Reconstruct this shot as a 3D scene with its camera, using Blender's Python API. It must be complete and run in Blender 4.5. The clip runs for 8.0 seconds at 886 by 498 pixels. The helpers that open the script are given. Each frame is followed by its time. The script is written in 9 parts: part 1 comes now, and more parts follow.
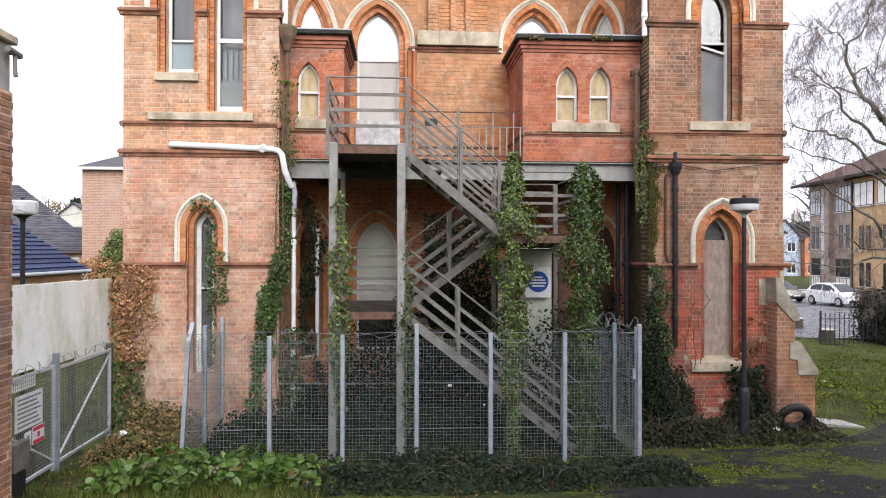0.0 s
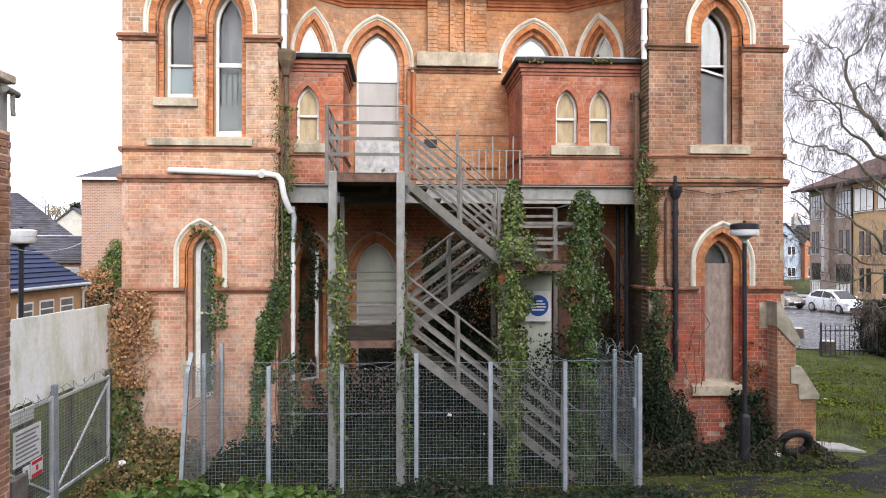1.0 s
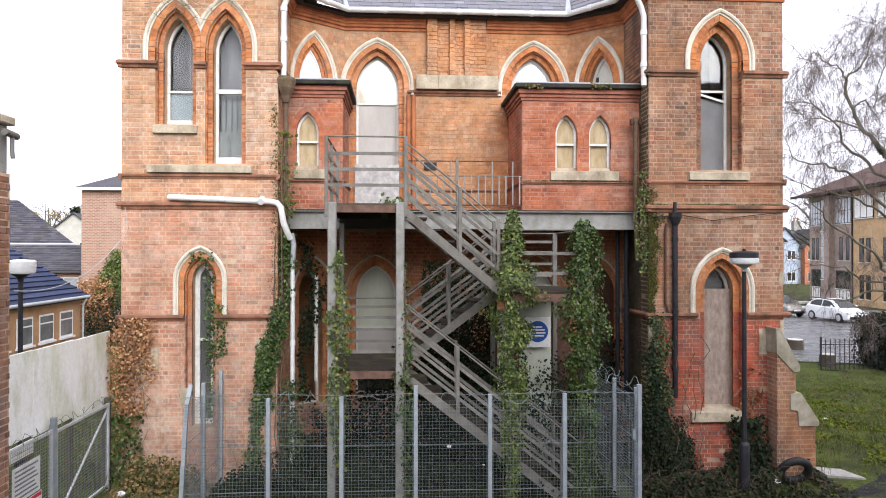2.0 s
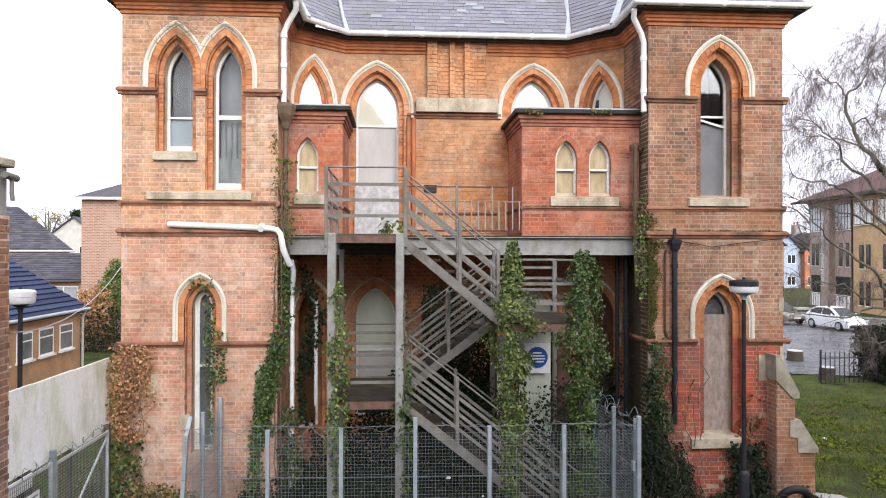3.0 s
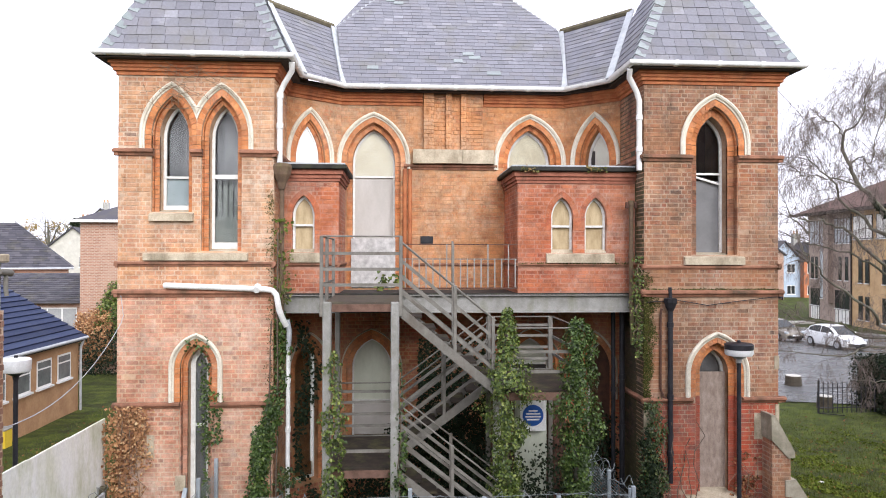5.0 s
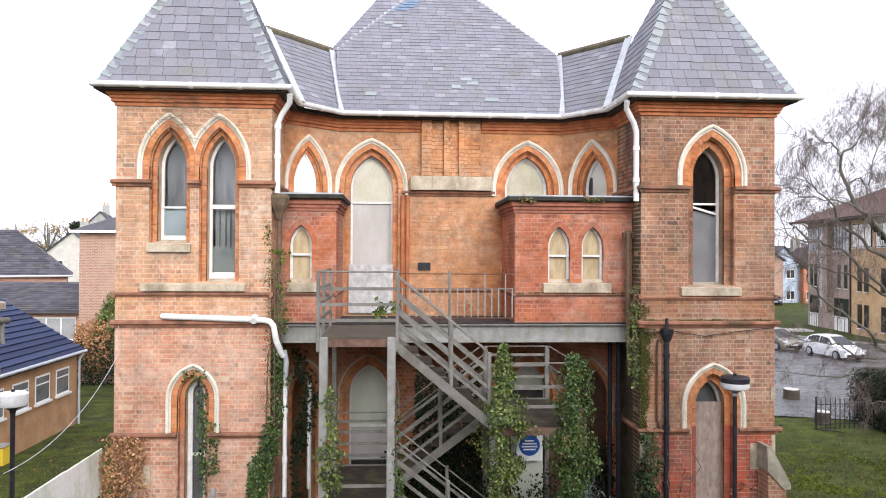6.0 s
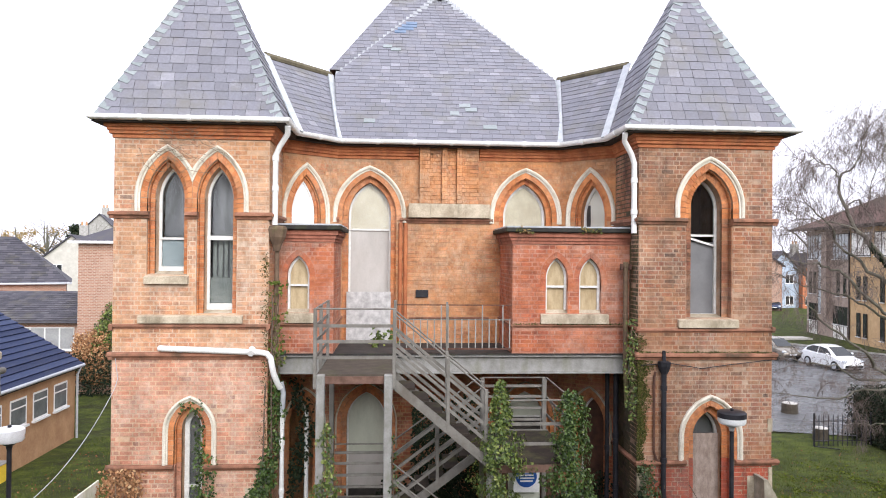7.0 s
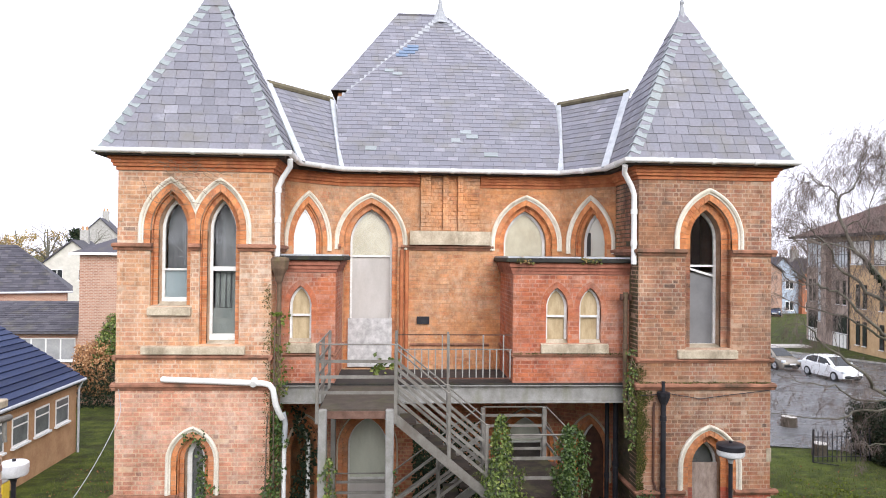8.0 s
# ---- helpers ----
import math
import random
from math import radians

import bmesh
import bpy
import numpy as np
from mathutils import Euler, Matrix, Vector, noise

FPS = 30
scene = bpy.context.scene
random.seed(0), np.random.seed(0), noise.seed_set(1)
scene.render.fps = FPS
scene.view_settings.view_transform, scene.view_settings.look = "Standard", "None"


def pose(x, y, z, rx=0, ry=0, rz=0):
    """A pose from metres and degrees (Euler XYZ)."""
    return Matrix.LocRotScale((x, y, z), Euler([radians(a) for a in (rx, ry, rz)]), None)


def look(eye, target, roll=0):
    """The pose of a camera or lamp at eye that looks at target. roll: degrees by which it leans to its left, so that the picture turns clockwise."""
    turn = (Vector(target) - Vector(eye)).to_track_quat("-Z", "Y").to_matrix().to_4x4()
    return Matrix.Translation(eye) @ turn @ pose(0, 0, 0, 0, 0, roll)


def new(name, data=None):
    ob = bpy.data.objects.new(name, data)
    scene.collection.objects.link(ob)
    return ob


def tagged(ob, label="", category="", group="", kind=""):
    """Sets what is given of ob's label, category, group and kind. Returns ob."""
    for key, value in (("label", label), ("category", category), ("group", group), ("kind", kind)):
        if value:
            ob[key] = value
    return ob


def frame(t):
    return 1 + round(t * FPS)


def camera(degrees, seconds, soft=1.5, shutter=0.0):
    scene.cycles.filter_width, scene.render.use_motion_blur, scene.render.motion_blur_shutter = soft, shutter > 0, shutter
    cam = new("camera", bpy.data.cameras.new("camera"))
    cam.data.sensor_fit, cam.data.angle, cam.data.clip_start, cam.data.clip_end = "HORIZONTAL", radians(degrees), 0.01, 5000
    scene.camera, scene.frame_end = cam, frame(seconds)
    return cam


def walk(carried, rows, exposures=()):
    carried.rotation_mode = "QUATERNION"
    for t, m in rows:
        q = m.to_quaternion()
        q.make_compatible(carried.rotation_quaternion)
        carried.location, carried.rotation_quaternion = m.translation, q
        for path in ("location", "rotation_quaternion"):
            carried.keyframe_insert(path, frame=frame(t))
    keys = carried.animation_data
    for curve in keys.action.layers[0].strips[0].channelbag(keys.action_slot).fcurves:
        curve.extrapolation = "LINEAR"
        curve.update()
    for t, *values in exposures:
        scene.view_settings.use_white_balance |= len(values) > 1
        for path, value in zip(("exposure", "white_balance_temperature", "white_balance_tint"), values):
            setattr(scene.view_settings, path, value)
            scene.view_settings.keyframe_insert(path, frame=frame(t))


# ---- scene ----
cam = camera(65.0, 8.0, 1.0)
PATH = [
    (0, (0.008, -12.803, 3.146), (0.134, -10.807, 3.151), 0.1),
    (0.5, (0.015, -12.789, 3.363), (0.141, -10.793, 3.37), 0.1),
    (1, (0.016, -12.775, 3.58), (0.142, -10.779, 3.588), 0.0),
    (1.5, (0.021, -12.774, 3.811), (0.147, -10.778, 3.821), 0.0),
    (3, (0.027, -12.78, 4.532), (0.153, -10.784, 4.544), 0.1),
    (3.5, (0.04, -12.782, 4.775), (0.166, -10.786, 4.788), 0.0),
    (4, (0.05, -12.795, 5.035), (0.176, -10.799, 5.05), 0.1),
    (4.5, (0.071, -12.796, 5.318), (0.197, -10.8, 5.334), 0.1),
    (6, (0.152, -12.84, 6.159), (0.278, -10.844, 6.177), 0.3),
    (6.5, (0.16, -12.841, 6.445), (0.287, -10.845, 6.464), 0.4),
    (7, (0.186, -12.846, 6.753), (0.313, -10.85, 6.771), 0.5),
    (7.5, (0.169, -12.908, 7.027), (0.297, -10.912, 7.047), 0.6),
    (8, (0.153, -12.941, 7.314), (0.28, -10.945, 7.335), 0.6),
]
walk(cam, [(t, look(eye, target, roll)) for t, eye, target, roll in PATH])

# ---- light ----
EXPOSURE = 0.45
scene.view_settings.exposure = EXPOSURE
world = bpy.data.worlds.new("overcast_sky")
scene.world = world
world.use_nodes = True
wn, wl = world.node_tree.nodes, world.node_tree.links
wn.clear()
sky = wn.new("ShaderNodeTexSky")
sky.sky_type = "NISHITA"
sky.sun_disc = False
sky.sun_elevation, sky.sun_rotation = radians(25), radians(197)
sky.air_density, sky.dust_density = 1.0, 5.0
cloud = wn.new("ShaderNodeMix")
cloud.data_type = "RGBA"
cloud.inputs[0].default_value = 0.92
cloud.inputs[7].default_value = (25.8, 26.0, 30.0, 1)
wl.new(sky.outputs[0], cloud.inputs[6])
tc = wn.new("ShaderNodeTexCoord")
puffs = wn.new("ShaderNodeTexNoise")
puffs.inputs["Scale"].default_value, puffs.inputs["Detail"].default_value = 2.2, 5.0
wl.new(tc.outputs["Generated"], puffs.inputs["Vector"])
puff_range = wn.new("ShaderNodeMapRange")
puff_range.inputs[1].default_value, puff_range.inputs[2].default_value = 0.35, 0.65
puff_range.inputs[3].default_value, puff_range.inputs[4].default_value = 0.95, 1.1
wl.new(puffs.outputs["Fac"], puff_range.inputs[0])
sheet = wn.new("ShaderNodeMix")
sheet.data_type, sheet.blend_type = "RGBA", "MULTIPLY"
sheet.inputs[0].default_value = 1.0
wl.new(cloud.outputs[2], sheet.inputs[6])
wl.new(puff_range.outputs[0], sheet.inputs[7])
bg = wn.new("ShaderNodeBackground")
bg.inputs["Strength"].default_value = 0.048
# an overcast sky is brighter overhead than at the horizon
axes = wn.new("ShaderNodeSeparateXYZ")
wl.new(tc.outputs["Generated"], axes.inputs[0])
lift = wn.new("ShaderNodeMapRange")
lift.inputs[1].default_value, lift.inputs[2].default_value, lift.inputs[3].default_value, lift.inputs[4].default_value = 0.0, 1.0, 0.9, 1.25
wl.new(axes.outputs[2], lift.inputs[0])
dome = wn.new("ShaderNodeMix")
dome.data_type, dome.blend_type = "RGBA", "MULTIPLY"
dome.inputs[0].default_value = 1.0
wl.new(sheet.outputs[2], dome.inputs[6])
wl.new(lift.outputs[0], dome.inputs[7])
wl.new(dome.outputs[2], bg.inputs["Color"])
wout = wn.new("ShaderNodeOutputWorld")
wl.new(bg.outputs[0], wout.inputs[0])
sun = new("sun", bpy.data.lights.new("sun", "SUN"))
sun.data.energy, sun.data.angle, sun.data.color = 3.2, radians(46), (1.0, 0.99, 0.98)
sun.matrix_world = look((7.1, -19, 13.3), (1, 0, 4))

# ---- mesh helpers ----
class Bag:
    """Vertices and faces of one mesh."""

    def __init__(self):
        self.v, self.f = [], []

    def add(self, verts, faces):
        n = len(self.v)
        self.v += [tuple(p) for p in verts]
        self.f += [tuple(n + i for i in f) for f in faces]
        return self

    def box(self, x0, x1, y0, y1, z0, z1):
        return self.add(
            [(x0, y0, z0), (x1, y0, z0), (x1, y1, z0), (x0, y1, z0), (x0, y0, z1), (x1, y0, z1), (x1, y1, z1), (x0, y1, z1)],
            [(0, 3, 2, 1), (4, 5, 6, 7), (0, 1, 5, 4), (1, 2, 6, 5), (2, 3, 7, 6), (3, 0, 4, 7)])

    def soft_box(self, x0, x1, y0, y1, z0, z1, r=0.01):
        """A box with its edges cut off."""
        vs = []
        for x, sx in ((x0, 1), (x1, -1)):
            for y, sy in ((y0, 1), (y1, -1)):
                for z, sz in ((z0, 1), (z1, -1)):
                    vs += [(x, y + sy * r, z + sz * r), (x + sx * r, y, z + sz * r), (x + sx * r, y + sy * r, z)]
        bm = bmesh.new()
        for p in vs:
            bm.verts.new(p)
        bmesh.ops.convex_hull(bm, input=bm.verts)
        bm.verts.index_update()
        self.add([v.co[:] for v in bm.verts], [[v.index for v in f.verts] for f in bm.faces])
        bm.free()
        return self

    def beam(self, p, q, w, h, up=(0, 0, 1)):
        """A bar of w by h from p to q."""
        p, q = Vector(p), Vector(q)
        a = (q - p).normalized()
        s = a.cross(Vector(up))
        if s.length < 1e-4:
            s = a.cross(Vector((1, 0, 0)))
        s.normalize()
        t = s.cross(a)
        s, t = s * (w / 2), t * (h / 2)
        return self.add([p - s - t, p + s - t, p + s + t, p - s + t, q - s - t, q + s - t, q + s + t, q - s + t],
                        [(0, 1, 2, 3), (7, 6, 5, 4), (0, 4, 5, 1), (1, 5, 6, 2), (2, 6, 7, 3), (3, 7, 4, 0)])

    def tube(self, pts, r, n=8, caps=True):
        """A round bar along pts; r is one radius or one for each point."""
        pts = [Vector(p) for p in pts]
        rs = r if isinstance(r, (list, tuple)) else [r] * len(pts)
        m = len(self.v)
        side = None
        for i, p in enumerate(pts):
            a = (pts[min(i + 1, len(pts) - 1)] - pts[max(i - 1, 0)]).normalized()
            if side is None:
                side = a.cross(Vector((0, 0, 1)))
                if side.length < 1e-3:
                    side = a.cross(Vector((0, 1, 0)))
            side = (side - a * side.dot(a)).normalized()
            t = a.cross(side)
            self.v += [tuple(p + (side * math.cos(k * math.tau / n) + t * math.sin(k * math.tau / n)) * rs[i]) for k in range(n)]
        for i in range(len(pts) - 1):
            b = m + i * n
            self.f += [(b + k, b + (k + 1) % n, b + n + (k + 1) % n, b + n + k) for k in range(n)]
        if caps:
            self.f += [tuple(m + k for k in reversed(range(n))), tuple(m + (len(pts) - 1) * n + k for k in range(n))]
        return self

    def lathe(self, x, y, prof, n=24):
        """A turned shape round the upright line at x, y; prof is (radius, z) from below up."""
        m = len(self.v)
        for r, z in prof:
            self.v += [(x + r * math.cos(k * math.tau / n), y + r * math.sin(k * math.tau / n), z) for k in range(n)]
        for i in range(len(prof) - 1):
            b = m + i * n
            self.f += [(b + k, b + (k + 1) % n, b + n + (k + 1) % n, b + n + k) for k in range(n)]
        self.f += [tuple(m + k for k in reversed(range(n))), tuple(m + (len(prof) - 1) * n + k for k in range(n))]
        return self

    def slab(self, outer, holes, d0, d1):
        """A plate in the u-z plane with holes, from depth d0 to d1. Outlines are lists of (u, z)."""
        from mathutils.geometry import tessellate_polygon
        loops = [outer, *holes]
        flat = [p for lp in loops for p in lp]
        tris = tessellate_polygon([[Vector((u, z, 0)) for u, z in lp] for lp in loops])
        n, m = len(flat), len(self.v)
        self.v += [(u, d0, z) for u, z in flat] + [(u, d1, z) for u, z in flat]
        self.f += [(m + a, m + b, m + c) for a, b, c in tris] + [(m + n + c, m + n + b, m + n + a) for a, b, c in tris]
        k = m
        for lp in loops:
            ln = len(lp)
            self.f += [(k + i, k + (i + 1) % ln, k + n + (i + 1) % ln, k + n + i) for i in range(ln)]
            k += ln
        return self

    def moved(self, m, since=0):
        self.v[since:] = [tuple(m @ Vector(p)) for p in self.v[since:]]
        return self


def part(name, bag, material, parent=None, label="", smooth=False):
    """Links a bag as one mesh, under a thing or part where one is given."""
    me = bpy.data.meshes.new(name)
    me.from_pydata(bag.v, [], bag.f)
    bm = bmesh.new()
    bm.from_mesh(me)
    bmesh.ops.recalc_face_normals(bm, faces=bm.faces)
    bm.to_mesh(me)
    bm.free()
    if material:
        me.materials.append(material)
    if smooth:
        me.polygons.foreach_set("use_smooth", [True] * len(me.polygons))
        me.set_sharp_from_angle(angle=radians(40))
    ob = new(name, me)
    if parent:
        ob.parent = parent
    if label:
        ob["label"] = label
    return ob


def raw_part(name, bag, material, parent=None, label=""):
    """The same for very many faces, whose sides are right already."""
    me = bpy.data.meshes.new(name)
    me.from_pydata(bag.v, [], bag.f)
    me.materials.append(material)
    ob = new(name, me)
    if parent:
        ob.parent = parent
    if label:
        ob["label"] = label
    return ob


def thing(name, label, category, group="", kind=""):
    return tagged(new(name), label, category, group, kind)


# ---- materials ----
def mat(name):
    m = bpy.data.materials.new(name)
    m.use_nodes = True
    nt = m.node_tree
    return m, nt, nt.nodes["Principled BSDF"]


def ramp(nt, fac, stops):
    r = nt.nodes.new("ShaderNodeValToRGB")
    els = r.color_ramp.elements
    while len(els) < len(stops):
        els.new(0.5)
    for e, (p, c) in zip(els, stops):
        e.position, e.color = p, (*c, 1)
    nt.links.new(fac, r.inputs[0])
    return r.outputs[0]


def noise_tex(nt, scale, detail=4, rough=0.55, stretch=None, world_space=True):
    n = nt.nodes.new("ShaderNodeTexNoise")
    n.inputs["Scale"].default_value, n.inputs["Detail"].default_value, n.inputs["Roughness"].default_value = scale, detail, rough
    src = nt.nodes.new("ShaderNodeNewGeometry").outputs["Position"] if world_space else nt.nodes.new("ShaderNodeTexCoord").outputs["Object"]
    if stretch:
        mp = nt.nodes.new("ShaderNodeMapping")
        mp.inputs["Scale"].default_value = stretch
        nt.links.new(src, mp.inputs[0])
        src = mp.outputs[0]
    nt.links.new(src, n.inputs["Vector"])
    return n.outputs["Fac"]


def mix(nt, fac, a, b, mode="MIX"):
    n = nt.nodes.new("ShaderNodeMix")
    n.data_type, n.blend_type = "RGBA", mode
    for sock, val in ((n.inputs[0], fac), (n.inputs[6], a), (n.inputs[7], b)):
        if isinstance(val, (int, float)):
            sock.default_value = val
        elif isinstance(val, tuple):
            sock.default_value = (*val, 1)
        else:
            nt.links.new(val, sock)
    return n.outputs[2]


def maths(nt, op, a, b=0.0):
    n = nt.nodes.new("ShaderNodeMath")
    n.operation = op
    for sock, val in ((n.inputs[0], a), (n.inputs[1], b)):
        if isinstance(val, (int, float)):
            sock.default_value = val
        else:
            nt.links.new(val, sock)
    return n.outputs[0]


def span(nt, fac, lo, hi, to0=0.0, to1=1.0):
    n = nt.nodes.new("ShaderNodeMapRange")
    n.inputs[1].default_value, n.inputs[2].default_value, n.inputs[3].default_value, n.inputs[4].default_value = lo, hi, to0, to1
    nt.links.new(fac, n.inputs[0])
    return n.outputs[0]


def bump(nt, bsdf, height, strength=0.3, dist=0.01):
    b = nt.nodes.new("ShaderNodeBump")
    b.inputs["Strength"].default_value, b.inputs["Distance"].default_value = strength, dist
    nt.links.new(height, b.inputs["Height"])
    nt.links.new(b.outputs[0], bsdf.inputs["Normal"])


def piece_random(nt):
    """A number for each piece, whether it is an object or an island of a joined mesh."""
    a = nt.nodes.new("ShaderNodeObjectInfo").outputs["Random"]
    b = nt.nodes.new("ShaderNodeNewGeometry").outputs["Random Per Island"]
    return maths(nt, "FRACT", maths(nt, "ADD", a, b))


def weathered(nt, c, pale, pale_tone, grime, warm=0.0, warm_tone=(0.42, 0.17, 0.08)):
    """Lime bloom, soot and rust-red wash that run over bricks and joints alike."""
    c = mix(nt, span(nt, noise_tex(nt, 1.1, 5, 0.6), 0.37, 0.6, 0.0, warm), c, warm_tone)
    c = mix(nt, span(nt, noise_tex(nt, 5.5, 8, 0.8, (1, 1, 1.6)), 0.46, 0.62, 0.0, min(0.85, warm * 1.0)), c, warm_tone)
    c = mix(nt, 0.8, c, ramp(nt, noise_tex(nt, 3.2, 6, 0.75, (1, 1, 1.3)), [(0.34, (0.66, 0.64, 0.62)), (0.5, (1.02, 1.02, 1.02)), (0.66, (1.3, 1.3, 1.28))]), "MULTIPLY")
    bloom = maths(nt, "MULTIPLY", span(nt, noise_tex(nt, 0.6, 6, 0.62), 0.42, 0.66), span(nt, noise_tex(nt, 6, 7, 0.78, (1, 1, 0.6)), 0.36, 0.66))
    c = mix(nt, maths(nt, "MULTIPLY", bloom, pale), c, pale_tone)
    c = mix(nt, span(nt, noise_tex(nt, 3.8, 9, 0.82), 0.57, 0.68, 0.0, pale * 0.75), c, pale_tone)
    soot = maths(nt, "MULTIPLY", span(nt, noise_tex(nt, 0.8, 7, 0.68, (1, 1, 0.4)), 0.43, 0.68), span(nt, noise_tex(nt, 5, 7, 0.75), 0.33, 0.6, 0.2, 1.0))
    c = mix(nt, maths(nt, "MULTIPLY", soot, grime), c, (0.05, 0.04, 0.033))
    return mix(nt, span(nt, noise_tex(nt, 2.6, 8, 0.8, (1, 1, 0.5)), 0.6, 0.72, 0.0, grime * 0.8), c, (0.06, 0.045, 0.037))


def brick_mat(name, tones, pale=0.25, grime=0.3, pale_tone=(0.52, 0.40, 0.32), warm=(0.46, 0.19, 0.075), warm_amount=0.35, scale=1.0):
    """Fired brick: a tone for each brick, blotches across many, smeared lime, soot."""
    m, nt, p = mat(name)
    c = ramp(nt, piece_random(nt), [(q, (r, g * 1.0, b * 1.08)) for q, (r, g, b) in tones])
    fine = noise_tex(nt, 30 * scale, 6, 0.72)
    c = mix(nt, 0.75, c, ramp(nt, noise_tex(nt, 9 * scale, 4, 0.65), [(0.3, (0.62, 0.6, 0.6)), (0.5, (1.0, 1.0, 1.0)), (0.7, (1.3, 1.33, 1.36))]), "MULTIPLY")
    c = mix(nt, 0.6, c, ramp(nt, fine, [(0.28, (0.42, 0.4, 0.38)), (0.5, (0.95, 0.95, 0.95)), (0.72, (1.3, 1.27, 1.22))]), "MULTIPLY")
    c = weathered(nt, c, pale, pale_tone, grime, warm_amount, warm)
    nt.links.new(c, p.inputs["Base Color"])
    p.inputs["Roughness"].default_value = 0.9
    p.inputs["Specular IOR Level"].default_value = 0.25
    bump(nt, p, fine, 0.8, 0.01)
    return m


def mortar_mat(name, a, b, pale, pale_tone, grime, warm=0.0, warm_tone=(0.42, 0.17, 0.08)):
    m, nt, p = mat(name)
    fine = noise_tex(nt, 40, 5, 0.7)
    c = ramp(nt, noise_tex(nt, 2.2, 7, 0.7), [(0.3, a), (0.7, b)])
    c = mix(nt, 0.6, c, ramp(nt, fine, [(0.25, (0.5, 0.5, 0.5)), (0.75, (1.3, 1.3, 1.3))]), "MULTIPLY")
    c = weathered(nt, c, pale, pale_tone, grime, warm, warm_tone)
    nt.links.new(c, p.inputs["Base Color"])
    p.inputs["Roughness"].default_value = 0.95
    p.inputs["Specular IOR Level"].default_value = 0.2
    bump(nt, p, fine, 0.6, 0.006)
    return m


def mottled(name, a, b, scale=6.0, rough=0.8, metal=0.0, bump_by=0.25, stain=None, stain_amount=0.4, stretch=None, fine_scale=None, spec=0.3, coat=0.0, speckle=0.4):
    m, nt, p = mat(name)
    n1 = noise_tex(nt, scale, 6, 0.6, stretch)
    n2 = noise_tex(nt, fine_scale or scale * 9, 4, 0.6)
    c = ramp(nt, n1, [(0.3, a), (0.7, b)])
    c = mix(nt, speckle, c, ramp(nt, n2, [(0.25, (0.6, 0.6, 0.6)), (0.75, (1.2, 1.2, 1.2))]), "MULTIPLY")
    if stain:
        c = mix(nt, span(nt, noise_tex(nt, scale * 0.45, 7, 0.7, (1, 1, 0.4)), 0.5, 0.72, 0.0, stain_amount), c, stain)
    nt.links.new(c, p.inputs["Base Color"])
    p.inputs["Roughness"].default_value, p.inputs["Metallic"].default_value = rough, metal
    p.inputs["Specular IOR Level"].default_value = spec
    if coat:
        p.inputs["Coat Weight"].default_value, p.inputs["Coat Roughness"].default_value = coat, 0.08
    if bump_by:
        bump(nt, p, n2, bump_by, 0.005)
    return m


M = {}
M["brick_tower"] = brick_mat("west_tower_brick", [(0.0, (0.15, 0.10, 0.08)), (0.06, (0.26, 0.13, 0.088)), (0.2, (0.42, 0.17, 0.093)), (0.4, (0.47, 0.23, 0.13)), (0.55, (0.385, 0.155, 0.085)), (0.75, (0.52, 0.275, 0.16)), (0.94, (0.44, 0.225, 0.13)), (1.0, (0.24, 0.143, 0.105))], 0.85, 0.6, (0.68, 0.56, 0.44), (0.56, 0.305, 0.15), 0.65)
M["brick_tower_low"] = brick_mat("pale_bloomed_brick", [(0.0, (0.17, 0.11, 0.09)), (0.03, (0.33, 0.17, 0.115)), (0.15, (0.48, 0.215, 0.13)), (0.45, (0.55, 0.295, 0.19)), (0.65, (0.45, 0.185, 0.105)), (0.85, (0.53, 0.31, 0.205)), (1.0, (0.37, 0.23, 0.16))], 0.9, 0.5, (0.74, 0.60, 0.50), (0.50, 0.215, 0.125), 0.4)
M["brick_east"] = brick_mat("east_tower_brick", [(0.0, (0.075, 0.045, 0.038)), (0.08, (0.15, 0.068, 0.047)), (0.22, (0.26, 0.08, 0.045)), (0.4, (0.33, 0.125, 0.07)), (0.55, (0.235, 0.08, 0.046)), (0.7, (0.37, 0.19, 0.10)), (0.8, (0.34, 0.145, 0.085)), (0.94, (0.26, 0.11, 0.07)), (1.0, (0.125, 0.068, 0.052))], 0.7, 0.9, (0.50, 0.40, 0.31), (0.34, 0.165, 0.08), 0.6)
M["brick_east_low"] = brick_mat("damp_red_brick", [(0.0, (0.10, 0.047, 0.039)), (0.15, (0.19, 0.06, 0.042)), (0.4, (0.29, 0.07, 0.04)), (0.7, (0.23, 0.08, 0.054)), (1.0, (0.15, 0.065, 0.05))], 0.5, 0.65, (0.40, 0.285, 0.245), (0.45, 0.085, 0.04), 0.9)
M["brick_centre"] = brick_mat("ochre_brick", [(0.0, (0.30, 0.12, 0.07)), (0.12, (0.42, 0.165, 0.075)), (0.35, (0.52, 0.225, 0.10)), (0.55, (0.46, 0.175, 0.085)), (0.75, (0.57, 0.31, 0.155)), (0.9, (0.50, 0.26, 0.145)), (1.0, (0.38, 0.19, 0.10))], 0.75, 0.65, (0.62, 0.49, 0.35), (0.52, 0.235, 0.09), 0.6)
M["brick_annexe"] = brick_mat("red_brick", [(0.0, (0.25, 0.075, 0.045)), (0.3, (0.37, 0.10, 0.053)), (0.6, (0.41, 0.12, 0.062)), (0.85, (0.39, 0.145, 0.08)), (1.0, (0.28, 0.097, 0.062))], 0.65, 0.6, (0.58, 0.46, 0.37), (0.49, 0.17, 0.07), 0.5)
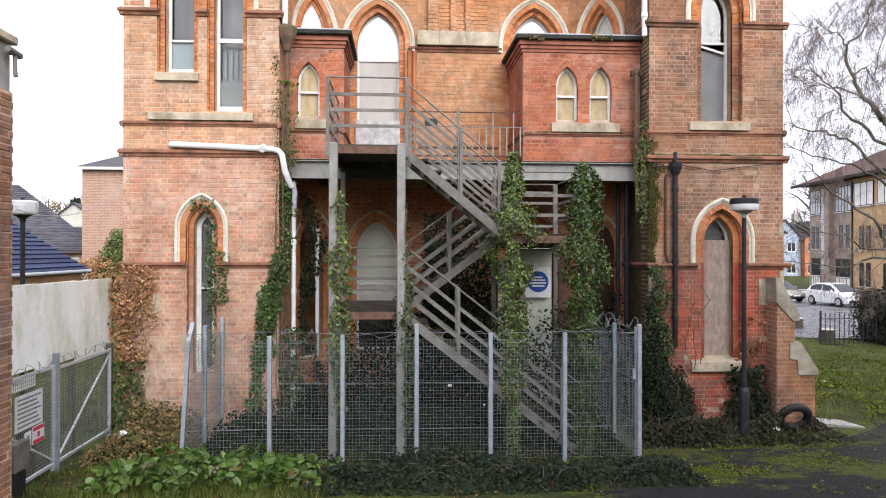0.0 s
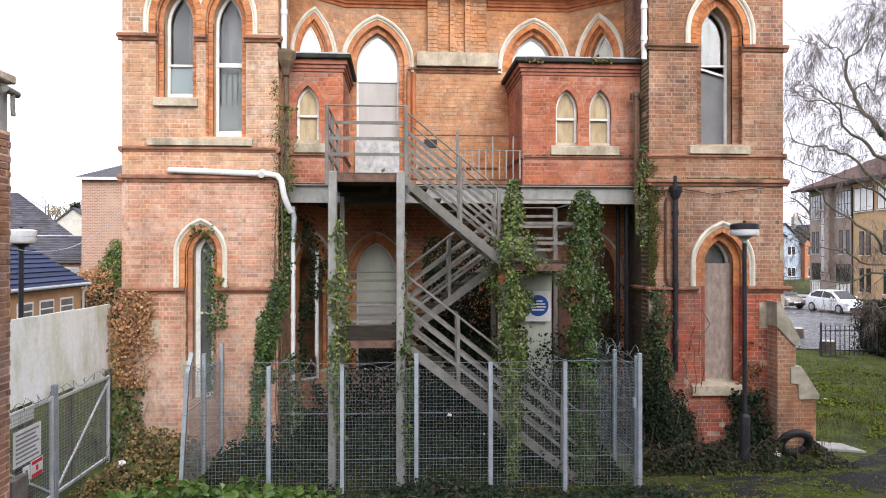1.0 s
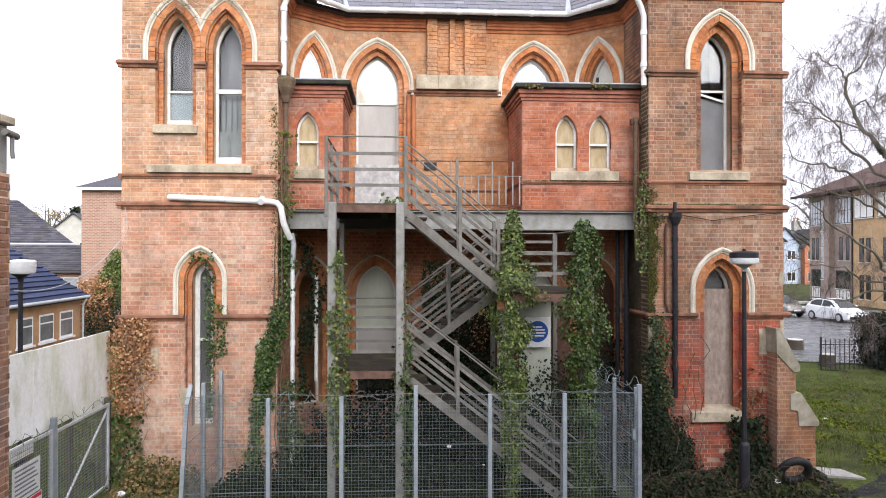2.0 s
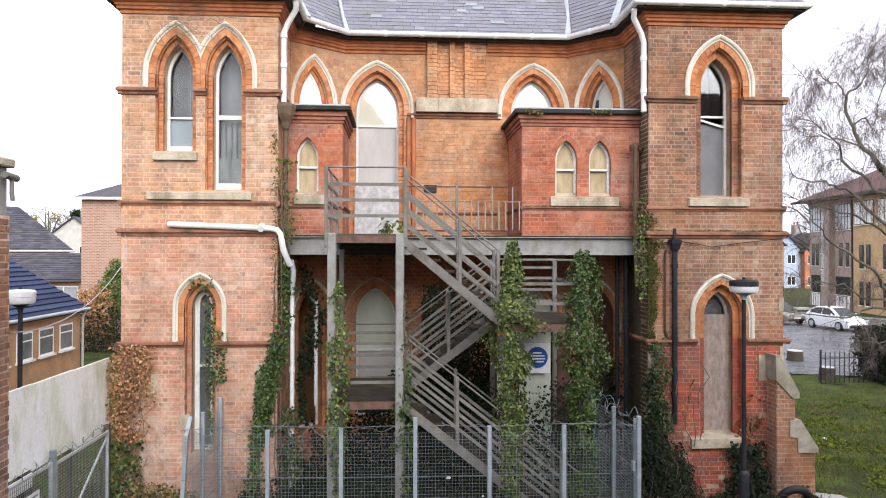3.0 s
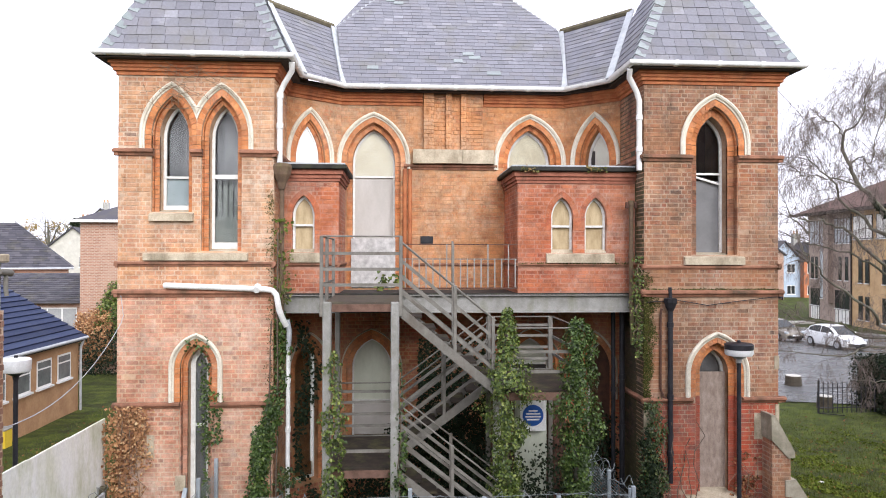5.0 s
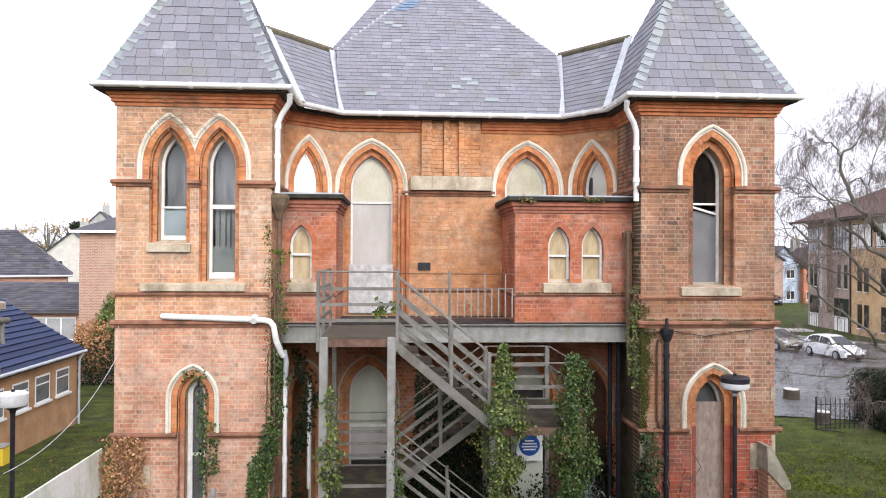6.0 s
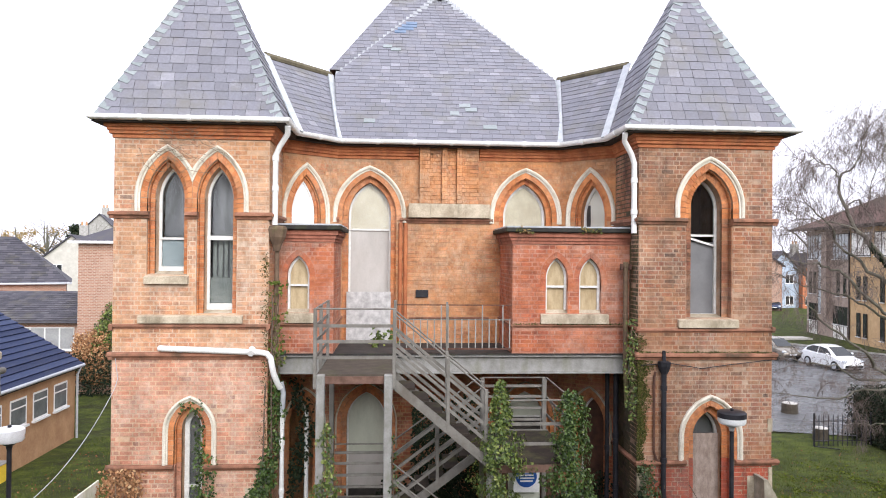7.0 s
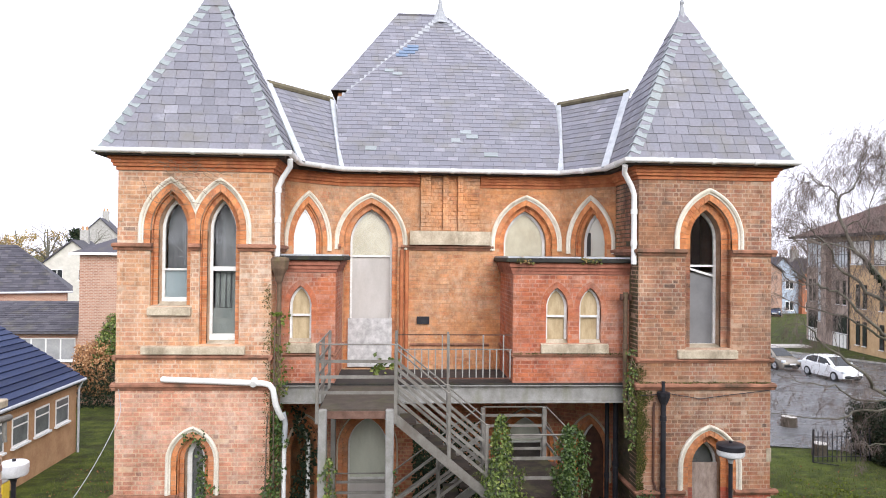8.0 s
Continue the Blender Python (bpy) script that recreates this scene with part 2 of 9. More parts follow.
M["brick_rubbed"] = brick_mat("orange_rubbed_brick", [(0.0, (0.36, 0.115, 0.05)), (0.35, (0.52, 0.175, 0.062)), (0.7, (0.60, 0.24, 0.09)), (1.0, (0.45, 0.185, 0.088))], 0.5, 0.4, (0.6, 0.44, 0.33), (0.55, 0.23, 0.085), 0.4)
# darker, greener brick for the east tower's inner side below 7.36
M["brick_inner_dark"] = brick_mat("dark_mossy_brick", [(0.0, (0.045, 0.035, 0.032)), (0.5, (0.10, 0.06, 0.048)), (1.0, (0.15, 0.085, 0.065))], 0.2, 0.9, (0.26, 0.22, 0.19), (0.085, 0.085, 0.03), 0.75)
M["brick_brown"] = brick_mat("brown_brick", [(0.0, (0.119, 0.067, 0.053)), (0.5, (0.204, 0.123, 0.095)), (1.0, (0.255, 0.171, 0.137))], 0.2, 0.3)
M["mortar"] = mortar_mat("lime_mortar", (0.42, 0.29, 0.20), (0.64, 0.52, 0.41), 0.7, (0.76, 0.64, 0.53), 0.5, 0.55, (0.53, 0.31, 0.175))
M["mortar_east"] = mortar_mat("sooty_mortar", (0.29, 0.20, 0.15), (0.55, 0.43, 0.335), 0.7, (0.56, 0.46, 0.36), 0.7, 0.65, (0.34, 0.17, 0.085))
# near-black mortar behind that same inner side
M["mortar_inner_dark"] = mortar_mat("near_black_mortar", (0.05, 0.042, 0.036), (0.11, 0.09, 0.07), 0.2, (0.3, 0.26, 0.22), 0.8, 0.6, (0.085, 0.085, 0.03))
M["mortar_dark"] = mortar_mat("dark_mortar", (0.30, 0.16, 0.09), (0.54, 0.36, 0.22), 0.6, (0.62, 0.47, 0.33), 0.5, 0.75, (0.48, 0.21, 0.085))
M["stone"] = mottled("cream_limestone", (0.34, 0.28, 0.20), (0.58, 0.50, 0.38), 4.0, 0.85, stain=(0.13, 0.105, 0.065), stain_amount=0.9, bump_by=0.6, speckle=0.6)
M["stone_pale"] = mottled("pale_limestone", (0.62, 0.57, 0.46), (0.76, 0.72, 0.62), 5.0, 0.85, stain=(0.3, 0.25, 0.18), stain_amount=0.75, speckle=0.55)
M["band"] = mottled("moulded_brick_band", (0.19, 0.088, 0.055), (0.38, 0.18, 0.115), 4.0, 0.9, stain=(0.05, 0.05, 0.035), stain_amount=0.9, bump_by=0.5)
M["cornice"] = mottled("red_brick_cornice", (0.24, 0.085, 0.055), (0.40, 0.16, 0.105), 6.0, 0.9, stain=(0.06, 0.045, 0.035), stain_amount=0.8, bump_by=0.5)
M["band_orange"] = mottled("orange_moulded_brick", (0.34, 0.105, 0.045), (0.50, 0.19, 0.08), 5.0, 0.85, stain=(0.10, 0.05, 0.035), stain_amount=0.65, bump_by=0.4)
M["mortar_pink"] = mortar_mat("pink_mortar", (0.33, 0.14, 0.095), (0.54, 0.34, 0.255), 0.6, (0.62, 0.50, 0.43), 0.4, 0.6, (0.40, 0.13, 0.07))
M["lichen_stone"] = mottled("lichened_stone", (0.22, 0.195, 0.15), (0.42, 0.38, 0.30), 6.0, 0.9, stain=(0.10, 0.11, 0.05), bump_by=0.6)
M["old_lead"] = mottled("dull_old_lead", (0.20, 0.21, 0.225), (0.36, 0.37, 0.385), 7.0, 0.6, stain=(0.13, 0.14, 0.12))
M["lead"] = mottled("pale_lead", (0.34, 0.36, 0.39), (0.49, 0.51, 0.535), 7.0, 0.55, stain=(0.3, 0.3, 0.3))
M["white_upvc"] = mottled("white_plastic", (0.68, 0.68, 0.67), (0.8, 0.8, 0.79), 5.0, 0.4, bump_by=0.05, stain=(0.4, 0.38, 0.34), stain_amount=0.45)
M["white_paint"] = mottled("flaking_white_paint", (0.62, 0.62, 0.60), (0.8, 0.8, 0.78), 9.0, 0.6, stain=(0.36, 0.33, 0.28), stain_amount=0.5)
M["cream_board"] = mottled("cream_board", (0.66, 0.57, 0.42), (0.80, 0.73, 0.58), 3.0, 0.75, stain=(0.38, 0.27, 0.14), stain_amount=0.65, coat=0.4, speckle=0.25)
M["straw_board"] = mottled("straw_coloured_board", (0.36, 0.27, 0.15), (0.56, 0.45, 0.29), 5.0, 0.75, stain=(0.28, 0.2, 0.1), stain_amount=0.5, stretch=(2, 1, 0.5), speckle=0.3)
M["white_board"] = mottled("white_board", (0.74, 0.72, 0.68), (0.84, 0.83, 0.80), 2.0, 0.7, stain=(0.62, 0.55, 0.44), stain_amount=0.4, coat=0.5, speckle=0.14)
M["grey_board"] = mottled("grey_board", (0.40, 0.375, 0.35), (0.50, 0.475, 0.45), 3.0, 0.75, stain=(0.33, 0.29, 0.25), stain_amount=0.5, stretch=(1, 1, 0.4), speckle=0.12)
M["slate_board"] = mottled("slate_grey_board", (0.15, 0.15, 0.155), (0.2, 0.2, 0.205), 3.0, 0.7, speckle=0.1)
M["green_board"] = mottled("pale_green_board", (0.44, 0.46, 0.38), (0.56, 0.58, 0.49), 3.0, 0.75, stain=(0.25, 0.27, 0.2), stain_amount=0.5, stretch=(1, 1, 0.3), speckle=0.1)
M["pale_blue_board"] = mottled("pale_blue_grey_board", (0.30, 0.36, 0.38), (0.42, 0.48, 0.50), 3.0, 0.75, bump_by=0.05, speckle=0.1)
M["grey_green_board"] = mottled("grey_green_board", (0.25, 0.27, 0.26), (0.36, 0.38, 0.36), 3.0, 0.75, bump_by=0.05, speckle=0.1)
# added sheet: the panes' grey sky reflection is put into its mottled colour
M["pane_reflection_sheet"] = mottled("painted_pane_reflection", (0.09, 0.092, 0.10), (0.36, 0.365, 0.38), 2.2, 0.8, bump_by=0, stretch=(2.5, 1, 0.35), speckle=0.15)
M["osb"] = mottled("weathered_strand_board", (0.24, 0.18, 0.15), (0.42, 0.34, 0.29), 14.0, 0.85, stretch=(1, 1, 0.45), fine_scale=45, stain=(0.16, 0.12, 0.1), bump_by=0.5)
M["worn_sheet"] = mottled("peeling_grey_sheet", (0.34, 0.33, 0.33), (0.62, 0.61, 0.60), 9.0, 0.85, stain=(0.24, 0.23, 0.22), stain_amount=0.6, bump_by=0.3, speckle=0.25)
M["dark_room"] = mottled("dim_plaster", (0.10, 0.10, 0.10), (0.16, 0.155, 0.15), 2.0, 0.9)
# near-black: the shade of undersides and openings is put into this colour
M["slab"] = mottled("painted_shade_black", (0.03, 0.028, 0.026), (0.07, 0.06, 0.055), 3.0, 0.9)
M["steel"] = mottled("grey_painted_steel", (0.125, 0.117, 0.102), (0.235, 0.222, 0.198), 4.0, 0.7, stain=(0.085, 0.06, 0.043), stain_amount=0.7, bump_by=0.3)
M["deck"] = mottled("dark_rusted_deck", (0.018, 0.015, 0.012), (0.05, 0.036, 0.027), 5.0, 0.9, stain=(0.10, 0.10, 0.035), stain_amount=0.8)
M["rust_beam"] = mottled("rusty_brown_beam", (0.10, 0.055, 0.04), (0.21, 0.125, 0.095), 6.0, 0.85, stain=(0.05, 0.03, 0.022), stain_amount=0.6)
M["steel_pale"] = mottled("pale_galvanised_steel", (0.22, 0.215, 0.20), (0.34, 0.335, 0.32), 6.0, 0.6, 0.1, stain=(0.15, 0.15, 0.09), stain_amount=0.7)
M["galv"] = mottled("galvanised_wire", (0.15, 0.175, 0.187), (0.235, 0.26, 0.275), 8.0, 0.5, 0.2, bump_by=0)
M["rust"] = mottled("rusty_steel", (0.06, 0.032, 0.025), (0.13, 0.062, 0.042), 8.0, 0.85)
M["tread"] = mottled("mossy_steel_deck", (0.055, 0.045, 0.036), (0.10, 0.082, 0.064), 5.0, 0.85, stain=(0.08, 0.09, 0.03), stain_amount=0.5)
M["black_iron"] = mottled("black_iron", (0.012, 0.012, 0.016), (0.03, 0.03, 0.036), 6.0, 0.45, bump_by=0.1)
M["bitumen"] = mottled("black_bitumen", (0.015, 0.014, 0.013), (0.04, 0.038, 0.035), 6.0, 0.8, stain=(0.08, 0.09, 0.03))
M["soffit"] = mottled("dark_soffit", (0.02, 0.018, 0.016), (0.05, 0.04, 0.035), 6.0, 0.8)
M["rubber"] = mottled("black_rubber", (0.012, 0.012, 0.013), (0.025, 0.025, 0.026), 6.0, 0.6)
M["moss_wood"] = mottled("mossy_wood", (0.09, 0.075, 0.05), (0.16, 0.14, 0.09), 5.0, 0.9, stretch=(1, 1, 0.2))


def slate_mat(name, tones, moss=0.25, gloss=0.3, pale=0.3):
    m, nt, p = mat(name)
    c = ramp(nt, piece_random(nt), tones)
    n2 = noise_tex(nt, 22, 5, 0.65)
    c = mix(nt, 0.45, c, ramp(nt, n2, [(0.3, (0.6, 0.6, 0.62)), (0.7, (1.2, 1.2, 1.22))]), "MULTIPLY")
    c = mix(nt, span(nt, noise_tex(nt, 1.1, 6, 0.65), 0.52, 0.75, 0.0, moss), c, (0.14, 0.13, 0.075))
    c = mix(nt, span(nt, noise_tex(nt, 1.8, 7, 0.75), 0.58, 0.8, 0.0, pale), c, (0.34, 0.34, 0.37))
    nt.links.new(c, p.inputs["Base Color"])
    nt.links.new(span(nt, n2, 0.3, 0.7, 0.55, 0.8), p.inputs["Roughness"])
    p.inputs["Specular IOR Level"].default_value = gloss
    bump(nt, p, n2, 0.35, 0.006)
    return m


M["slate"] = slate_mat("blue_grey_slate", [(0.0, (0.15, 0.15, 0.172)), (0.3, (0.17, 0.171, 0.198)), (0.7, (0.188, 0.188, 0.216)), (0.93, (0.175, 0.17, 0.19)), (0.97, (0.25, 0.25, 0.28)), (1.0, (0.14, 0.138, 0.155))], 0.45, 0.3, 0.75)
M["hip_slate"] = slate_mat("green_grey_hip_slate", [(0.0, (0.205, 0.235, 0.238)), (0.6, (0.265, 0.295, 0.297)), (1.0, (0.225, 0.25, 0.255))], 0.15)
M["blue_patch"] = mottled("faded_blue_plastic", (0.10, 0.145, 0.22), (0.15, 0.205, 0.29), 5.0, 0.6, bump_by=0.1)
M["blue_tile"] = slate_mat("blue_black_tile", [(0.0, (0.016, 0.024, 0.06)), (0.6, (0.026, 0.038, 0.088)), (1.0, (0.036, 0.05, 0.105))], 0.08, 0.15, 0.05)
M["old_slate"] = slate_mat("old_grey_slate", [(0.0, (0.05, 0.048, 0.058)), (0.6, (0.075, 0.072, 0.085)), (1.0, (0.10, 0.096, 0.108))], 0.4, 0.15)


def glass_mat(name, tint=(1, 1, 1), gain=1.05):
    m = bpy.data.materials.new(name)
    m.use_nodes = True
    nt = m.node_tree
    nt.nodes.clear()
    out, mixer = nt.nodes.new("ShaderNodeOutputMaterial"), nt.nodes.new("ShaderNodeMixShader")
    clear, gloss, fres = nt.nodes.new("ShaderNodeBsdfTransparent"), nt.nodes.new("ShaderNodeBsdfGlossy"), nt.nodes.new("ShaderNodeFresnel")
    fres.inputs["IOR"].default_value = 1.5
    clear.inputs["Color"].default_value = (*tint, 1)
    gloss.inputs["Roughness"].default_value = 0.03
    nt.links.new(maths(nt, "MULTIPLY", fres.outputs[0], gain), mixer.inputs[0])
    nt.links.new(clear.outputs[0], mixer.inputs[1])
    nt.links.new(gloss.outputs[0], mixer.inputs[2])
    nt.links.new(mixer.outputs[0], out.inputs[0])
    return m


M["glass"] = glass_mat("window_glass", (0.97, 0.98, 0.98))


def leaf_mat(name, tones, rough=0.45, back=0.3):
    m, nt, p = mat(name)
    c = ramp(nt, piece_random(nt), tones)
    c = mix(nt, 0.4, c, ramp(nt, noise_tex(nt, 2.2, 5, 0.6), [(0.3, (0.55, 0.6, 0.55)), (0.7, (1.35, 1.3, 1.2))]), "MULTIPLY")
    nt.links.new(c, p.inputs["Base Color"])
    p.inputs["Roughness"].default_value = rough
    p.inputs["Specular IOR Level"].default_value = 0.35 if rough < 0.5 else 0.12
    return m


M["ivy"] = leaf_mat("ivy_leaf", [(0.0, (0.012, 0.024, 0.004)), (0.35, (0.030, 0.058, 0.010)), (0.75, (0.060, 0.105, 0.020)), (1.0, (0.13, 0.175, 0.045))])
M["ivy_bright"] = leaf_mat("bright_ivy_leaf", [(0.0, (0.016, 0.03, 0.006)), (0.35, (0.055, 0.088, 0.016)), (0.75, (0.11, 0.15, 0.028)), (1.0, (0.22, 0.25, 0.07))])
# darker copy of the ivy leaf with shade put into its tones
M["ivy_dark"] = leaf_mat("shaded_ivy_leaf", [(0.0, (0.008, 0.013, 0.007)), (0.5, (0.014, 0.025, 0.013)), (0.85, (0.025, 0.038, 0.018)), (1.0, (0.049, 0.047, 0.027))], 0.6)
M["dead_leaf"] = leaf_mat("withered_leaf", [(0.0, (0.09, 0.04, 0.022)), (0.5, (0.20, 0.09, 0.045)), (0.85, (0.27, 0.125, 0.06)), (1.0, (0.31, 0.19, 0.10))], 0.8)
M["creeper_leaf"] = leaf_mat("dry_creeper_leaf", [(0.0, (0.18, 0.085, 0.045)), (0.4, (0.36, 0.18, 0.09)), (0.8, (0.47, 0.26, 0.135)), (1.0, (0.55, 0.38, 0.22))], 0.8)
M["ivy_mid"] = leaf_mat("ivy_leaf_mixed", [(0.0, (0.015, 0.025, 0.008)), (0.4, (0.029, 0.049, 0.013)), (0.8, (0.053, 0.082, 0.021)), (1.0, (0.115, 0.123, 0.041))])
M["broad_leaf"] = leaf_mat("broad_green_leaf", [(0.0, (0.028, 0.056, 0.008)), (0.4, (0.056, 0.106, 0.017)), (0.8, (0.095, 0.157, 0.031)), (0.93, (0.122, 0.167, 0.045)), (1.0, (0.078, 0.028, 0.017))], 0.35)
M["grass"] = leaf_mat("grass_blade", [(0.0, (0.05, 0.07, 0.012)), (0.5, (0.092, 0.125, 0.022)), (0.85, (0.13, 0.15, 0.036)), (1.0, (0.18, 0.155, 0.065))], 0.6)
M["bramble"] = leaf_mat("bramble_leaf", [(0.0, (0.009, 0.014, 0.007)), (0.4, (0.017, 0.025, 0.011)), (0.7, (0.027, 0.034, 0.015)), (0.85, (0.052, 0.034, 0.019)), (1.0, (0.066, 0.052, 0.030))], 0.6)
M["bramble_pale"] = leaf_mat("olive_bramble_leaf", [(0.0, (0.035, 0.04, 0.014)), (0.3, (0.085, 0.09, 0.03)), (0.55, (0.13, 0.125, 0.042)), (0.75, (0.22, 0.135, 0.06)), (1.0, (0.30, 0.21, 0.105))], 0.7)
M["stem"] = mottled("woody_stem", (0.08, 0.06, 0.045), (0.16, 0.12, 0.09), 12.0, 0.9)
M["dry_stem"] = mottled("dry_stem", (0.16, 0.11, 0.075), (0.26, 0.19, 0.13), 12.0, 0.9)
M["bark"] = mottled("birch_bark", (0.07, 0.065, 0.05), (0.17, 0.16, 0.13), 5.0, 0.9, stain=(0.10, 0.12, 0.05), stain_amount=0.5)
M["twig"] = mottled("thin_twig", (0.11, 0.088, 0.08), (0.20, 0.165, 0.15), 5.0, 0.9, bump_by=0)
M["mossy_iron"] = mottled("mossy_iron", (0.09, 0.058, 0.04), (0.17, 0.115, 0.075), 8.0, 0.9, stain=(0.10, 0.12, 0.03), stain_amount=0.6)
M["galv_post"] = mottled("galvanised_post", (0.29, 0.33, 0.37), (0.42, 0.46, 0.50), 7.0, 0.5, 0.3, bump_by=0.1, stain=(0.2, 0.2, 0.2))
M["galv_pale"] = mottled("pale_galvanised_post", (0.44, 0.46, 0.48), (0.6, 0.62, 0.64), 7.0, 0.5, 0.2, bump_by=0.1, stain=(0.3, 0.31, 0.24))
M["sign_blue"] = mottled("blue_print", (0.015, 0.07, 0.28), (0.02, 0.09, 0.34), 4.0, 0.5, bump_by=0)
M["sign_red"] = mottled("red_print", (0.55, 0.03, 0.05), (0.6, 0.05, 0.07), 4.0, 0.5, bump_by=0)
M["sign_green"] = mottled("green_print", (0.05, 0.25, 0.08), (0.08, 0.3, 0.1), 4.0, 0.5, bump_by=0)
M["sign_yellow"] = mottled("yellow_print", (0.7, 0.5, 0.04), (0.75, 0.55, 0.06), 4.0, 0.5, bump_by=0)
M["ink"] = mottled("grey_print", (0.16, 0.16, 0.17), (0.24, 0.24, 0.25), 4.0, 0.6, bump_by=0)
M["lamp_white"] = mottled("dull_white", (0.66, 0.67, 0.68), (0.78, 0.79, 0.8), 6.0, 0.5, bump_by=0.05, stain=(0.4, 0.4, 0.38), stain_amount=0.4)
M["algae_board"] = mottled("algae_streaked_white_board", (0.86, 0.87, 0.76), (0.97, 0.97, 0.95), 2.2, 0.8, stain=(0.42, 0.45, 0.22), stain_amount=0.95, stretch=(1, 1.3, 0.3), speckle=0.3)
M["render_grey"] = mottled("grey_render", (0.26, 0.25, 0.23), (0.4, 0.39, 0.37), 4.0, 0.9, stain=(0.12, 0.12, 0.1))
M["concrete"] = mottled("pale_concrete", (0.42, 0.40, 0.37), (0.56, 0.54, 0.5), 5.0, 0.9, stain=(0.2, 0.2, 0.15))
M["bark_dark"] = mottled("dark_bark", (0.05, 0.04, 0.03), (0.1, 0.085, 0.065), 8.0, 0.9)
M["pink"] = leaf_mat("pink_petal", [(0.0, (0.4, 0.12, 0.22)), (1.0, (0.55, 0.25, 0.36))])
M["moss_dark"] = leaf_mat("dark_moss", [(0.0, (0.025, 0.03, 0.009)), (0.6, (0.055, 0.06, 0.016)), (1.0, (0.12, 0.115, 0.03))], 0.8)
M["moss_leaf"] = leaf_mat("moss_blade", [(0.0, (0.055, 0.08, 0.010)), (0.6, (0.10, 0.13, 0.018)), (1.0, (0.155, 0.175, 0.033))], 0.8)
M["straw_leaf"] = leaf_mat("straw_leaf", [(0.0, (0.22, 0.16, 0.07)), (0.6, (0.34, 0.25, 0.11)), (1.0, (0.42, 0.33, 0.17))], 0.8)
M["buff_wall"] = mottled("buff_brick_wall", (0.34, 0.19, 0.10), (0.46, 0.28, 0.15), 2.0, 0.9, stain=(0.2, 0.12, 0.07), fine_scale=14)
M["brown_wall"] = mottled("grey_brown_brick_wall", (0.29, 0.22, 0.185), (0.40, 0.32, 0.275), 2.0, 0.9, fine_scale=14)
M["cream_wall"] = mottled("cream_render", (0.40, 0.38, 0.34), (0.52, 0.50, 0.45), 2.0, 0.9)
M["blue_wall"] = mottled("pale_blue_render", (0.30, 0.38, 0.48), (0.42, 0.48, 0.56), 2.0, 0.9)
M["buff_pale"] = mottled("pale_buff_brick_wall", (0.46, 0.30, 0.155), (0.60, 0.41, 0.235), 2.0, 0.9, stain=(0.3, 0.19, 0.1), fine_scale=14)
M["orange_wall"] = mottled("orange_brick_wall", (0.40, 0.14, 0.07), (0.5, 0.2, 0.1), 2.0, 0.9)
M["tile_red"] = mottled("brown_red_tile", (0.084, 0.045, 0.036), (0.132, 0.072, 0.060), 2.0, 0.85, fine_scale=10)
M["car_white"] = mottled("white_car_paint", (0.72, 0.74, 0.76), (0.8, 0.81, 0.82), 2.0, 0.2, bump_by=0, spec=0.5)
M["car_beige"] = mottled("beige_car_paint", (0.20, 0.18, 0.15), (0.27, 0.245, 0.21), 2.0, 0.25, 0.3, bump_by=0, spec=0.5)
M["car_blue"] = mottled("dark_blue_car_paint", (0.03, 0.05, 0.09), (0.05, 0.07, 0.12), 2.0, 0.25, bump_by=0, spec=0.5)
M["dark_glass"] = mottled("dark_window_glass", (0.015, 0.018, 0.02), (0.03, 0.034, 0.036), 3.0, 0.1, bump_by=0, spec=0.35)
M["dim_glass"] = mottled("dim_window_glass", (0.10, 0.11, 0.115), (0.2, 0.21, 0.215), 1.6, 0.12, bump_by=0, spec=0.5)
M["dim_pane"] = mottled("dusty_window_pane", (0.26, 0.265, 0.27), (0.38, 0.385, 0.39), 1.2, 0.4, bump_by=0, spec=0.4)
M["pale_glass"] = mottled("pale_window_glass", (0.44, 0.48, 0.52), (0.6, 0.64, 0.68), 3.0, 0.15, bump_by=0, spec=0.6)


def far_brick(name):
    m, nt, p = mat(name)
    br = nt.nodes.new("ShaderNodeTexBrick")
    mp = nt.nodes.new("ShaderNodeMapping")
    mp.inputs["Rotation"].default_value = (radians(90), 0, 0)
    nt.links.new(nt.nodes.new("ShaderNodeNewGeometry").outputs["Position"], mp.inputs[0])
    nt.links.new(mp.outputs[0], br.inputs["Vector"])
    br.inputs["Scale"].default_value = 1.0
    br.inputs["Brick Width"].default_value, br.inputs["Row Height"].default_value, br.inputs["Mortar Size"].default_value = 0.23, 0.08, 0.012
    br.inputs["Color1"].default_value, br.inputs["Color2"].default_value, br.inputs["Mortar"].default_value = (0.27, 0.135, 0.09, 1), (0.37, 0.2, 0.135, 1), (0.42, 0.33, 0.27, 1)
    c = mix(nt, span(nt, noise_tex(nt, 0.7, 6, 0.65), 0.5, 0.72, 0, 0.5), br.outputs["Color"], (0.46, 0.32, 0.24))
    nt.links.new(c, p.inputs["Base Color"])
    p.inputs["Roughness"].default_value = 0.9
    return m


M["brick_far"] = far_brick("far_brick")


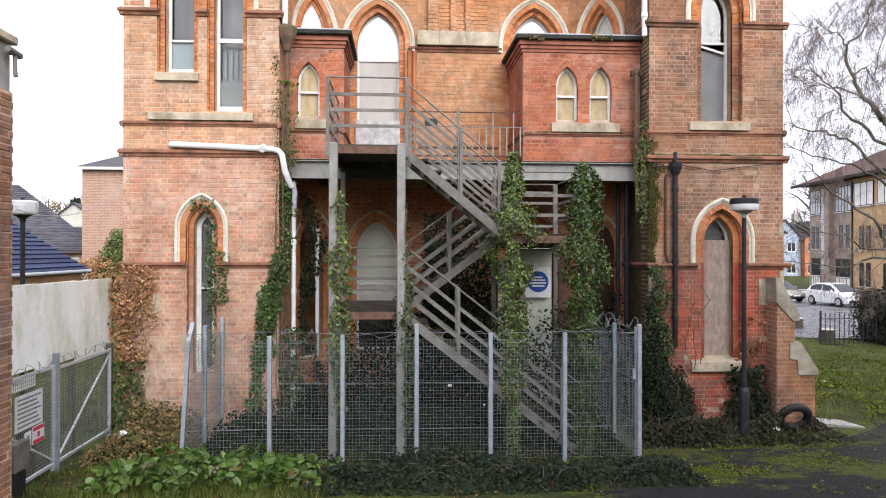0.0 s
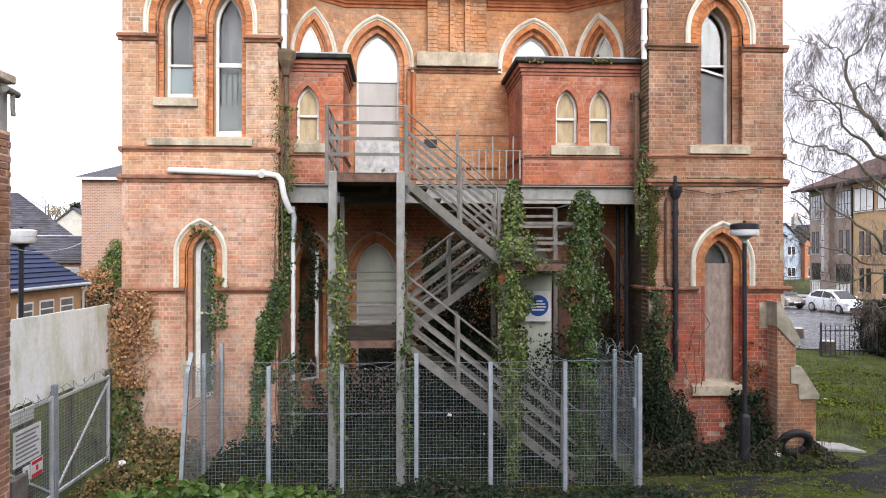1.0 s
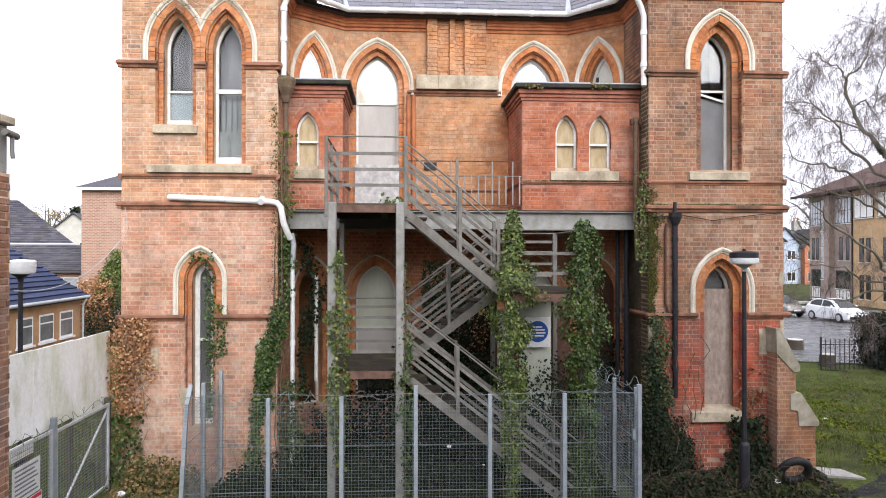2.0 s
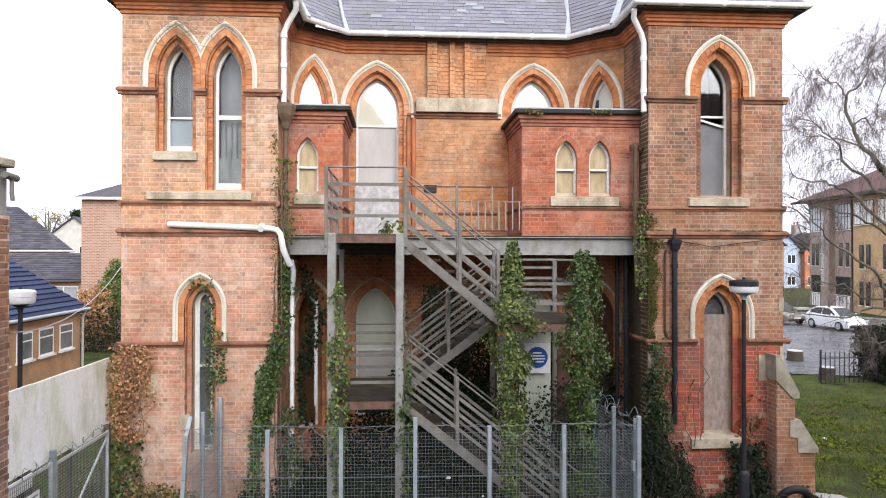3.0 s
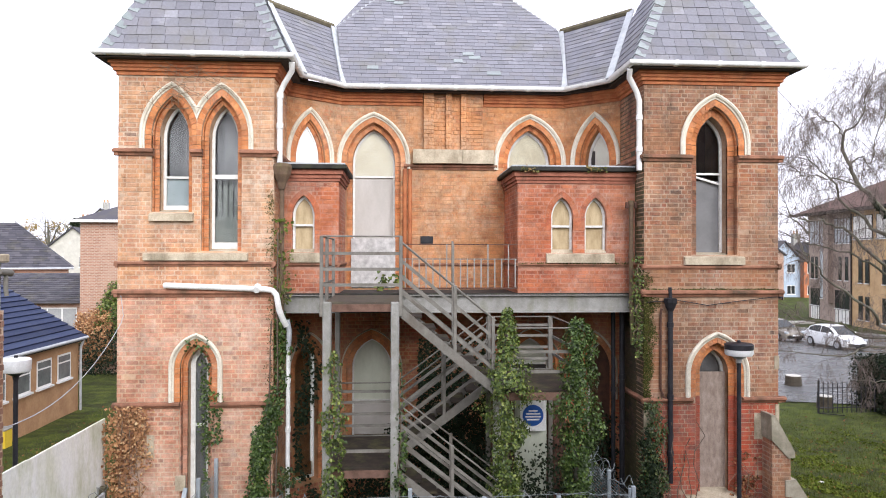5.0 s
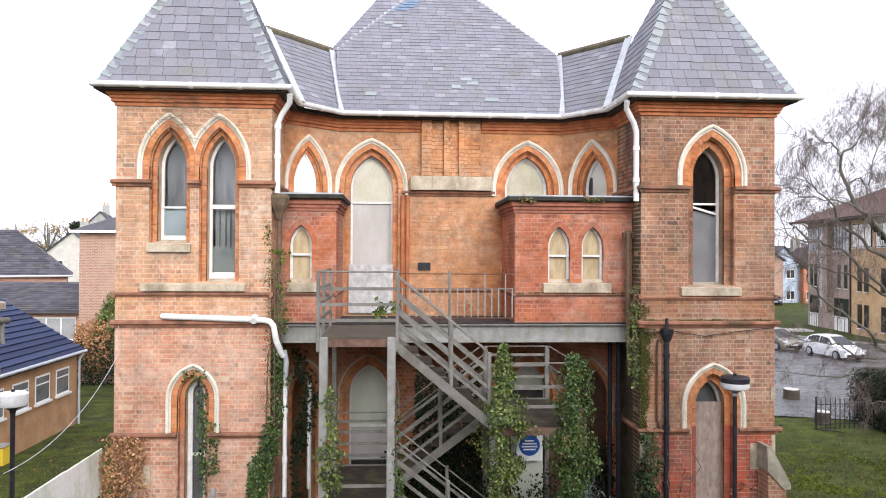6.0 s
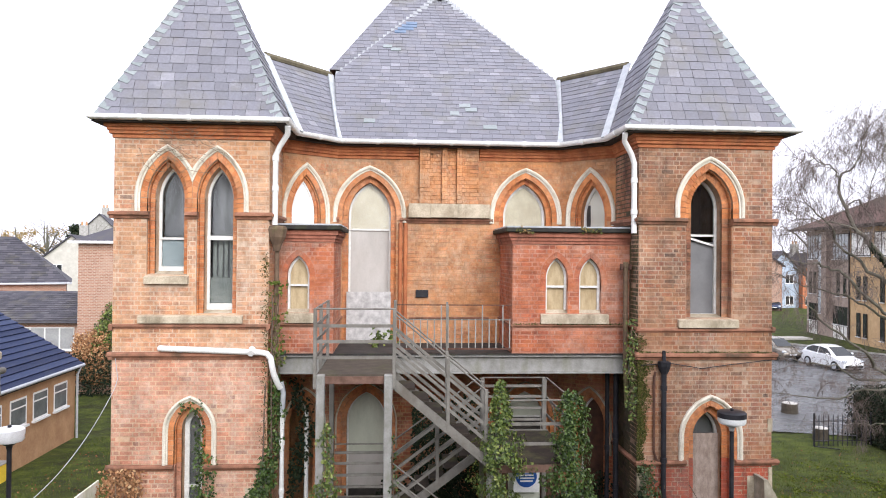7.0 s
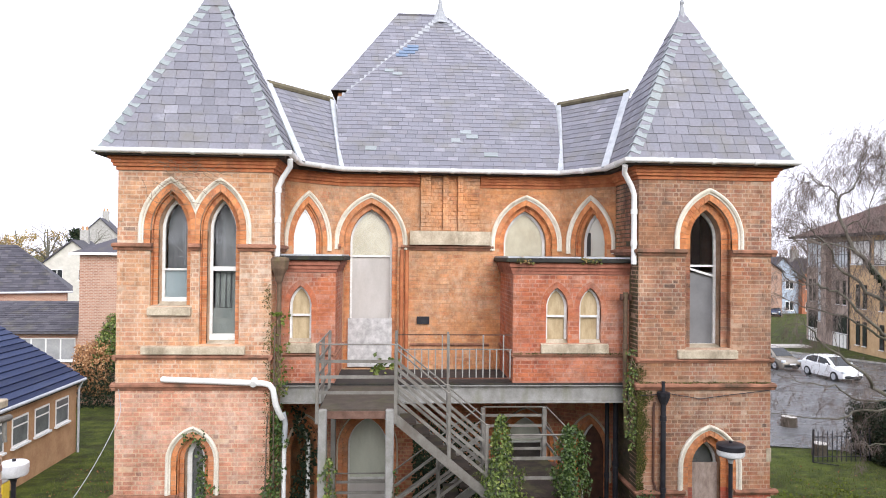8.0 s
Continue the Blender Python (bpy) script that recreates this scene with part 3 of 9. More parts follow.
def ground_mat(name, tones, patches, amount, wet=None, lo=0.48, hi=0.545):
    m, nt, p = mat(name)
    c = ramp(nt, noise_tex(nt, 1.6, 7, 0.65), tones)
    f = noise_tex(nt, 60, 4, 0.7)
    c = mix(nt, 0.75, c, ramp(nt, f, [(0.3, (0.3, 0.3, 0.28)), (0.7, (1.7, 1.7, 1.6))]), "MULTIPLY")
    c = mix(nt, 0.6, c, ramp(nt, noise_tex(nt, 14, 6, 0.75), [(0.3, (0.45, 0.45, 0.42)), (0.7, (1.5, 1.5, 1.4))]), "MULTIPLY")
    k = span(nt, noise_tex(nt, 0.9, 9, 0.78, (0.6, 1.4, 1)), lo, hi, 0.0, amount)
    c = mix(nt, k, c, ramp(nt, noise_tex(nt, 9, 4, 0.6), [(0.3, patches[0]), (0.7, patches[1])]))
    nt.links.new(c, p.inputs["Base Color"])
    p.inputs["Roughness"].default_value = 0.92
    p.inputs["Specular IOR Level"].default_value = 0.2
    if wet:
        nt.links.new(span(nt, noise_tex(nt, 0.35, 4, 0.5, (1, 2, 1)), 0.4, 0.62, wet[0], wet[1]), p.inputs["Roughness"])
        p.inputs["Specular IOR Level"].default_value = 0.5
    bump(nt, p, f, 0.8, 0.03)
    return m


M["lawn"] = ground_mat("winter_lawn", [(0.22, (0.014, 0.02, 0.005)), (0.42, (0.04, 0.054, 0.010)), (0.58, (0.07, 0.09, 0.015)), (0.8, (0.115, 0.132, 0.022))], ((0.014, 0.013, 0.009), (0.029, 0.024, 0.014)), 0.5)
M["path"] = ground_mat("mossy_asphalt", [(0.25, (0.010, 0.010, 0.012)), (0.75, (0.024, 0.024, 0.027))], ((0.032, 0.042, 0.008), (0.075, 0.09, 0.014)), 0.95, None, 0.50, 0.545)
M["asphalt"] = ground_mat("wet_asphalt", [(0.25, (0.075, 0.077, 0.085)), (0.75, (0.115, 0.118, 0.128))], ((0.06, 0.06, 0.065), (0.09, 0.09, 0.095)), 0.4, (0.14, 0.42))

# ---- wall builders ----
def wall_frame(o, u, n):
    """Local u, depth, z to the world: o is a foot of the wall, u its way along, n its way in."""
    return Matrix(((u[0], n[0], 0, o[0]), (u[1], n[1], 0, o[1]), (0, 0, 1, 0), (0, 0, 0, 1)))


class Arch:
    """A pointed arch struck from two centres; inset outlines share the centres."""

    def __init__(self, cx, half, spring, apex, foot):
        self.cx, self.half, self.spring, self.foot = cx, half, spring, foot
        rise = apex - spring
        self.r = (half * half + rise * rise) / (2 * half)
        self.c = self.r - half

    def top(self, o):
        return self.spring + math.sqrt(max((self.r - o) ** 2 - self.c ** 2, 1e-6))

    def arc(self, o, n=9):
        """From the right springing over the top to the left one."""
        r = self.r - o
        full = math.acos(min(1, self.c / r))
        right = [(self.cx - self.c + r * math.cos(full * i / n), self.spring + r * math.sin(full * i / n)) for i in range(n + 1)]
        left = [(2 * self.cx - u, z) for u, z in reversed(right[:-1])]
        return right + left

    def outline(self, o, foot=None, n=9):
        foot = self.foot if foot is None else foot
        h = self.half - o
        return [(self.cx - h, foot), (self.cx + h, foot)] + self.arc(o, n)


def crossings(poly, z):
    xs = []
    for (u0, z0), (u1, z1) in zip(poly, poly[1:] + poly[:1]):
        if (z0 <= z < z1) or (z1 <= z < z0):
            xs.append(u0 + (u1 - u0) * (z - z0) / (z1 - z0))
    xs.sort()
    return list(zip(xs[::2], xs[1::2]))


COURSE, STRETCH, HEAD, JOINT = 0.083, 0.228, 0.112, 0.013


def lay(bag, m, u0, u1, z0, z1, holes=(), proud=0.006, seed=1, singles=None, keep=None, joint=JOINT):
    """Bricks in courses over a wall, cut at its openings. Whole bricks inside keep are put by in singles."""
    rnd = random.Random(seed)
    z, row = z0, 0
    start = len(bag.v)
    while z < z1 - 0.02:
        top = min(z + COURSE - joint, z1)
        cut = []
        for h in holes:
            for zz in (z + 0.006, (z + top) / 2, top - 0.006):
                cut += crossings(h, zz)
        u = u0 - (0.0 if row % 2 else 0.17) - 0.01
        k = row % 2
        while u < u1:
            ln = STRETCH if k % 2 == 0 else HEAD
            k += 1
            a, b = max(u, u0), min(u + ln - joint, u1)
            u += ln
            if b - a < 0.02:
                continue
            pieces = [(a, b)]
            for lo, hi in cut:
                nxt = []
                for p, q in pieces:
                    if hi <= p or lo >= q:
                        nxt.append((p, q))
                    else:
                        nxt += [(x, y) for x, y in ((p, lo - 0.004), (hi + 0.004, q)) if y - x > 0.018]
                pieces = nxt
            for p, q in pieces:
                d = -proud - rnd.uniform(-0.003, 0.003)
                if singles is not None and keep and keep(p, z) and abs(q - p - ln + joint) < 1e-6:
                    singles.append((p, d, z, ln))
                    continue
                e = rnd.uniform(0.003, 0.008)
                if rnd.random() < 0.04:
                    d += rnd.uniform(0.004, 0.009)
                p, q = p + rnd.uniform(-0.002, 0.004), q + rnd.uniform(-0.004, 0.002)
                bag.add([(p, 0.01, z), (q, 0.01, z), (q, 0.01, top), (p, 0.01, top), (p + e, d + rnd.uniform(0, 0.002), z + e * rnd.uniform(0.5, 1.3)), (q - e, d, z + e * rnd.uniform(0.5, 1.3)), (q - e, d + rnd.uniform(0, 0.002), top - e * rnd.uniform(0.5, 1.6)), (p + e, d, top - e)],
                        [(4, 5, 6, 7), (0, 1, 5, 4), (1, 2, 6, 5), (2, 3, 7, 6), (3, 0, 4, 7)])
        z += COURSE
        row += 1
    bag.moved(m, start)


def ring(m, arch, o0, o1, d0, d1, pieces, foot, clip=None, limit=None):
    """Wedge bricks of an arch and its jambs, one bag each."""
    out = []
    n = pieces
    a0, a1 = (arch.arc(o0, n), arch.arc(o1, n)) if n else ([], [])
    legs = max(0, round((arch.spring - foot) / COURSE))
    h0, h1 = arch.half - o0, arch.half - o1
    for sgn in (-1, 1):
        for i in range(legs):
            zl = foot + (arch.spring - foot) * i / legs
            zh = foot + (arch.spring - foot) * (i + 1) / legs - 0.009
            ua, ub = sorted((arch.cx + sgn * h0, arch.cx + sgn * h1))
            if limit:
                ua, ub = limit(ua), limit(ub)
            if ub - ua > 0.015 and (not clip or clip((ua + ub) / 2)):
                out.append(Bag().box(ua, ub, d0, d1, zl, zh).moved(m))
    for i in range(len(a0) - 1):
        quad = [a0[i], a0[i + 1], a1[i + 1], a1[i]]
        cu, cz = sum(q[0] for q in quad) / 4, sum(q[1] for q in quad) / 4
        if clip and not clip(cu):
            continue
        quad = [(cu + (u - cu) * 0.94, cz + (z - cz) * 0.94) for u, z in quad]
        if limit:
            quad = [(limit(u), z) for u, z in quad]
        out.append(Bag().add([(u, d0, z) for u, z in quad] + [(u, d1, z) for u, z in quad],
                             [(0, 1, 2, 3), (7, 6, 5, 4), (0, 4, 5, 1), (1, 5, 6, 2), (2, 6, 7, 3), (3, 7, 4, 0)]).moved(m))
    return out


def moulding(m, arch, prof, foot, clip=None, n=12, meet=None):
    """One moulding swept from springing to springing; prof is (inset, depth). It stops at the line u = meet where one is given."""
    b, k = Bag(), len(prof)
    rows = []
    lines = []
    for o, d in prof:
        h = arch.half - o
        pts = [(arch.cx + h, foot)] + arch.arc(o, n) + [(arch.cx - h, foot)]
        lines.append([(u, d, z) for u, z in pts])
    for i in range(len(lines[0])):
        if clip and not all(clip(ln[i][0]) for ln in lines):
            continue
        rows.append([ln[i] for ln in lines])
    if meet is not None:
        reach_ = abs(meet - arch.cx) + arch.c
        end = [(meet, d, arch.spring + math.sqrt((arch.r - o) ** 2 - reach_ ** 2)) for o, d in prof]
        rows = [end] + rows if meet > arch.cx else rows + [end]
    b.v = [p for r in rows for p in r]
    for i in range(len(rows) - 1):
        b.f += [(i * k + j, i * k + (j + 1) % k, (i + 1) * k + (j + 1) % k, (i + 1) * k + j) for j in range(k)]
    b.f += [tuple(range(k)), tuple((len(rows) - 1) * k + j for j in range(k))]
    return b.moved(m)


def fill(arch, o, foot, z_lo, z_hi):
    """The part of an inset outline between two heights."""
    pts = arch.outline(o, foot, 12)
    cut = lambda ps, z, up: [r for a, b in zip(ps, ps[1:] + ps[:1]) for r in (
        ([a] if (a[1] >= z) == up or a[1] == z else []) +
        ([(a[0] + (b[0] - a[0]) * (z - a[1]) / (b[1] - a[1]), z)] if (a[1] - z) * (b[1] - z) < 0 else []))]
    return cut(cut(pts, z_lo, True), z_hi, False)


building = thing("building", "derelict Victorian red-brick building with two towers and slate roofs", "building")


def wall(name, m, outer, holes, layers, material="mortar", label=""):
    """A wall of plates behind one another: layers are (depth from, depth to, holes of that plate)."""
    first = None
    for d0, d1, hs in layers:
        ob = part(name if first is None else "wall_core", Bag().slab(outer, hs, d0, d1).moved(m), M[material], first or building, label if first is None else "")
        first = first or ob
    return first


arch_pieces = []


def arch_trim(m, arch, owner, hood=0.1, a=0.22, b=0.36, foot=None, clip=None, n=9, jamb=None, hood_foot=None, limit=None, jamb_tone=None, deep=0.10, meet=None):
    """Hood mould, and two rings of rubbed brick."""
    part("hood_mould", moulding(m, arch, [(0, 0.02), (0, -0.05), (hood * 0.3, -0.075), (hood * 0.6, -0.06), (hood * 0.75, -0.03), (hood, -0.025), (hood, 0.02)], hood_foot, clip, meet=meet), M["stone_pale"], owner, "weathered cream stone")
    for bg_ in ring(m, arch, hood + 0.004, a, -0.012, 0.05, n, foot, clip, limit) + ring(m, arch, a + 0.004, b, deep, deep + 0.06, n, jamb if jamb is not None else foot):
        arch_pieces.append((bg_, "brick_rubbed", owner))
    for bg_ in ring(m, arch, a + 0.001, a + 0.022, 0.052, deep - 0.003, n, jamb if jamb is not None else foot):
        arch_pieces.append((bg_, "brick_rubbed", owner))
    if jamb_tone:
        low_arch = Arch(arch.cx, arch.half, hood_foot, hood_foot + 0.5, 0)
        for bg_ in ring(m, low_arch, a + 0.004, b, deep, deep + 0.06, 0, jamb_tone[1]) + ring(m, low_arch, a + 0.001, a + 0.022, 0.004, deep - 0.003, 0, jamb_tone[1]):
            arch_pieces.append((bg_, jamb_tone[0], owner))


def window(m, arch, o, foot, depth=0.26, frame_w=0.05, bars=(), panes=(), name="window", label="", sash=None, sides=(1, 1)):
    """A pointed window in its opening. panes: (material, from z, to z, depth behind the frame)."""
    fb = Bag()
    fb.slab(arch.outline(o - 0.004, foot, 12), [arch.outline(o + frame_w, foot + frame_w, 12)], depth, depth + 0.06)
    for z in bars:
        h = arch.half - o
        fb.box(arch.cx - h, arch.cx + h, depth - 0.01, depth + 0.05, z - 0.02, z + 0.02)
    fb.moved(m)
    w = part(name, fb, M["white_paint"], building, label)
    for material, lo, hi, d in panes:
        pb = Bag()
        shape = fill(arch, o + frame_w * 0.6, foot + frame_w * 0.6, lo, hi)
        pb.slab(shape, [], depth + 0.025 + d, depth + 0.031 + d + (0.012 if material != "glass" else 0))
        pb.moved(m)
        part("pane" if material == "glass" else "board", pb, M[material], w)
    return w


def sill(m, u0, u1, z0, z1, owner, out=0.08, back=0.35):
    b = Bag()
    b.add([(u0, -out, z0), (u1, -out, z0), (u1, back, z0), (u0, back, z0), (u0, -out, z1 - 0.03), (u1, -out, z1 - 0.03), (u1, 0.02, z1), (u0, 0.02, z1), (u1, back, z1 + 0.07), (u0, back, z1 + 0.07)],
          [(0, 1, 5, 4), (4, 5, 6, 7), (7, 6, 8, 9), (0, 3, 2, 1), (0, 4, 7, 9, 3), (1, 2, 8, 6, 5), (2, 3, 9, 8)])
    b.moved(m)
    return part("window_sill", b, M["stone"], owner, "cream stone")


def band(m, runs, z0, z1, out=0.06, material="band"):
    """A moulded string course: runs are stretches of u."""
    for u0, u1 in runs:
        h = z1 - z0
        prof = [(0.02, z0), (-out * 0.35, z0), (-out * 0.55, z0 + h * 0.3), (-out, z0 + h * 0.5), (-out, z1 - h * 0.18), (-out * 0.5, z1), (0.02, z1)]
        k = len(prof)
        b = Bag().add([(u0, d, z) for d, z in prof] + [(u1, d, z) for d, z in prof],
                      [tuple(range(k)), tuple(reversed(range(k, 2 * k)))] + [(i, (i + 1) % k, k + (i + 1) % k, k + i) for i in range(k)])
        part("string_course", b.moved(m), M[material], building)


def sweep(pts, prof):
    """A profile of (way out, z) along a line on plan, mitred, the outside on the right."""
    b, n, k = Bag(), len(pts), len(prof)
    for i, p in enumerate(pts):
        ds = []
        if i > 0:
            ds.append((Vector(p) - Vector(pts[i - 1])).normalized())
        if i < n - 1:
            ds.append((Vector(pts[i + 1]) - Vector(p)).normalized())
        ns = [Vector((d.y, -d.x)) for d in ds]
        nn = sum(ns, Vector((0, 0))).normalized()
        c = 1 / max(0.35, nn.dot(ns[0]))
        b.v += [(p[0] + nn.x * o * c, p[1] + nn.y * o * c, z) for o, z in prof]
    for i in range(n - 1):
        b.f += [(i * k + j, i * k + (j + 1) % k, (i + 1) * k + (j + 1) % k, (i + 1) * k + j) for j in range(k)]
    b.f += [tuple(range(k)), tuple((n - 1) * k + j for j in range(k))]
    return b


G = -0.3        # foot of the walls
EAVE = 9.13
FRONT = wall_frame((0, 0, 0), (1, 0, 0), (0, 1, 0))
rect = lambda u0, u1, z0, z1: [(u0, z0), (u1, z0), (u1, z1), (u0, z1)]
brickwork = []   # (wall object, bag, material, singles)

# ---- west tower ----
WL, WR = -4.935, -2.18
w1 = Arch(-3.99, 0.57, 7.75, 8.71, 6.36)
w2 = Arch(-3.11, 0.57, 7.75, 8.71, 5.66)
w3 = Arch(-3.545, 0.475, 3.55, 4.18, 0.9)
outer = rect(WL, WR, G, EAVE)
hA = [w1.outline(0.21, 6.36), w2.outline(0.21, 5.66), w3.outline(0.19, 0.9)]
hB = [w1.outline(0.31, 6.36), w2.outline(0.31, 5.66), w3.outline(0.29, 0.9)]
west_front = wall("wall", FRONT, outer, hA, [(0, 0.145, hA), (0.145, 0.44, hB)])
hX = [w1.outline(0.10, 7.5), w2.outline(0.10, 7.5), w3.outline(0.09, 2.93), rect(-4.37, -3.6, 6.195, 6.35), rect(-4.47, -2.63, 5.49, 5.635), rect(WL, WR, 5.39, 5.46), rect(WL, WR, 4.83, 4.97)] + hA
hX += [rect(WL, -4.3, 7.38, 7.5), rect(-2.78, WR, 7.38, 7.5), rect(WL, -3.8, 2.83, 2.94), rect(-3.3, WR, 2.83, 2.94), rect(WL, WR, 8.82, EAVE)]
bag, singles = Bag(), []
low_bag = Bag()
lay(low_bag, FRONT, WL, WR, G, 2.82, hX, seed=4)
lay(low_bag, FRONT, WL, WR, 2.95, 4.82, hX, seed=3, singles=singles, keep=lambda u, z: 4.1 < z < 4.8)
lay(bag, FRONT, WL, WR, 4.98, EAVE, hX, seed=2)
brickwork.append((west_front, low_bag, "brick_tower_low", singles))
brickwork.append((west_front, bag, "brick_tower", []))
mid = -3.55
arch_trim(FRONT, w1, west_front, 0.09, 0.21, 0.31, 7.5, lambda u: u < mid, jamb=6.37, hood_foot=7.5, limit=lambda u: min(u, mid - 0.004), deep=0.13, meet=mid)
arch_trim(FRONT, w2, west_front, 0.09, 0.21, 0.31, 7.5, lambda u: u > mid, jamb=5.66, hood_foot=7.5, limit=lambda u: max(u, mid + 0.004), deep=0.13, meet=mid)
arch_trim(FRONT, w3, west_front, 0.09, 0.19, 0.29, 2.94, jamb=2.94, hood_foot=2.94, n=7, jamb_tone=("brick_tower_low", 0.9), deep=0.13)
# the sheet behind the upper glass is added to paint the pane's reflection
win = window(FRONT, w1, 0.31, 6.37, 0.35, bars=(7.02,), panes=(("glass", 6.3, 9, 0.0), ("pale_blue_board", 6.46, 7.0, 0.03), ("pane_reflection_sheet", 7.02, 9, 0.22)), name="window", label="white-framed pointed sash window, its lower half boarded pale blue")
part("bottom_rail", Bag().box(w1.cx - 0.24, w1.cx + 0.24, 0.352, 0.39, 6.42, 6.5), M["white_paint"], win)
for p, q in (((-3.98, 8.2), (-3.78, 7.75)), ((-4.17, 7.62), (-3.86, 7.32)), ((-3.84, 7.9), (-3.84, 7.1)), ((-3.95, 7.26), (-3.76, 7.24))):
    part("crack", Bag().beam((p[0], 0.37, p[1]), (q[0], 0.37, q[1]), 0.004, 0.007, (0, 1, 0)), M["lead"], win, "pale taped crack")
sill(FRONT, -4.37, -3.6, 6.195, 6.35, win)
win = window(FRONT, w2, 0.31, 5.66, 0.35, bars=(7.02, 7.06), panes=(("glass", 5.6, 9, 0.0), ("grey_green_board", 5.8, 6.3, 0.05), ("pane_reflection_sheet", 6.3, 9, 0.24)), label="tall white-framed pointed sash window with torn pale blinds")
part("bottom_rail", Bag().box(w2.cx - 0.24, w2.cx + 0.24, 0.352, 0.39, 5.7, 5.82), M["white_paint"], win)
for u0, u1, z0 in ((-0.2, -0.13, 6.28), (-0.1, -0.02, 6.3), (0.01, 0.075, 6.3), (0.11, 0.2, 6.28)):
    part("blind", Bag().box(w2.cx + u0, w2.cx + u1, 0.54, 0.55, z0, 7.0), M["grey_green_board"], win, "torn strip of grey blind")
sill(FRONT, -4.47, -2.63, 5.49, 5.635, win)
win = window(FRONT, w3, 0.29, 0.9, 0.33, frame_w=0.085, bars=(2.45,), panes=(("glass", 0.8, 9, 0.0), ("slate_board", 0.8, 9, 0.06)), label="narrow white-framed pointed window grown over with ivy")
band(FRONT, [(WL - 0.06, -4.3), (-2.78, WR + 0.06)], 7.37, 7.5, 0.09)
band(FRONT, [(-3.66, -3.44)], 7.37, 7.5, 0.09)
band(FRONT, [(WL - 0.05, WR + 0.05)], 5.38, 5.47, 0.05)
band(FRONT, [(WL - 0.06, WR + 0.06)], 4.83, 4.97, 0.08)
band(FRONT, [(WL - 0.06, -3.82), (-3.28, WR + 0.06)], 2.83, 2.94, 0.08)
for q in ((-3.9, -3.72, -0.02, 0.02, 1.35, 1.62), (-2.55, -2.36, -0.02, 0.02, 2.05, 2.5), (-4.4, -4.28, -0.018, 0.02, 1.95, 2.35)):
    part("quoin", Bag().box(*q), M["stone"], west_front, "cream stone block")

# ---- east tower ----
EL, ER = 4.70, 7.30
e1 = Arch(6.065, 0.675, 7.7, 8.67, 5.61)
e2 = Arch(6.105, 0.62, 3.35, 4.16, 1.08)
outer = rect(EL, ER, G, EAVE)
hA = [e1.outline(0.22, 5.61), e2.outline(0.2, 1.08)]
hB = [e1.outline(0.37, 5.61), e2.outline(0.34, 1.08)]
east_front = wall("wall", FRONT, outer, hA, [(0, 0.145, hA), (0.145, 0.44, hB)], "mortar_east")
hX = [e1.outline(0.1, 7.5), e2.outline(0.1, 2.93), rect(5.46, 6.62, 5.425, 5.59), rect(EL, ER, 5.33, 5.41), rect(EL, ER, 4.82, 4.95), rect(EL, 5.6, 7.38, 7.5), rect(6.52, ER, 7.38, 7.5),
      rect(EL, 5.6, 2.82, 2.93), rect(6.6, ER, 2.82, 2.93), rect(5.49, 6.46, 0.89, 1.09), rect(EL, ER, 8.82, EAVE)] + hA
bag, singles = Bag(), []
low_bag = Bag()
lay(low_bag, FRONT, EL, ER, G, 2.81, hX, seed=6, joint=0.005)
lay(bag, FRONT, EL, ER, 2.94, EAVE, hX, seed=5, singles=singles, keep=lambda u, z: 5.6 < z < 6.2)
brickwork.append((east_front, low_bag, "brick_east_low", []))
brickwork.append((east_front, bag, "brick_east", singles))
arch_trim(FRONT, e1, east_front, 0.1, 0.22, 0.37, 7.5, jamb=7.5, hood_foot=7.5, jamb_tone=("brick_east", 5.61), deep=0.13)
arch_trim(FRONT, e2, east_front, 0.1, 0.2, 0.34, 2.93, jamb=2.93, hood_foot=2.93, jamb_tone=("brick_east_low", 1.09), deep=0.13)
win = window(FRONT, e1, 0.37, 5.61, 0.35, bars=(7.18,), panes=(("glass", 7.2, 9, 0.0), ("slate_board", 5.6, 7.05, 0.03)), label="tall white-framed pointed window, its lower half boarded grey")
part("glazing_bar", Bag().beam((5.78, 0.36, 7.14), (6.33, 0.36, 6.98), 0.03, 0.04).moved(FRONT), M["white_paint"], win, "fallen glazing bar")
sill(FRONT, 5.46, 6.62, 5.425, 5.59, win)
win = window(FRONT, e2, 0.34, 1.09, depth=0.33, panes=(("glass", 3.3, 9, 0.0), ("slate_board", 3.3, 9, 0.08)), label="pointed window boarded up with strand board")
b = Bag().box(e2.cx - 0.285, e2.cx + 0.285, 0.27, 0.295, 1.09, 3.36).moved(FRONT)
part("board", b, M["osb"], win, "weathered strand board")
sill(FRONT, 5.49, 6.46, 0.89, 1.09, win, 0.1)
band(FRONT, [(EL - 0.06, 5.62), (6.5, ER + 0.08)], 7.37, 7.5, 0.09)
band(FRONT, [(EL - 0.05, ER + 0.05)], 5.33, 5.41, 0.05)
band(FRONT, [(EL - 0.06, ER + 0.08)], 4.82, 4.95, 0.09)
band(FRONT, [(EL - 0.06, 5.62), (6.58, ER + 0.12)], 2.82, 2.93, 0.09)

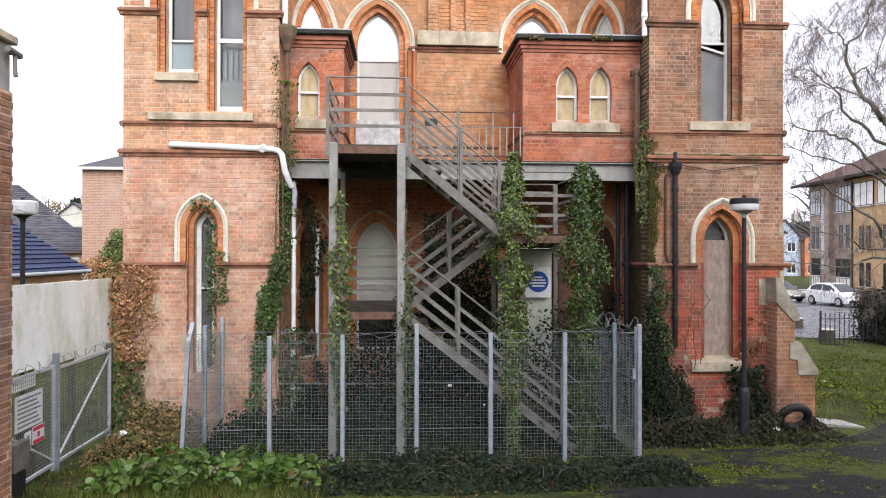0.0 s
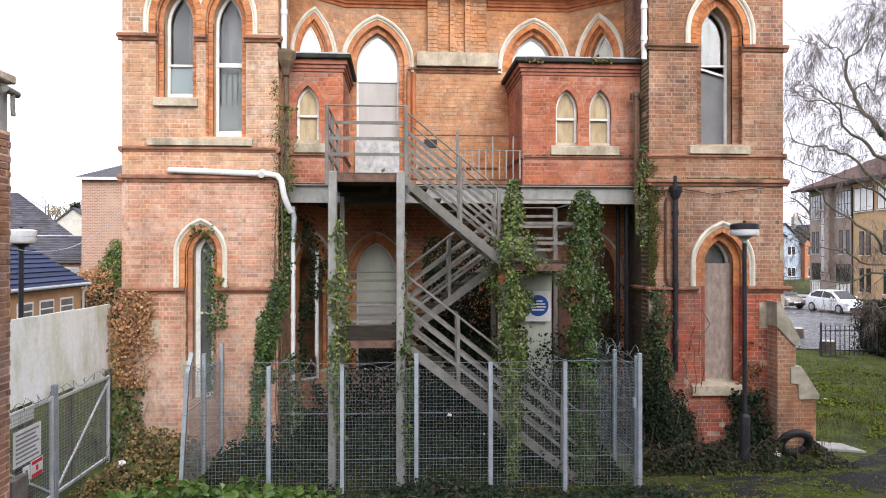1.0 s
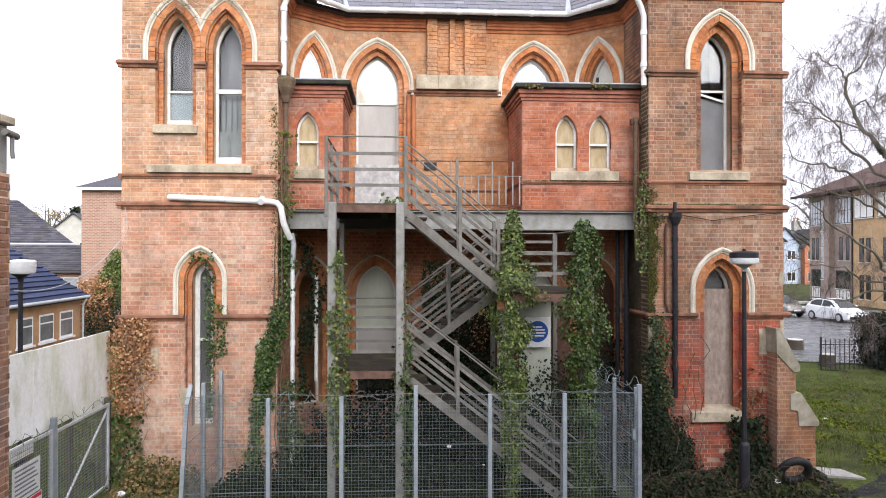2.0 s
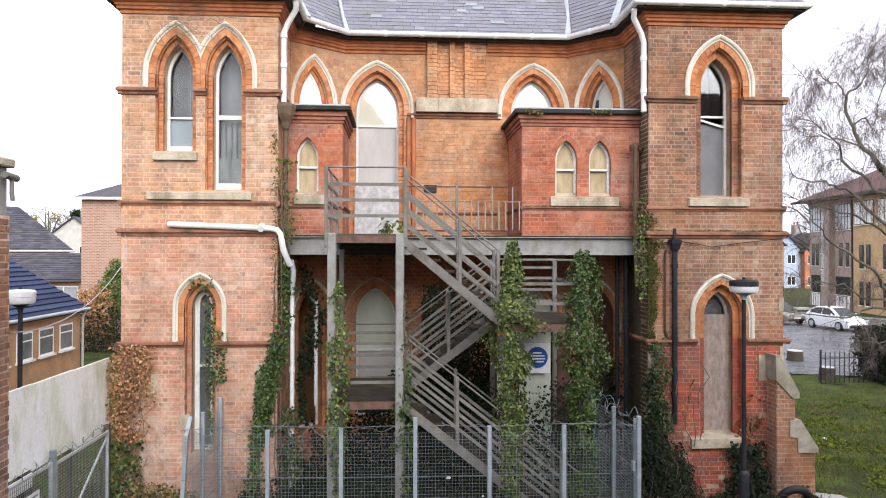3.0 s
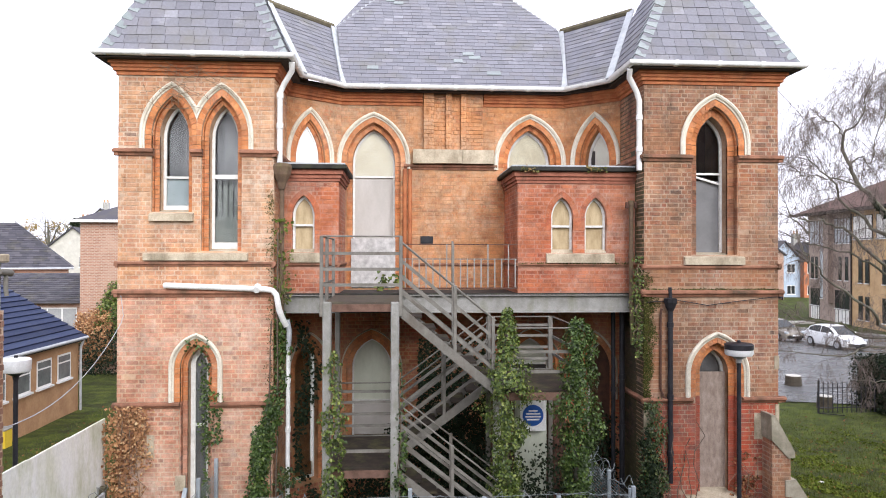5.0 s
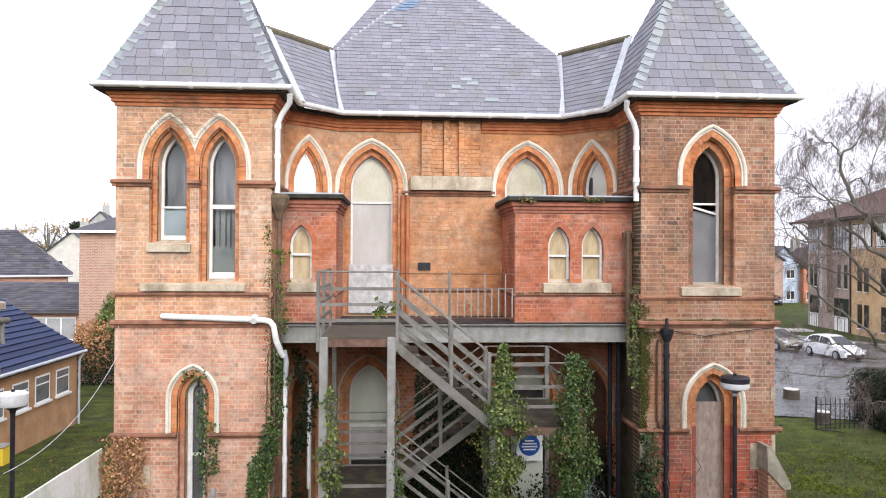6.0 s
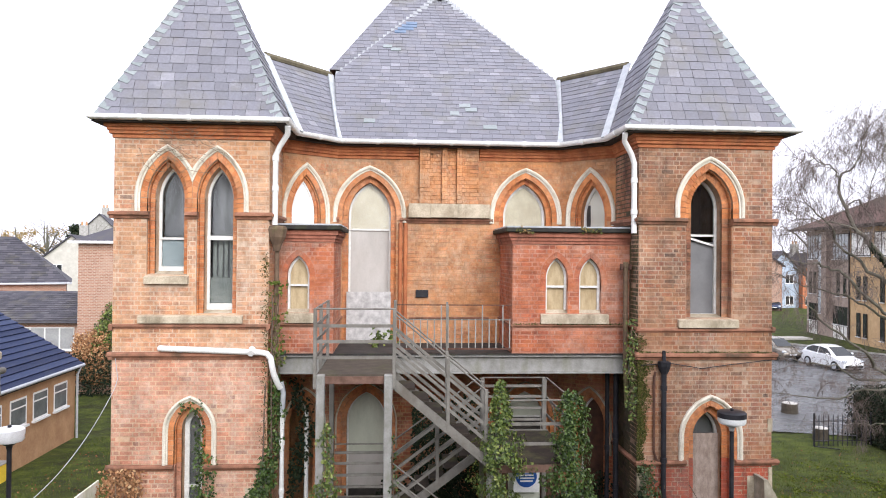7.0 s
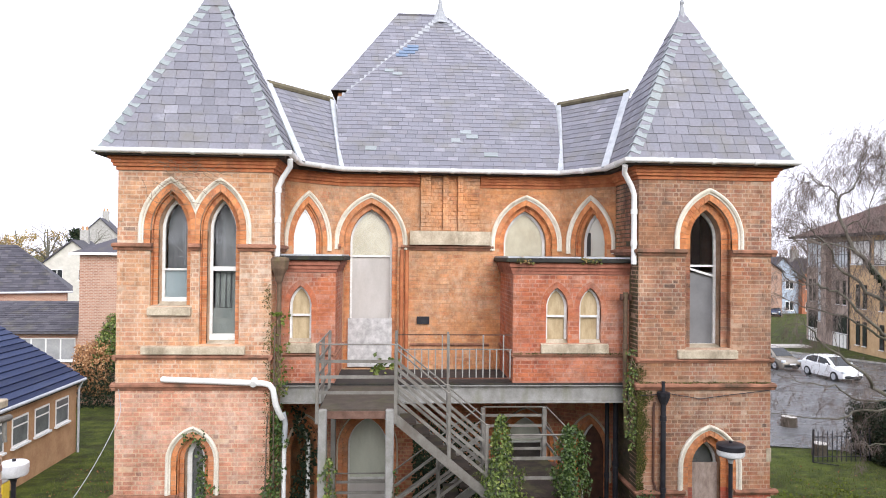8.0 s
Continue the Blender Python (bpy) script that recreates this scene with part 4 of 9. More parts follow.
# buttress at the tower's outer corner
prof = [(6.98, G), (7.72, G), (7.70, 0.88), (7.37, 1.42), (7.33, 1.44), (7.33, 1.88), (6.99, 2.60), (6.98, 2.60)]
b = Bag().slab(prof, [], -0.36, 0.3)
butt = part("buttress", b, M["mortar_east"], building, "stepped brick buttress with stone weatherings")
bag = Bag()
BUT = wall_frame((0, -0.36, 0), (1, 0, 0), (0, 1, 0))
lay(bag, BUT, 6.98, 7.72, G, 2.5, [[(7.70, 0.88), (9, 0.88), (9, 3), (6.9, 3), (6.98, 2.60), (7.33, 1.88), (7.33, 1.44), (7.37, 1.42)]], seed=8)
lay(bag, wall_frame((6.98, 0, 0), (0, 1, 0), (1, 0, 0)), -0.36, -0.012, G, 2.5, [], seed=9)
brickwork.append((butt, bag, "brick_east", []))
for pts in ([(6.95, 2.66), (7.02, 2.66), (7.40, 1.98), (7.40, 1.87), (7.28, 1.86), (6.96, 2.2)], [(7.22, 1.45), (7.42, 1.47), (7.76, 0.95), (7.76, 0.86), (7.38, 0.86), (7.36, 1.14), (7.22, 1.16)]):
    part("weathering", Bag().slab(pts, [], -0.39, 0.32), M["lichen_stone"], butt, "grey lichened stone slope")
for q in ((6.82, 6.976, -0.02, 0.02, 2.13, 2.62), (7.24, ER + 0.012, -0.012, 0.05, 2.3, 2.78)):
    part("quoin", Bag().box(*q), M["stone"], butt, "cream stone block")
for q in ((EL - 0.012, EL + 0.16, -0.016, 0.03, 2.28, 2.7), (7.22, ER + 0.012, -0.014, 0.05, 3.45, 3.7)):
    part("quoin", Bag().box(*q), M["stone"], east_front, "cream stone block")

# ---- tower sides and backs ----
for x0, x1, inner in ((WL, WR, 1), (EL, ER, -1)):
    side = part("wall", Bag().box(x0, x0 + 0.34, 0.442, 2.7, G, EAVE), M["mortar"] if inner > 0 else M["mortar_inner_dark"], building)
    part("wall", Bag().box(x1 - 0.34, x1, 0.442, 2.7, G, EAVE), M["mortar"] if inner > 0 else M["mortar_east"], building)
    part("wall", Bag().box(x0 + 0.342, x1 - 0.342, 2.4, 2.7, G, EAVE), M["dark_room"], building)
    for z in (0.1, 4.9):
        part("inner_floor", Bag().box(x0 + 0.342, x1 - 0.342, 0.442, 2.398, z, z + 0.2), M["dark_room"], building)
    xs = x1 if inner > 0 else x0
    bag = Bag()
    fr = wall_frame((xs, 0, 0), (0, 1, 0), (-inner, 0, 0))
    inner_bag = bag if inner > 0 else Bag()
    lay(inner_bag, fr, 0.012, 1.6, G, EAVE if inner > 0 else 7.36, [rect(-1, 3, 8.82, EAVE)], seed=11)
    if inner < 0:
        brickwork.append((side, inner_bag, "brick_inner_dark", []))
        lay(bag, fr, 0.012, 1.6, 7.4, EAVE, [rect(-1, 3, 8.82, EAVE)], seed=13)
    out = wall_frame((x0 if inner > 0 else x1, 0, 0), (0, 1, 0), (inner, 0, 0))
    lay(bag, out, 0.012, 2.7, G, EAVE, [rect(-1, 3, 8.82, EAVE)], seed=12)
    brickwork.append((side, bag, "brick_tower" if inner > 0 else "brick_east", []))
    for f_ in (fr, out):
        for z0, z1, o_ in ((7.37, 7.5, 0.09), (5.36, 5.44, 0.05), (4.83, 4.96, 0.08), (2.82, 2.93, 0.08)):
            band(f_, [(-0.06, 1.6)], z0, z1, o_)

# ---- centre, with canted sides ----
CY = 2.22
CL, CR = -1.15, 3.70
CEN = wall_frame((0, CY, 0), (1, 0, 0), (0, 1, 0))
c1 = Arch(-0.45, 0.79, 7.6, 8.675, 4.87)     # balcony door
c2 = Arch(2.945, 0.795, 7.6, 8.675, 6.9)
g1 = Arch(-0.48, 0.66, 3.15, 4.02, 1.5)
g2 = Arch(2.98, 0.66, 3.15, 4.02, 1.5)
outer = rect(CL, CR, G, EAVE)
hA = [c1.outline(0.21, 4.87), c2.outline(0.21, 6.9), g1.outline(0.12, 0.95), g2.outline(0.12, 0.95)]
hB = [c1.outline(0.33, 4.87), c2.outline(0.32, 6.9), g1.outline(0.23, 0.95), g2.outline(0.23, 0.95)]
centre = wall("wall", CEN, outer, hA, [(0, 0.115, hA), (0.115, 0.4, hB)], "mortar_dark")
hX = [c1.outline(0.1, 7.5), c2.outline(0.1, 7.5), g1.outline(0.0, 2.6), g2.outline(0.0, 2.6), rect(CL, CR, 7.44, 7.56), rect(0.39, 2.14, 7.4, 7.86), rect(0.4, 2.15, 7.5, 9.2), rect(CL, CR, 8.78, EAVE), rect(CL, CR, 4.5, 4.87), rect(0.4, 2.15, 5.35, 5.42)] + hA
bag = Bag()
lay(bag, CEN, CL, CR, 4.87, EAVE, hX, seed=21)
brickwork.append((centre, bag, "brick_centre", []))
bag = Bag()
lay(bag, CEN, CL, CR, G, 4.5, hX, seed=22)
brickwork.append((centre, bag, "brick_annexe", []))
arch_trim(CEN, c1, centre, 0.1, 0.21, 0.33, 7.5, jamb=4.87, hood_foot=7.45)
arch_trim(CEN, c2, centre, 0.1, 0.21, 0.32, 7.5, jamb=7.0, hood_foot=7.45)
for g in (g1, g2):
    arch_trim(CEN, g, centre, 0.03, 0.12, 0.23, 2.6, jamb=1.0, hood_foot=2.6)
door = window(CEN, c1, 0.33, 4.87, frame_w=0.045, bars=(7.3,), panes=(("glass", 7.32, 9, -0.012), ("cream_board", 7.32, 9, 0.0), ("grey_board", 4.9, 7.28, 0.0)), name="door", label="boarded pointed doorway opening on the balcony")
b = Bag().box(-0.93, 0.02, 0.02, 0.05, 4.90, 5.95)
b.moved(CEN)
part("panel", b, M["worn_sheet"], door, "peeling grey sheet")
window(CEN, c2, 0.32, 6.9, frame_w=0.06, panes=(("glass", 7.0, 9, -0.012), ("cream_board", 7.0, 9, 0.0)), label="pointed window backed with a cream board")
window(CEN, g1, 0.23, 1.0, frame_w=0.04, bars=(2.42,), panes=(("green_board", 2.44, 9, 0.0), ("grey_board", 1.68, 2.4, 0.0), ("slab", 1.0, 1.66, 0.02)), label="pointed window boarded with pale green panels")
window(CEN, g2, 0.23, 1.0, frame_w=0.04, bars=(3.2,), panes=(("green_board", 3.22, 9, 0.0), ("slab", 1.0, 3.18, 0.02)), label="pointed window boarded with pale green panels")
band(CEN, [(CL, -1.1), (0.2, 2.22)], 7.44, 7.56, 0.08)
band(CEN, [(0.42, 2.15)], 5.35, 5.42, 0.04)
# chimney breast with its ribs, and the stone below it
breast = part("chimney_breast", Bag().box(0.62, 1.90, -0.05, 0.01, 7.86, EAVE).moved(CEN), M["mortar_dark"], building)
RIBS = ((0.62, 0.84, 0.15), (0.84, 1.1, 0.06), (1.1, 1.22, 0.15), (1.22, 1.42, 0.06), (1.42, 1.54, 0.15), (1.54, 1.9, 0.1))
for u0, u1, out in RIBS:
    part("rib", Bag().box(u0 + 0.002, u1 - 0.002, -out + 0.007, 0.005, 7.86, EAVE).moved(CEN), M["mortar_dark"], breast)
bag = Bag()
for i, (u0, u1, out) in enumerate(RIBS):
    lay(bag, wall_frame((0, CY - out, 0), (1, 0, 0), (0, 1, 0)), u0, u1, 7.87, EAVE, [], seed=30 + i)
lay(bag, CEN, 0.40, 0.62, 7.87, EAVE, [rect(0, 1, 8.45, 8.5)], seed=40)
lay(bag, CEN, 1.90, 2.15, 7.87, EAVE, [rect(1, 3, 8.4, 8.45)], seed=41)
brickwork.append((breast, bag, "brick_centre", []))
for q in ((0.39, 0.86, -0.17, 0, 7.56, 7.86), (0.864, 1.45, -0.165, 0, 7.565, 7.86), (1.454, 2.14, -0.17, 0, 7.56, 7.855)):
    part("stone_block", Bag().box(*q).moved(CEN), M["stone"], breast, "cream stone")
# slender shafts beside the door arch
for u in (0.33, 0.22):
    part("shaft", Bag().tube([(u, -0.03, 4.9), (u, -0.03, 7.44)], 0.045, 10).moved(CEN), M["band_orange"], centre, "orange brick shaft", True)
b = Bag().box(0.56, 0.83, -0.05, 0.0, 5.84, 6.0).box(0.585, 0.805, -0.054, -0.04, 5.865, 5.975).moved(CEN)
part("vent_plate", b, M["black_iron"], building, "dark square iron plate")

FY = 1.42
for side, (p, q) in ((-1, ((WR, FY), (CL, CY))), (1, ((CR, CY), (EL, FY)))):
    d = Vector((q[0] - p[0], q[1] - p[1]))
    L = d.length
    d.normalize()
    fr = wall_frame((p[0], p[1], 0), (d.x, d.y), (-d.y, d.x))
    at = L * (0.42 if side < 0 else 0.57)
    a1 = Arch(at, 0.56, 7.6, 8.66, 6.9)
    a2 = Arch(at, 0.5, 3.2, 4.0, 0.9)
    outer = rect(0, L, G, EAVE)
    hA, hB = [a1.outline(0.2, 6.9), a2.outline(0.12, 0.9)], [a1.outline(0.29, 6.9), a2.outline(0.22, 0.9)]
    fl = wall("wall", fr, outer, hA, [(0, 0.115, hA), (0.115, 0.36, hB)], "mortar_dark")
    hX = [a1.outline(0.1, 7.5), a2.outline(0, 2.6), rect(0, L, 7.42, 7.5), rect(0, L, 8.78, EAVE)] + hA
    bag = Bag()
    lay(bag, fr, 0, L, 4.87, EAVE, hX, seed=50 + side)
    brickwork.append((fl, bag, "brick_centre", []))
    bag = Bag()
    lay(bag, fr, 0, L, G, 4.87, hX, seed=53 + side)
    brickwork.append((fl, bag, "brick_annexe", []))
    arch_trim(fr, a1, fl, 0.09, 0.2, 0.29, 7.5, jamb=7.0, hood_foot=7.4)
    arch_trim(fr, a2, fl, 0.04, 0.12, 0.22, 2.4, jamb=0.9, hood_foot=2.6)
    window(fr, a1, 0.29, 6.9, depth=0.12 if side < 0 else 0.26, frame_w=0.04 if side < 0 else 0.06, panes=(("white_board", 7.0, 9, -0.01),) if side < 0 else (("glass", 7.0, 9, -0.012), ("cream_board", 7.0, 9, 0.0)), label="pointed window backed with a pale board")
    if side > 0:
        # a near-black strip paints the unlit gap; the pane is not cut
        part("gap", Bag().box(at - 0.205, at - 0.12, 0.27, 0.282, 7.35, 7.86).moved(fr), M["slab"], fl, "near-black strip painted for the unlit gap beside a slipped board")
    window(fr, a2, 0.22, 0.9, frame_w=0.04, panes=(("rust" if side > 0 else "glass", 0.9, 9, 0.0),), label="pointed ground-floor opening beside the tower")

# ---- oriel annexes over the balcony ----
AY = 0.5
ANX = wall_frame((0, AY, 0), (1, 0, 0), (0, 1, 0))


def lancet(cx, half):
    return Arch(cx, half + 0.13, 6.33, 6.87, 5.64)


def annexe(x0, x1, wins, open_side, sill_span, name_label):
    arches = [lancet(c, h) for c, h in wins]
    outer = rect(x0, x1, 4.86, 7.22)
    hs = [a.outline(0.13, 5.64) for a in arches]
    xs, ins = (x1, -1) if open_side > 0 else (x0, 1)
    w = part("annexe_wall", Bag().slab(outer, hs, 0, 0.22).moved(ANX), M["mortar_pink"], building, name_label)
    part("side_wall", Bag().box(min(xs, xs + ins * 0.22), max(xs, xs + ins * 0.22), AY + 0.222, CY - 0.002, 4.86, 7.22), M["mortar_pink"], w)
    bag = Bag()
    hx = [a.outline(0.02, 6.3) for a in arches] + hs + [rect(sill_span[0], sill_span[1], 5.45, 5.64), rect(x0, x1, 5.37, 5.44), rect(x0, x1, 6.98, 7.3)]
    lay(bag, ANX, x0, x1, 4.9, 7.2, hx, seed=61)
    lay(bag, wall_frame((xs, AY, 0), (0, 1, 0), (ins, 0, 0)), 0.012, CY - AY, 4.9, 7.2, [rect(-1, 3, 5.37, 5.44), rect(-1, 3, 6.98, 7.3)], seed=62)
    brickwork.append((w, bag, "brick_annexe", []))
    for a in arches:
        arch_pieces.extend((bg_, "brick_annexe", w) for bg_ in ring(ANX, a, 0.02, 0.13, -0.01, 0.05, 7, 6.08))
    for a in arches:
        win = window(ANX, a, 0.13, 5.64, depth=0.1, frame_w=0.045, bars=(6.16,), panes=(("straw_board", 5.6, 6.14, 0.03), ("straw_board", 6.18, 9, 0.01)), label="small pointed sash window boarded behind the glass")
    sill(ANX, sill_span[0], sill_span[1], 5.45, 5.64, win, 0.07, 0.1)
    # cornice: stepped courses, then a felt roof with a black edge
    line = [(x0, AY), (x1, AY), (x1, CY - 0.01)] if open_side > 0 else [(x0, CY - 0.01), (x0, AY), (x1, AY)]
    part("cornice", sweep(line, [(-0.05, 6.99), (0.025, 6.99), (0.025, 7.05), (0.05, 7.05), (0.05, 7.12), (0.085, 7.12), (0.085, 7.21), (-0.05, 7.21)]), M["cornice"], w, "moulded brick cornice")
    b = Bag()
    lo, hi = (x0, x1 + 0.16) if open_side > 0 else (x0 - 0.16, x1)
    b.soft_box(lo, hi, AY - 0.16, CY - 0.004, 7.212, 7.30, 0.015)
    part("flat_roof", b, M["bitumen"], w, "black felted edge with moss")
    b = Bag().box(lo + 0.03, hi - 0.03, AY - 0.12, CY - 0.01, 7.30, 7.33)
    part("lead_sheet", b, M["lead"], w, "grey lead sheet")
    band(ANX, [(x0, x1 + 0.03 if open_side > 0 else x1), ] if open_side > 0 else [(x0 - 0.03, x1)], 5.37, 5.44, 0.045)
    band(wall_frame((xs, AY, 0), (0, 1, 0), (ins, 0, 0)), [(-0.04, CY - AY)], 5.37, 5.44, 0.045)
    return w


annexe(WR + 0.004, -1.05, [(-1.71, 0.21)], 1, (-1.95, -1.36), "small red-brick annexe on the balcony")
annexe(2.39, EL - 0.004, [(3.255, 0.215), (3.915, 0.215)], -1, (2.94, 4.27), "red-brick annexe with twin windows on the balcony")

# ---- eaves: stepped orange friezes, dark soffits, white gutters ----
STEPS = [(-0.03, 8.82), (0.03, 8.82), (0.03, 8.875), (0.055, 8.89), (0.075, 8.89), (0.075, 8.935), (0.1, 8.95), (0.1, 8.995), (0.14, 9.01), (0.14, 9.06), (-0.03, 9.06)]
part("frieze", sweep([(WL, 2.0), (WL, 0), (WR, 0), (WR, FY), (CL, CY), (0.60, CY)], STEPS), M["band_orange"], building, "stepped orange brick frieze")
part("frieze", sweep([(1.92, CY), (CR, CY), (EL, FY), (EL, 0), (ER, 0), (ER, 2.0)], STEPS), M["band_orange"], building, "stepped orange brick frieze")
line = [(WL, 2.0), (WL, 0), (WR, 0), (WR, FY), (CL, CY), (CR, CY), (EL, FY), (EL, 0), (ER, 0), (ER, 2.0)]
part("soffit", sweep(line, [(0, 9.062), (0.29, 9.062), (0.29, 9.13), (0, 9.13)]), M["soffit"], building, "dark timber soffit")
gut = [(-5.22, 2.2), (-5.22, -0.33), (-1.83, -0.33), (-1.83, 0.98), (-1.05, 1.84), (3.61, 1.84), (4.36, 0.98), (4.36, -0.33), (7.63, -0.33), (7.63, 2.2)]
gutter = part("gutter", sweep(gut, [(-0.05, 9.13), (-0.035, 9.10), (0.0, 9.085), (0.04, 9.10), (0.06, 9.13), (0.062, 9.18), (-0.05, 9.18)]), M["white_upvc"], building, "white plastic gutter", True)
for p, q in zip(gut, gut[1:]):
    ln = (Vector(q) - Vector(p)).length
    v = (Vector(q) - Vector(p)).normalized() * 0.035
    for k in range(1, int(ln / 0.9) + 1):
        c = Vector(p).lerp(Vector(q), k / (int(ln / 0.9) + 1))
        part("joint", sweep([(c.x - v.x, c.y - v.y), (c.x + v.x, c.y + v.y)], [(-0.055, 9.12), (-0.04, 9.09), (0.0, 9.075), (0.045, 9.09), (0.068, 9.125), (0.07, 9.185), (-0.055, 9.185)]), M["white_upvc"], gutter)

# ---- roofs ----
def slates(bag, o, e, s, left, right, rows, ex, w, seed=0, t=0.012, singles=None):
    """Slates over a roof face: o a point of the eave, e along it, s up the slope; left(v) and right(v) bound each course."""
    o, e, s = Vector(o), Vector(e), Vector(s)
    n = e.cross(s).normalized()
    rnd = random.Random(seed)
    for r in range(rows):
        v0, v1 = r * ex, (r + 1) * ex + 0.02
        lo, hi = min(left(v0), left(v1)), max(right(v0), right(v1))
        u = lo - (w / 2 if r % 2 else 0) - 0.02
        while u < hi:
            w2 = w * rnd.uniform(0.92, 1.08)
            a0, a1 = max(u, left(v0)), max(u, left(v1))
            b0, b1 = min(u + w2 - 0.006, right(v0)), min(u + w2 - 0.006, right(v1))
            u += w2
            if b0 - a0 < 0.02:
                continue
            if b1 < a1:
                a1 = b1 = (a1 + b1) / 2
            j = rnd.uniform(-0.008, 0.008)
            lift = t + rnd.uniform(0, 0.006)
            P = lambda uu, vv, h: o + e * uu + s * vv + n * h
            quad = [P(a0, v0 + j, 0.0), P(b0, v0 + j, 0.0), P(a0, v0 + j, lift), P(b0, v0 + j, lift), P(b1, v1, 0.004), P(a1, v1, 0.004)]
            if singles is not None:
                singles.append(quad)
            else:
                bag.add(quad, [(2, 3, 4, 5), (0, 1, 3, 2), (0, 2, 5), (1, 4, 3)])


def hip_tiles(p, q, n1, n2, count, roof, wing=0.15, lift=0.02):
    """Overlapping saddle pieces up a hip from p to q between the faces with normals n1 and n2."""
    p, q, n1, n2 = Vector(p), Vector(q), Vector(n1).normalized(), Vector(n2).normalized()
    a = (q - p).normalized()
    t1 = a.cross(n1)
    t2 = n2.cross(a)
    up = (n1 + n2).normalized()
    if t1.dot(n2) > 0:
        t1 = -t1
    if t2.dot(n1) > 0:
        t2 = -t2
    for i in range(count):
        c0, c1 = p + (q - p) * (i / count), p + (q - p) * ((i + 1.15) / count)
        w = wing
        h0, h1 = lift + 0.016, lift
        vs = [c0 + up * h0 * 1.5, c0 + t1 * w + n1 * h0, c0 + t2 * w + n2 * h0, c1 + up * h1 * 1.2, c1 + t1 * w + n1 * h1, c1 + t2 * w + n2 * h1,
              c0 - up * 0.01, c0 + t1 * w, c0 + t2 * w]
        raw_part("hip_slate", Bag().add(vs, [(0, 1, 4, 3), (0, 3, 5, 2), (6, 7, 1, 0), (6, 0, 2, 8), (7, 4, 1), (8, 2, 5)]), M["hip_slate"], roof)


slate_pieces = []


def tower_roof(x0, x1, y0, y1, z0, apex, name_label, seed):
    ax, ay, az = apex
    base = [(x0, y0, z0), (x1, y0, z0), (x1, y1, z0), (x0, y1, z0)]
    b = Bag().add([*base, (ax, ay, az - 0.04)], [(0, 1, 4), (1, 2, 4), (2, 3, 4), (3, 0, 4), (3, 2, 1, 0)])
    roof = part("roof", b, M["soffit"], building, name_label)
    norms = []
    bags = Bag()
    for i in range(4):
        p, q = Vector(base[i]), Vector(base[(i + 1) % 4])
        e = (q - p).normalized()
        L = (q - p).length
        ap = Vector(apex)
        foot = (ap - p).dot(e)
        s = (ap - (p + e * foot))
        H = s.length
        s.normalize()
        norms.append(e.cross(s).normalized())
        rows = int(H / 0.195)
        if i == 2:
            continue
        one = [] if i == 0 else None
        slates(bags, p, e, s, lambda v, f=foot, h=H: f * v / h, lambda v, f=foot, h=H, l=L: l - (l - f) * v / h, rows, 0.195, 0.24, seed + i, singles=one)
        if one:
            slate_pieces.extend((q_, roof) for q_ in one)
    raw_part("slating", bags, M["slate"], roof)["kind"] = "stuff"
    for i in range(4):
        if i < 2:
            hip_tiles(base[i], Vector(base[i]).lerp(Vector(apex), 0.97), norms[i - 1], norms[i], 20, roof, 0.18, 0.002)
    fx, fy = (x1 - x0) / 2 / (az - z0), (y1 - y0) / 2 / (az - z0)
    dz = 0.55
    part("roof_cap", Bag().add([(ax + sx * (fx * dz + 0.025), ay + sy * (fy * dz + 0.025), az - dz) for sx, sy in ((-1, -1), (1, -1), (1, 1), (-1, 1))] + [(ax, ay, az + 0.03)], [(0, 1, 4), (1, 2, 4), (2, 3, 4), (3, 0, 4), (3, 2, 1, 0)]), M["slate"], roof, "slate-clad peak")
    cap = Bag().lathe(ax, ay, [(0.10, az - 0.2), (0.06, az - 0.02), (0.035, az + 0.12), (0.05, az + 0.17), (0.022, az + 0.25), (0.012, az + 0.6)], 8)
    part("finial", cap, M["old_lead"], roof, "pale lead finial")
    return roof


RZ = 9.14
tower_roof(-5.19, -1.88, -0.32, 2.75, RZ, (-3.51, 1.2, 12.75), "steep pyramid roof of blue-grey slate", 100)
tower_roof(4.37, 7.60, -0.32, 2.75, RZ, (6.01, 1.22, 12.5), "steep pyramid roof of blue-grey slate", 110)

# main hipped roof behind the centre
o = Vector((-1.10, 1.80, RZ))
apex = Vector((1.27, 7.0, 14.2))
hipL, hipR = Vector((-1.36, 3.85, 11.0)), Vector((3.92, 3.85, 11.0))
s = Vector((0, apex.y - o.y, apex.z - o.z))
H = s.length
s.normalize()
vh = (hipL.z - RZ) / s.z


def main_left(v):
    return (-1.10 - 0.26 * v / vh if v < vh else hipL.x + (apex.x - hipL.x) * (v - vh) / (H - vh)) - o.x


def main_right(v):
    return (3.64 + 0.28 * v / vh if v < vh else hipR.x + (apex.x - hipR.x) * (v - vh) / (H - vh)) - o.x


b = Bag().add([(-1.10, 1.8, RZ - 0.03), (3.64, 1.8, RZ - 0.03), hipR - Vector((0, 0, 0.03)), apex - Vector((0, 0, 0.05)), hipL - Vector((0, 0, 0.03)), (-1.36, 9.5, 11.0), (3.92, 9.5, 11.0), (1.27, 9.5, 13.9)],
              [(0, 1, 2, 3, 4), (4, 3, 7, 5), (3, 2, 6, 7)])
main_roof = part("roof", b, M["old_slate"], building, "large hipped slate roof with patched edges")
bag = Bag()
slates(bag, o, (1, 0, 0), s, main_left, main_right, int(H / 0.165), 0.165, 0.235, 130)
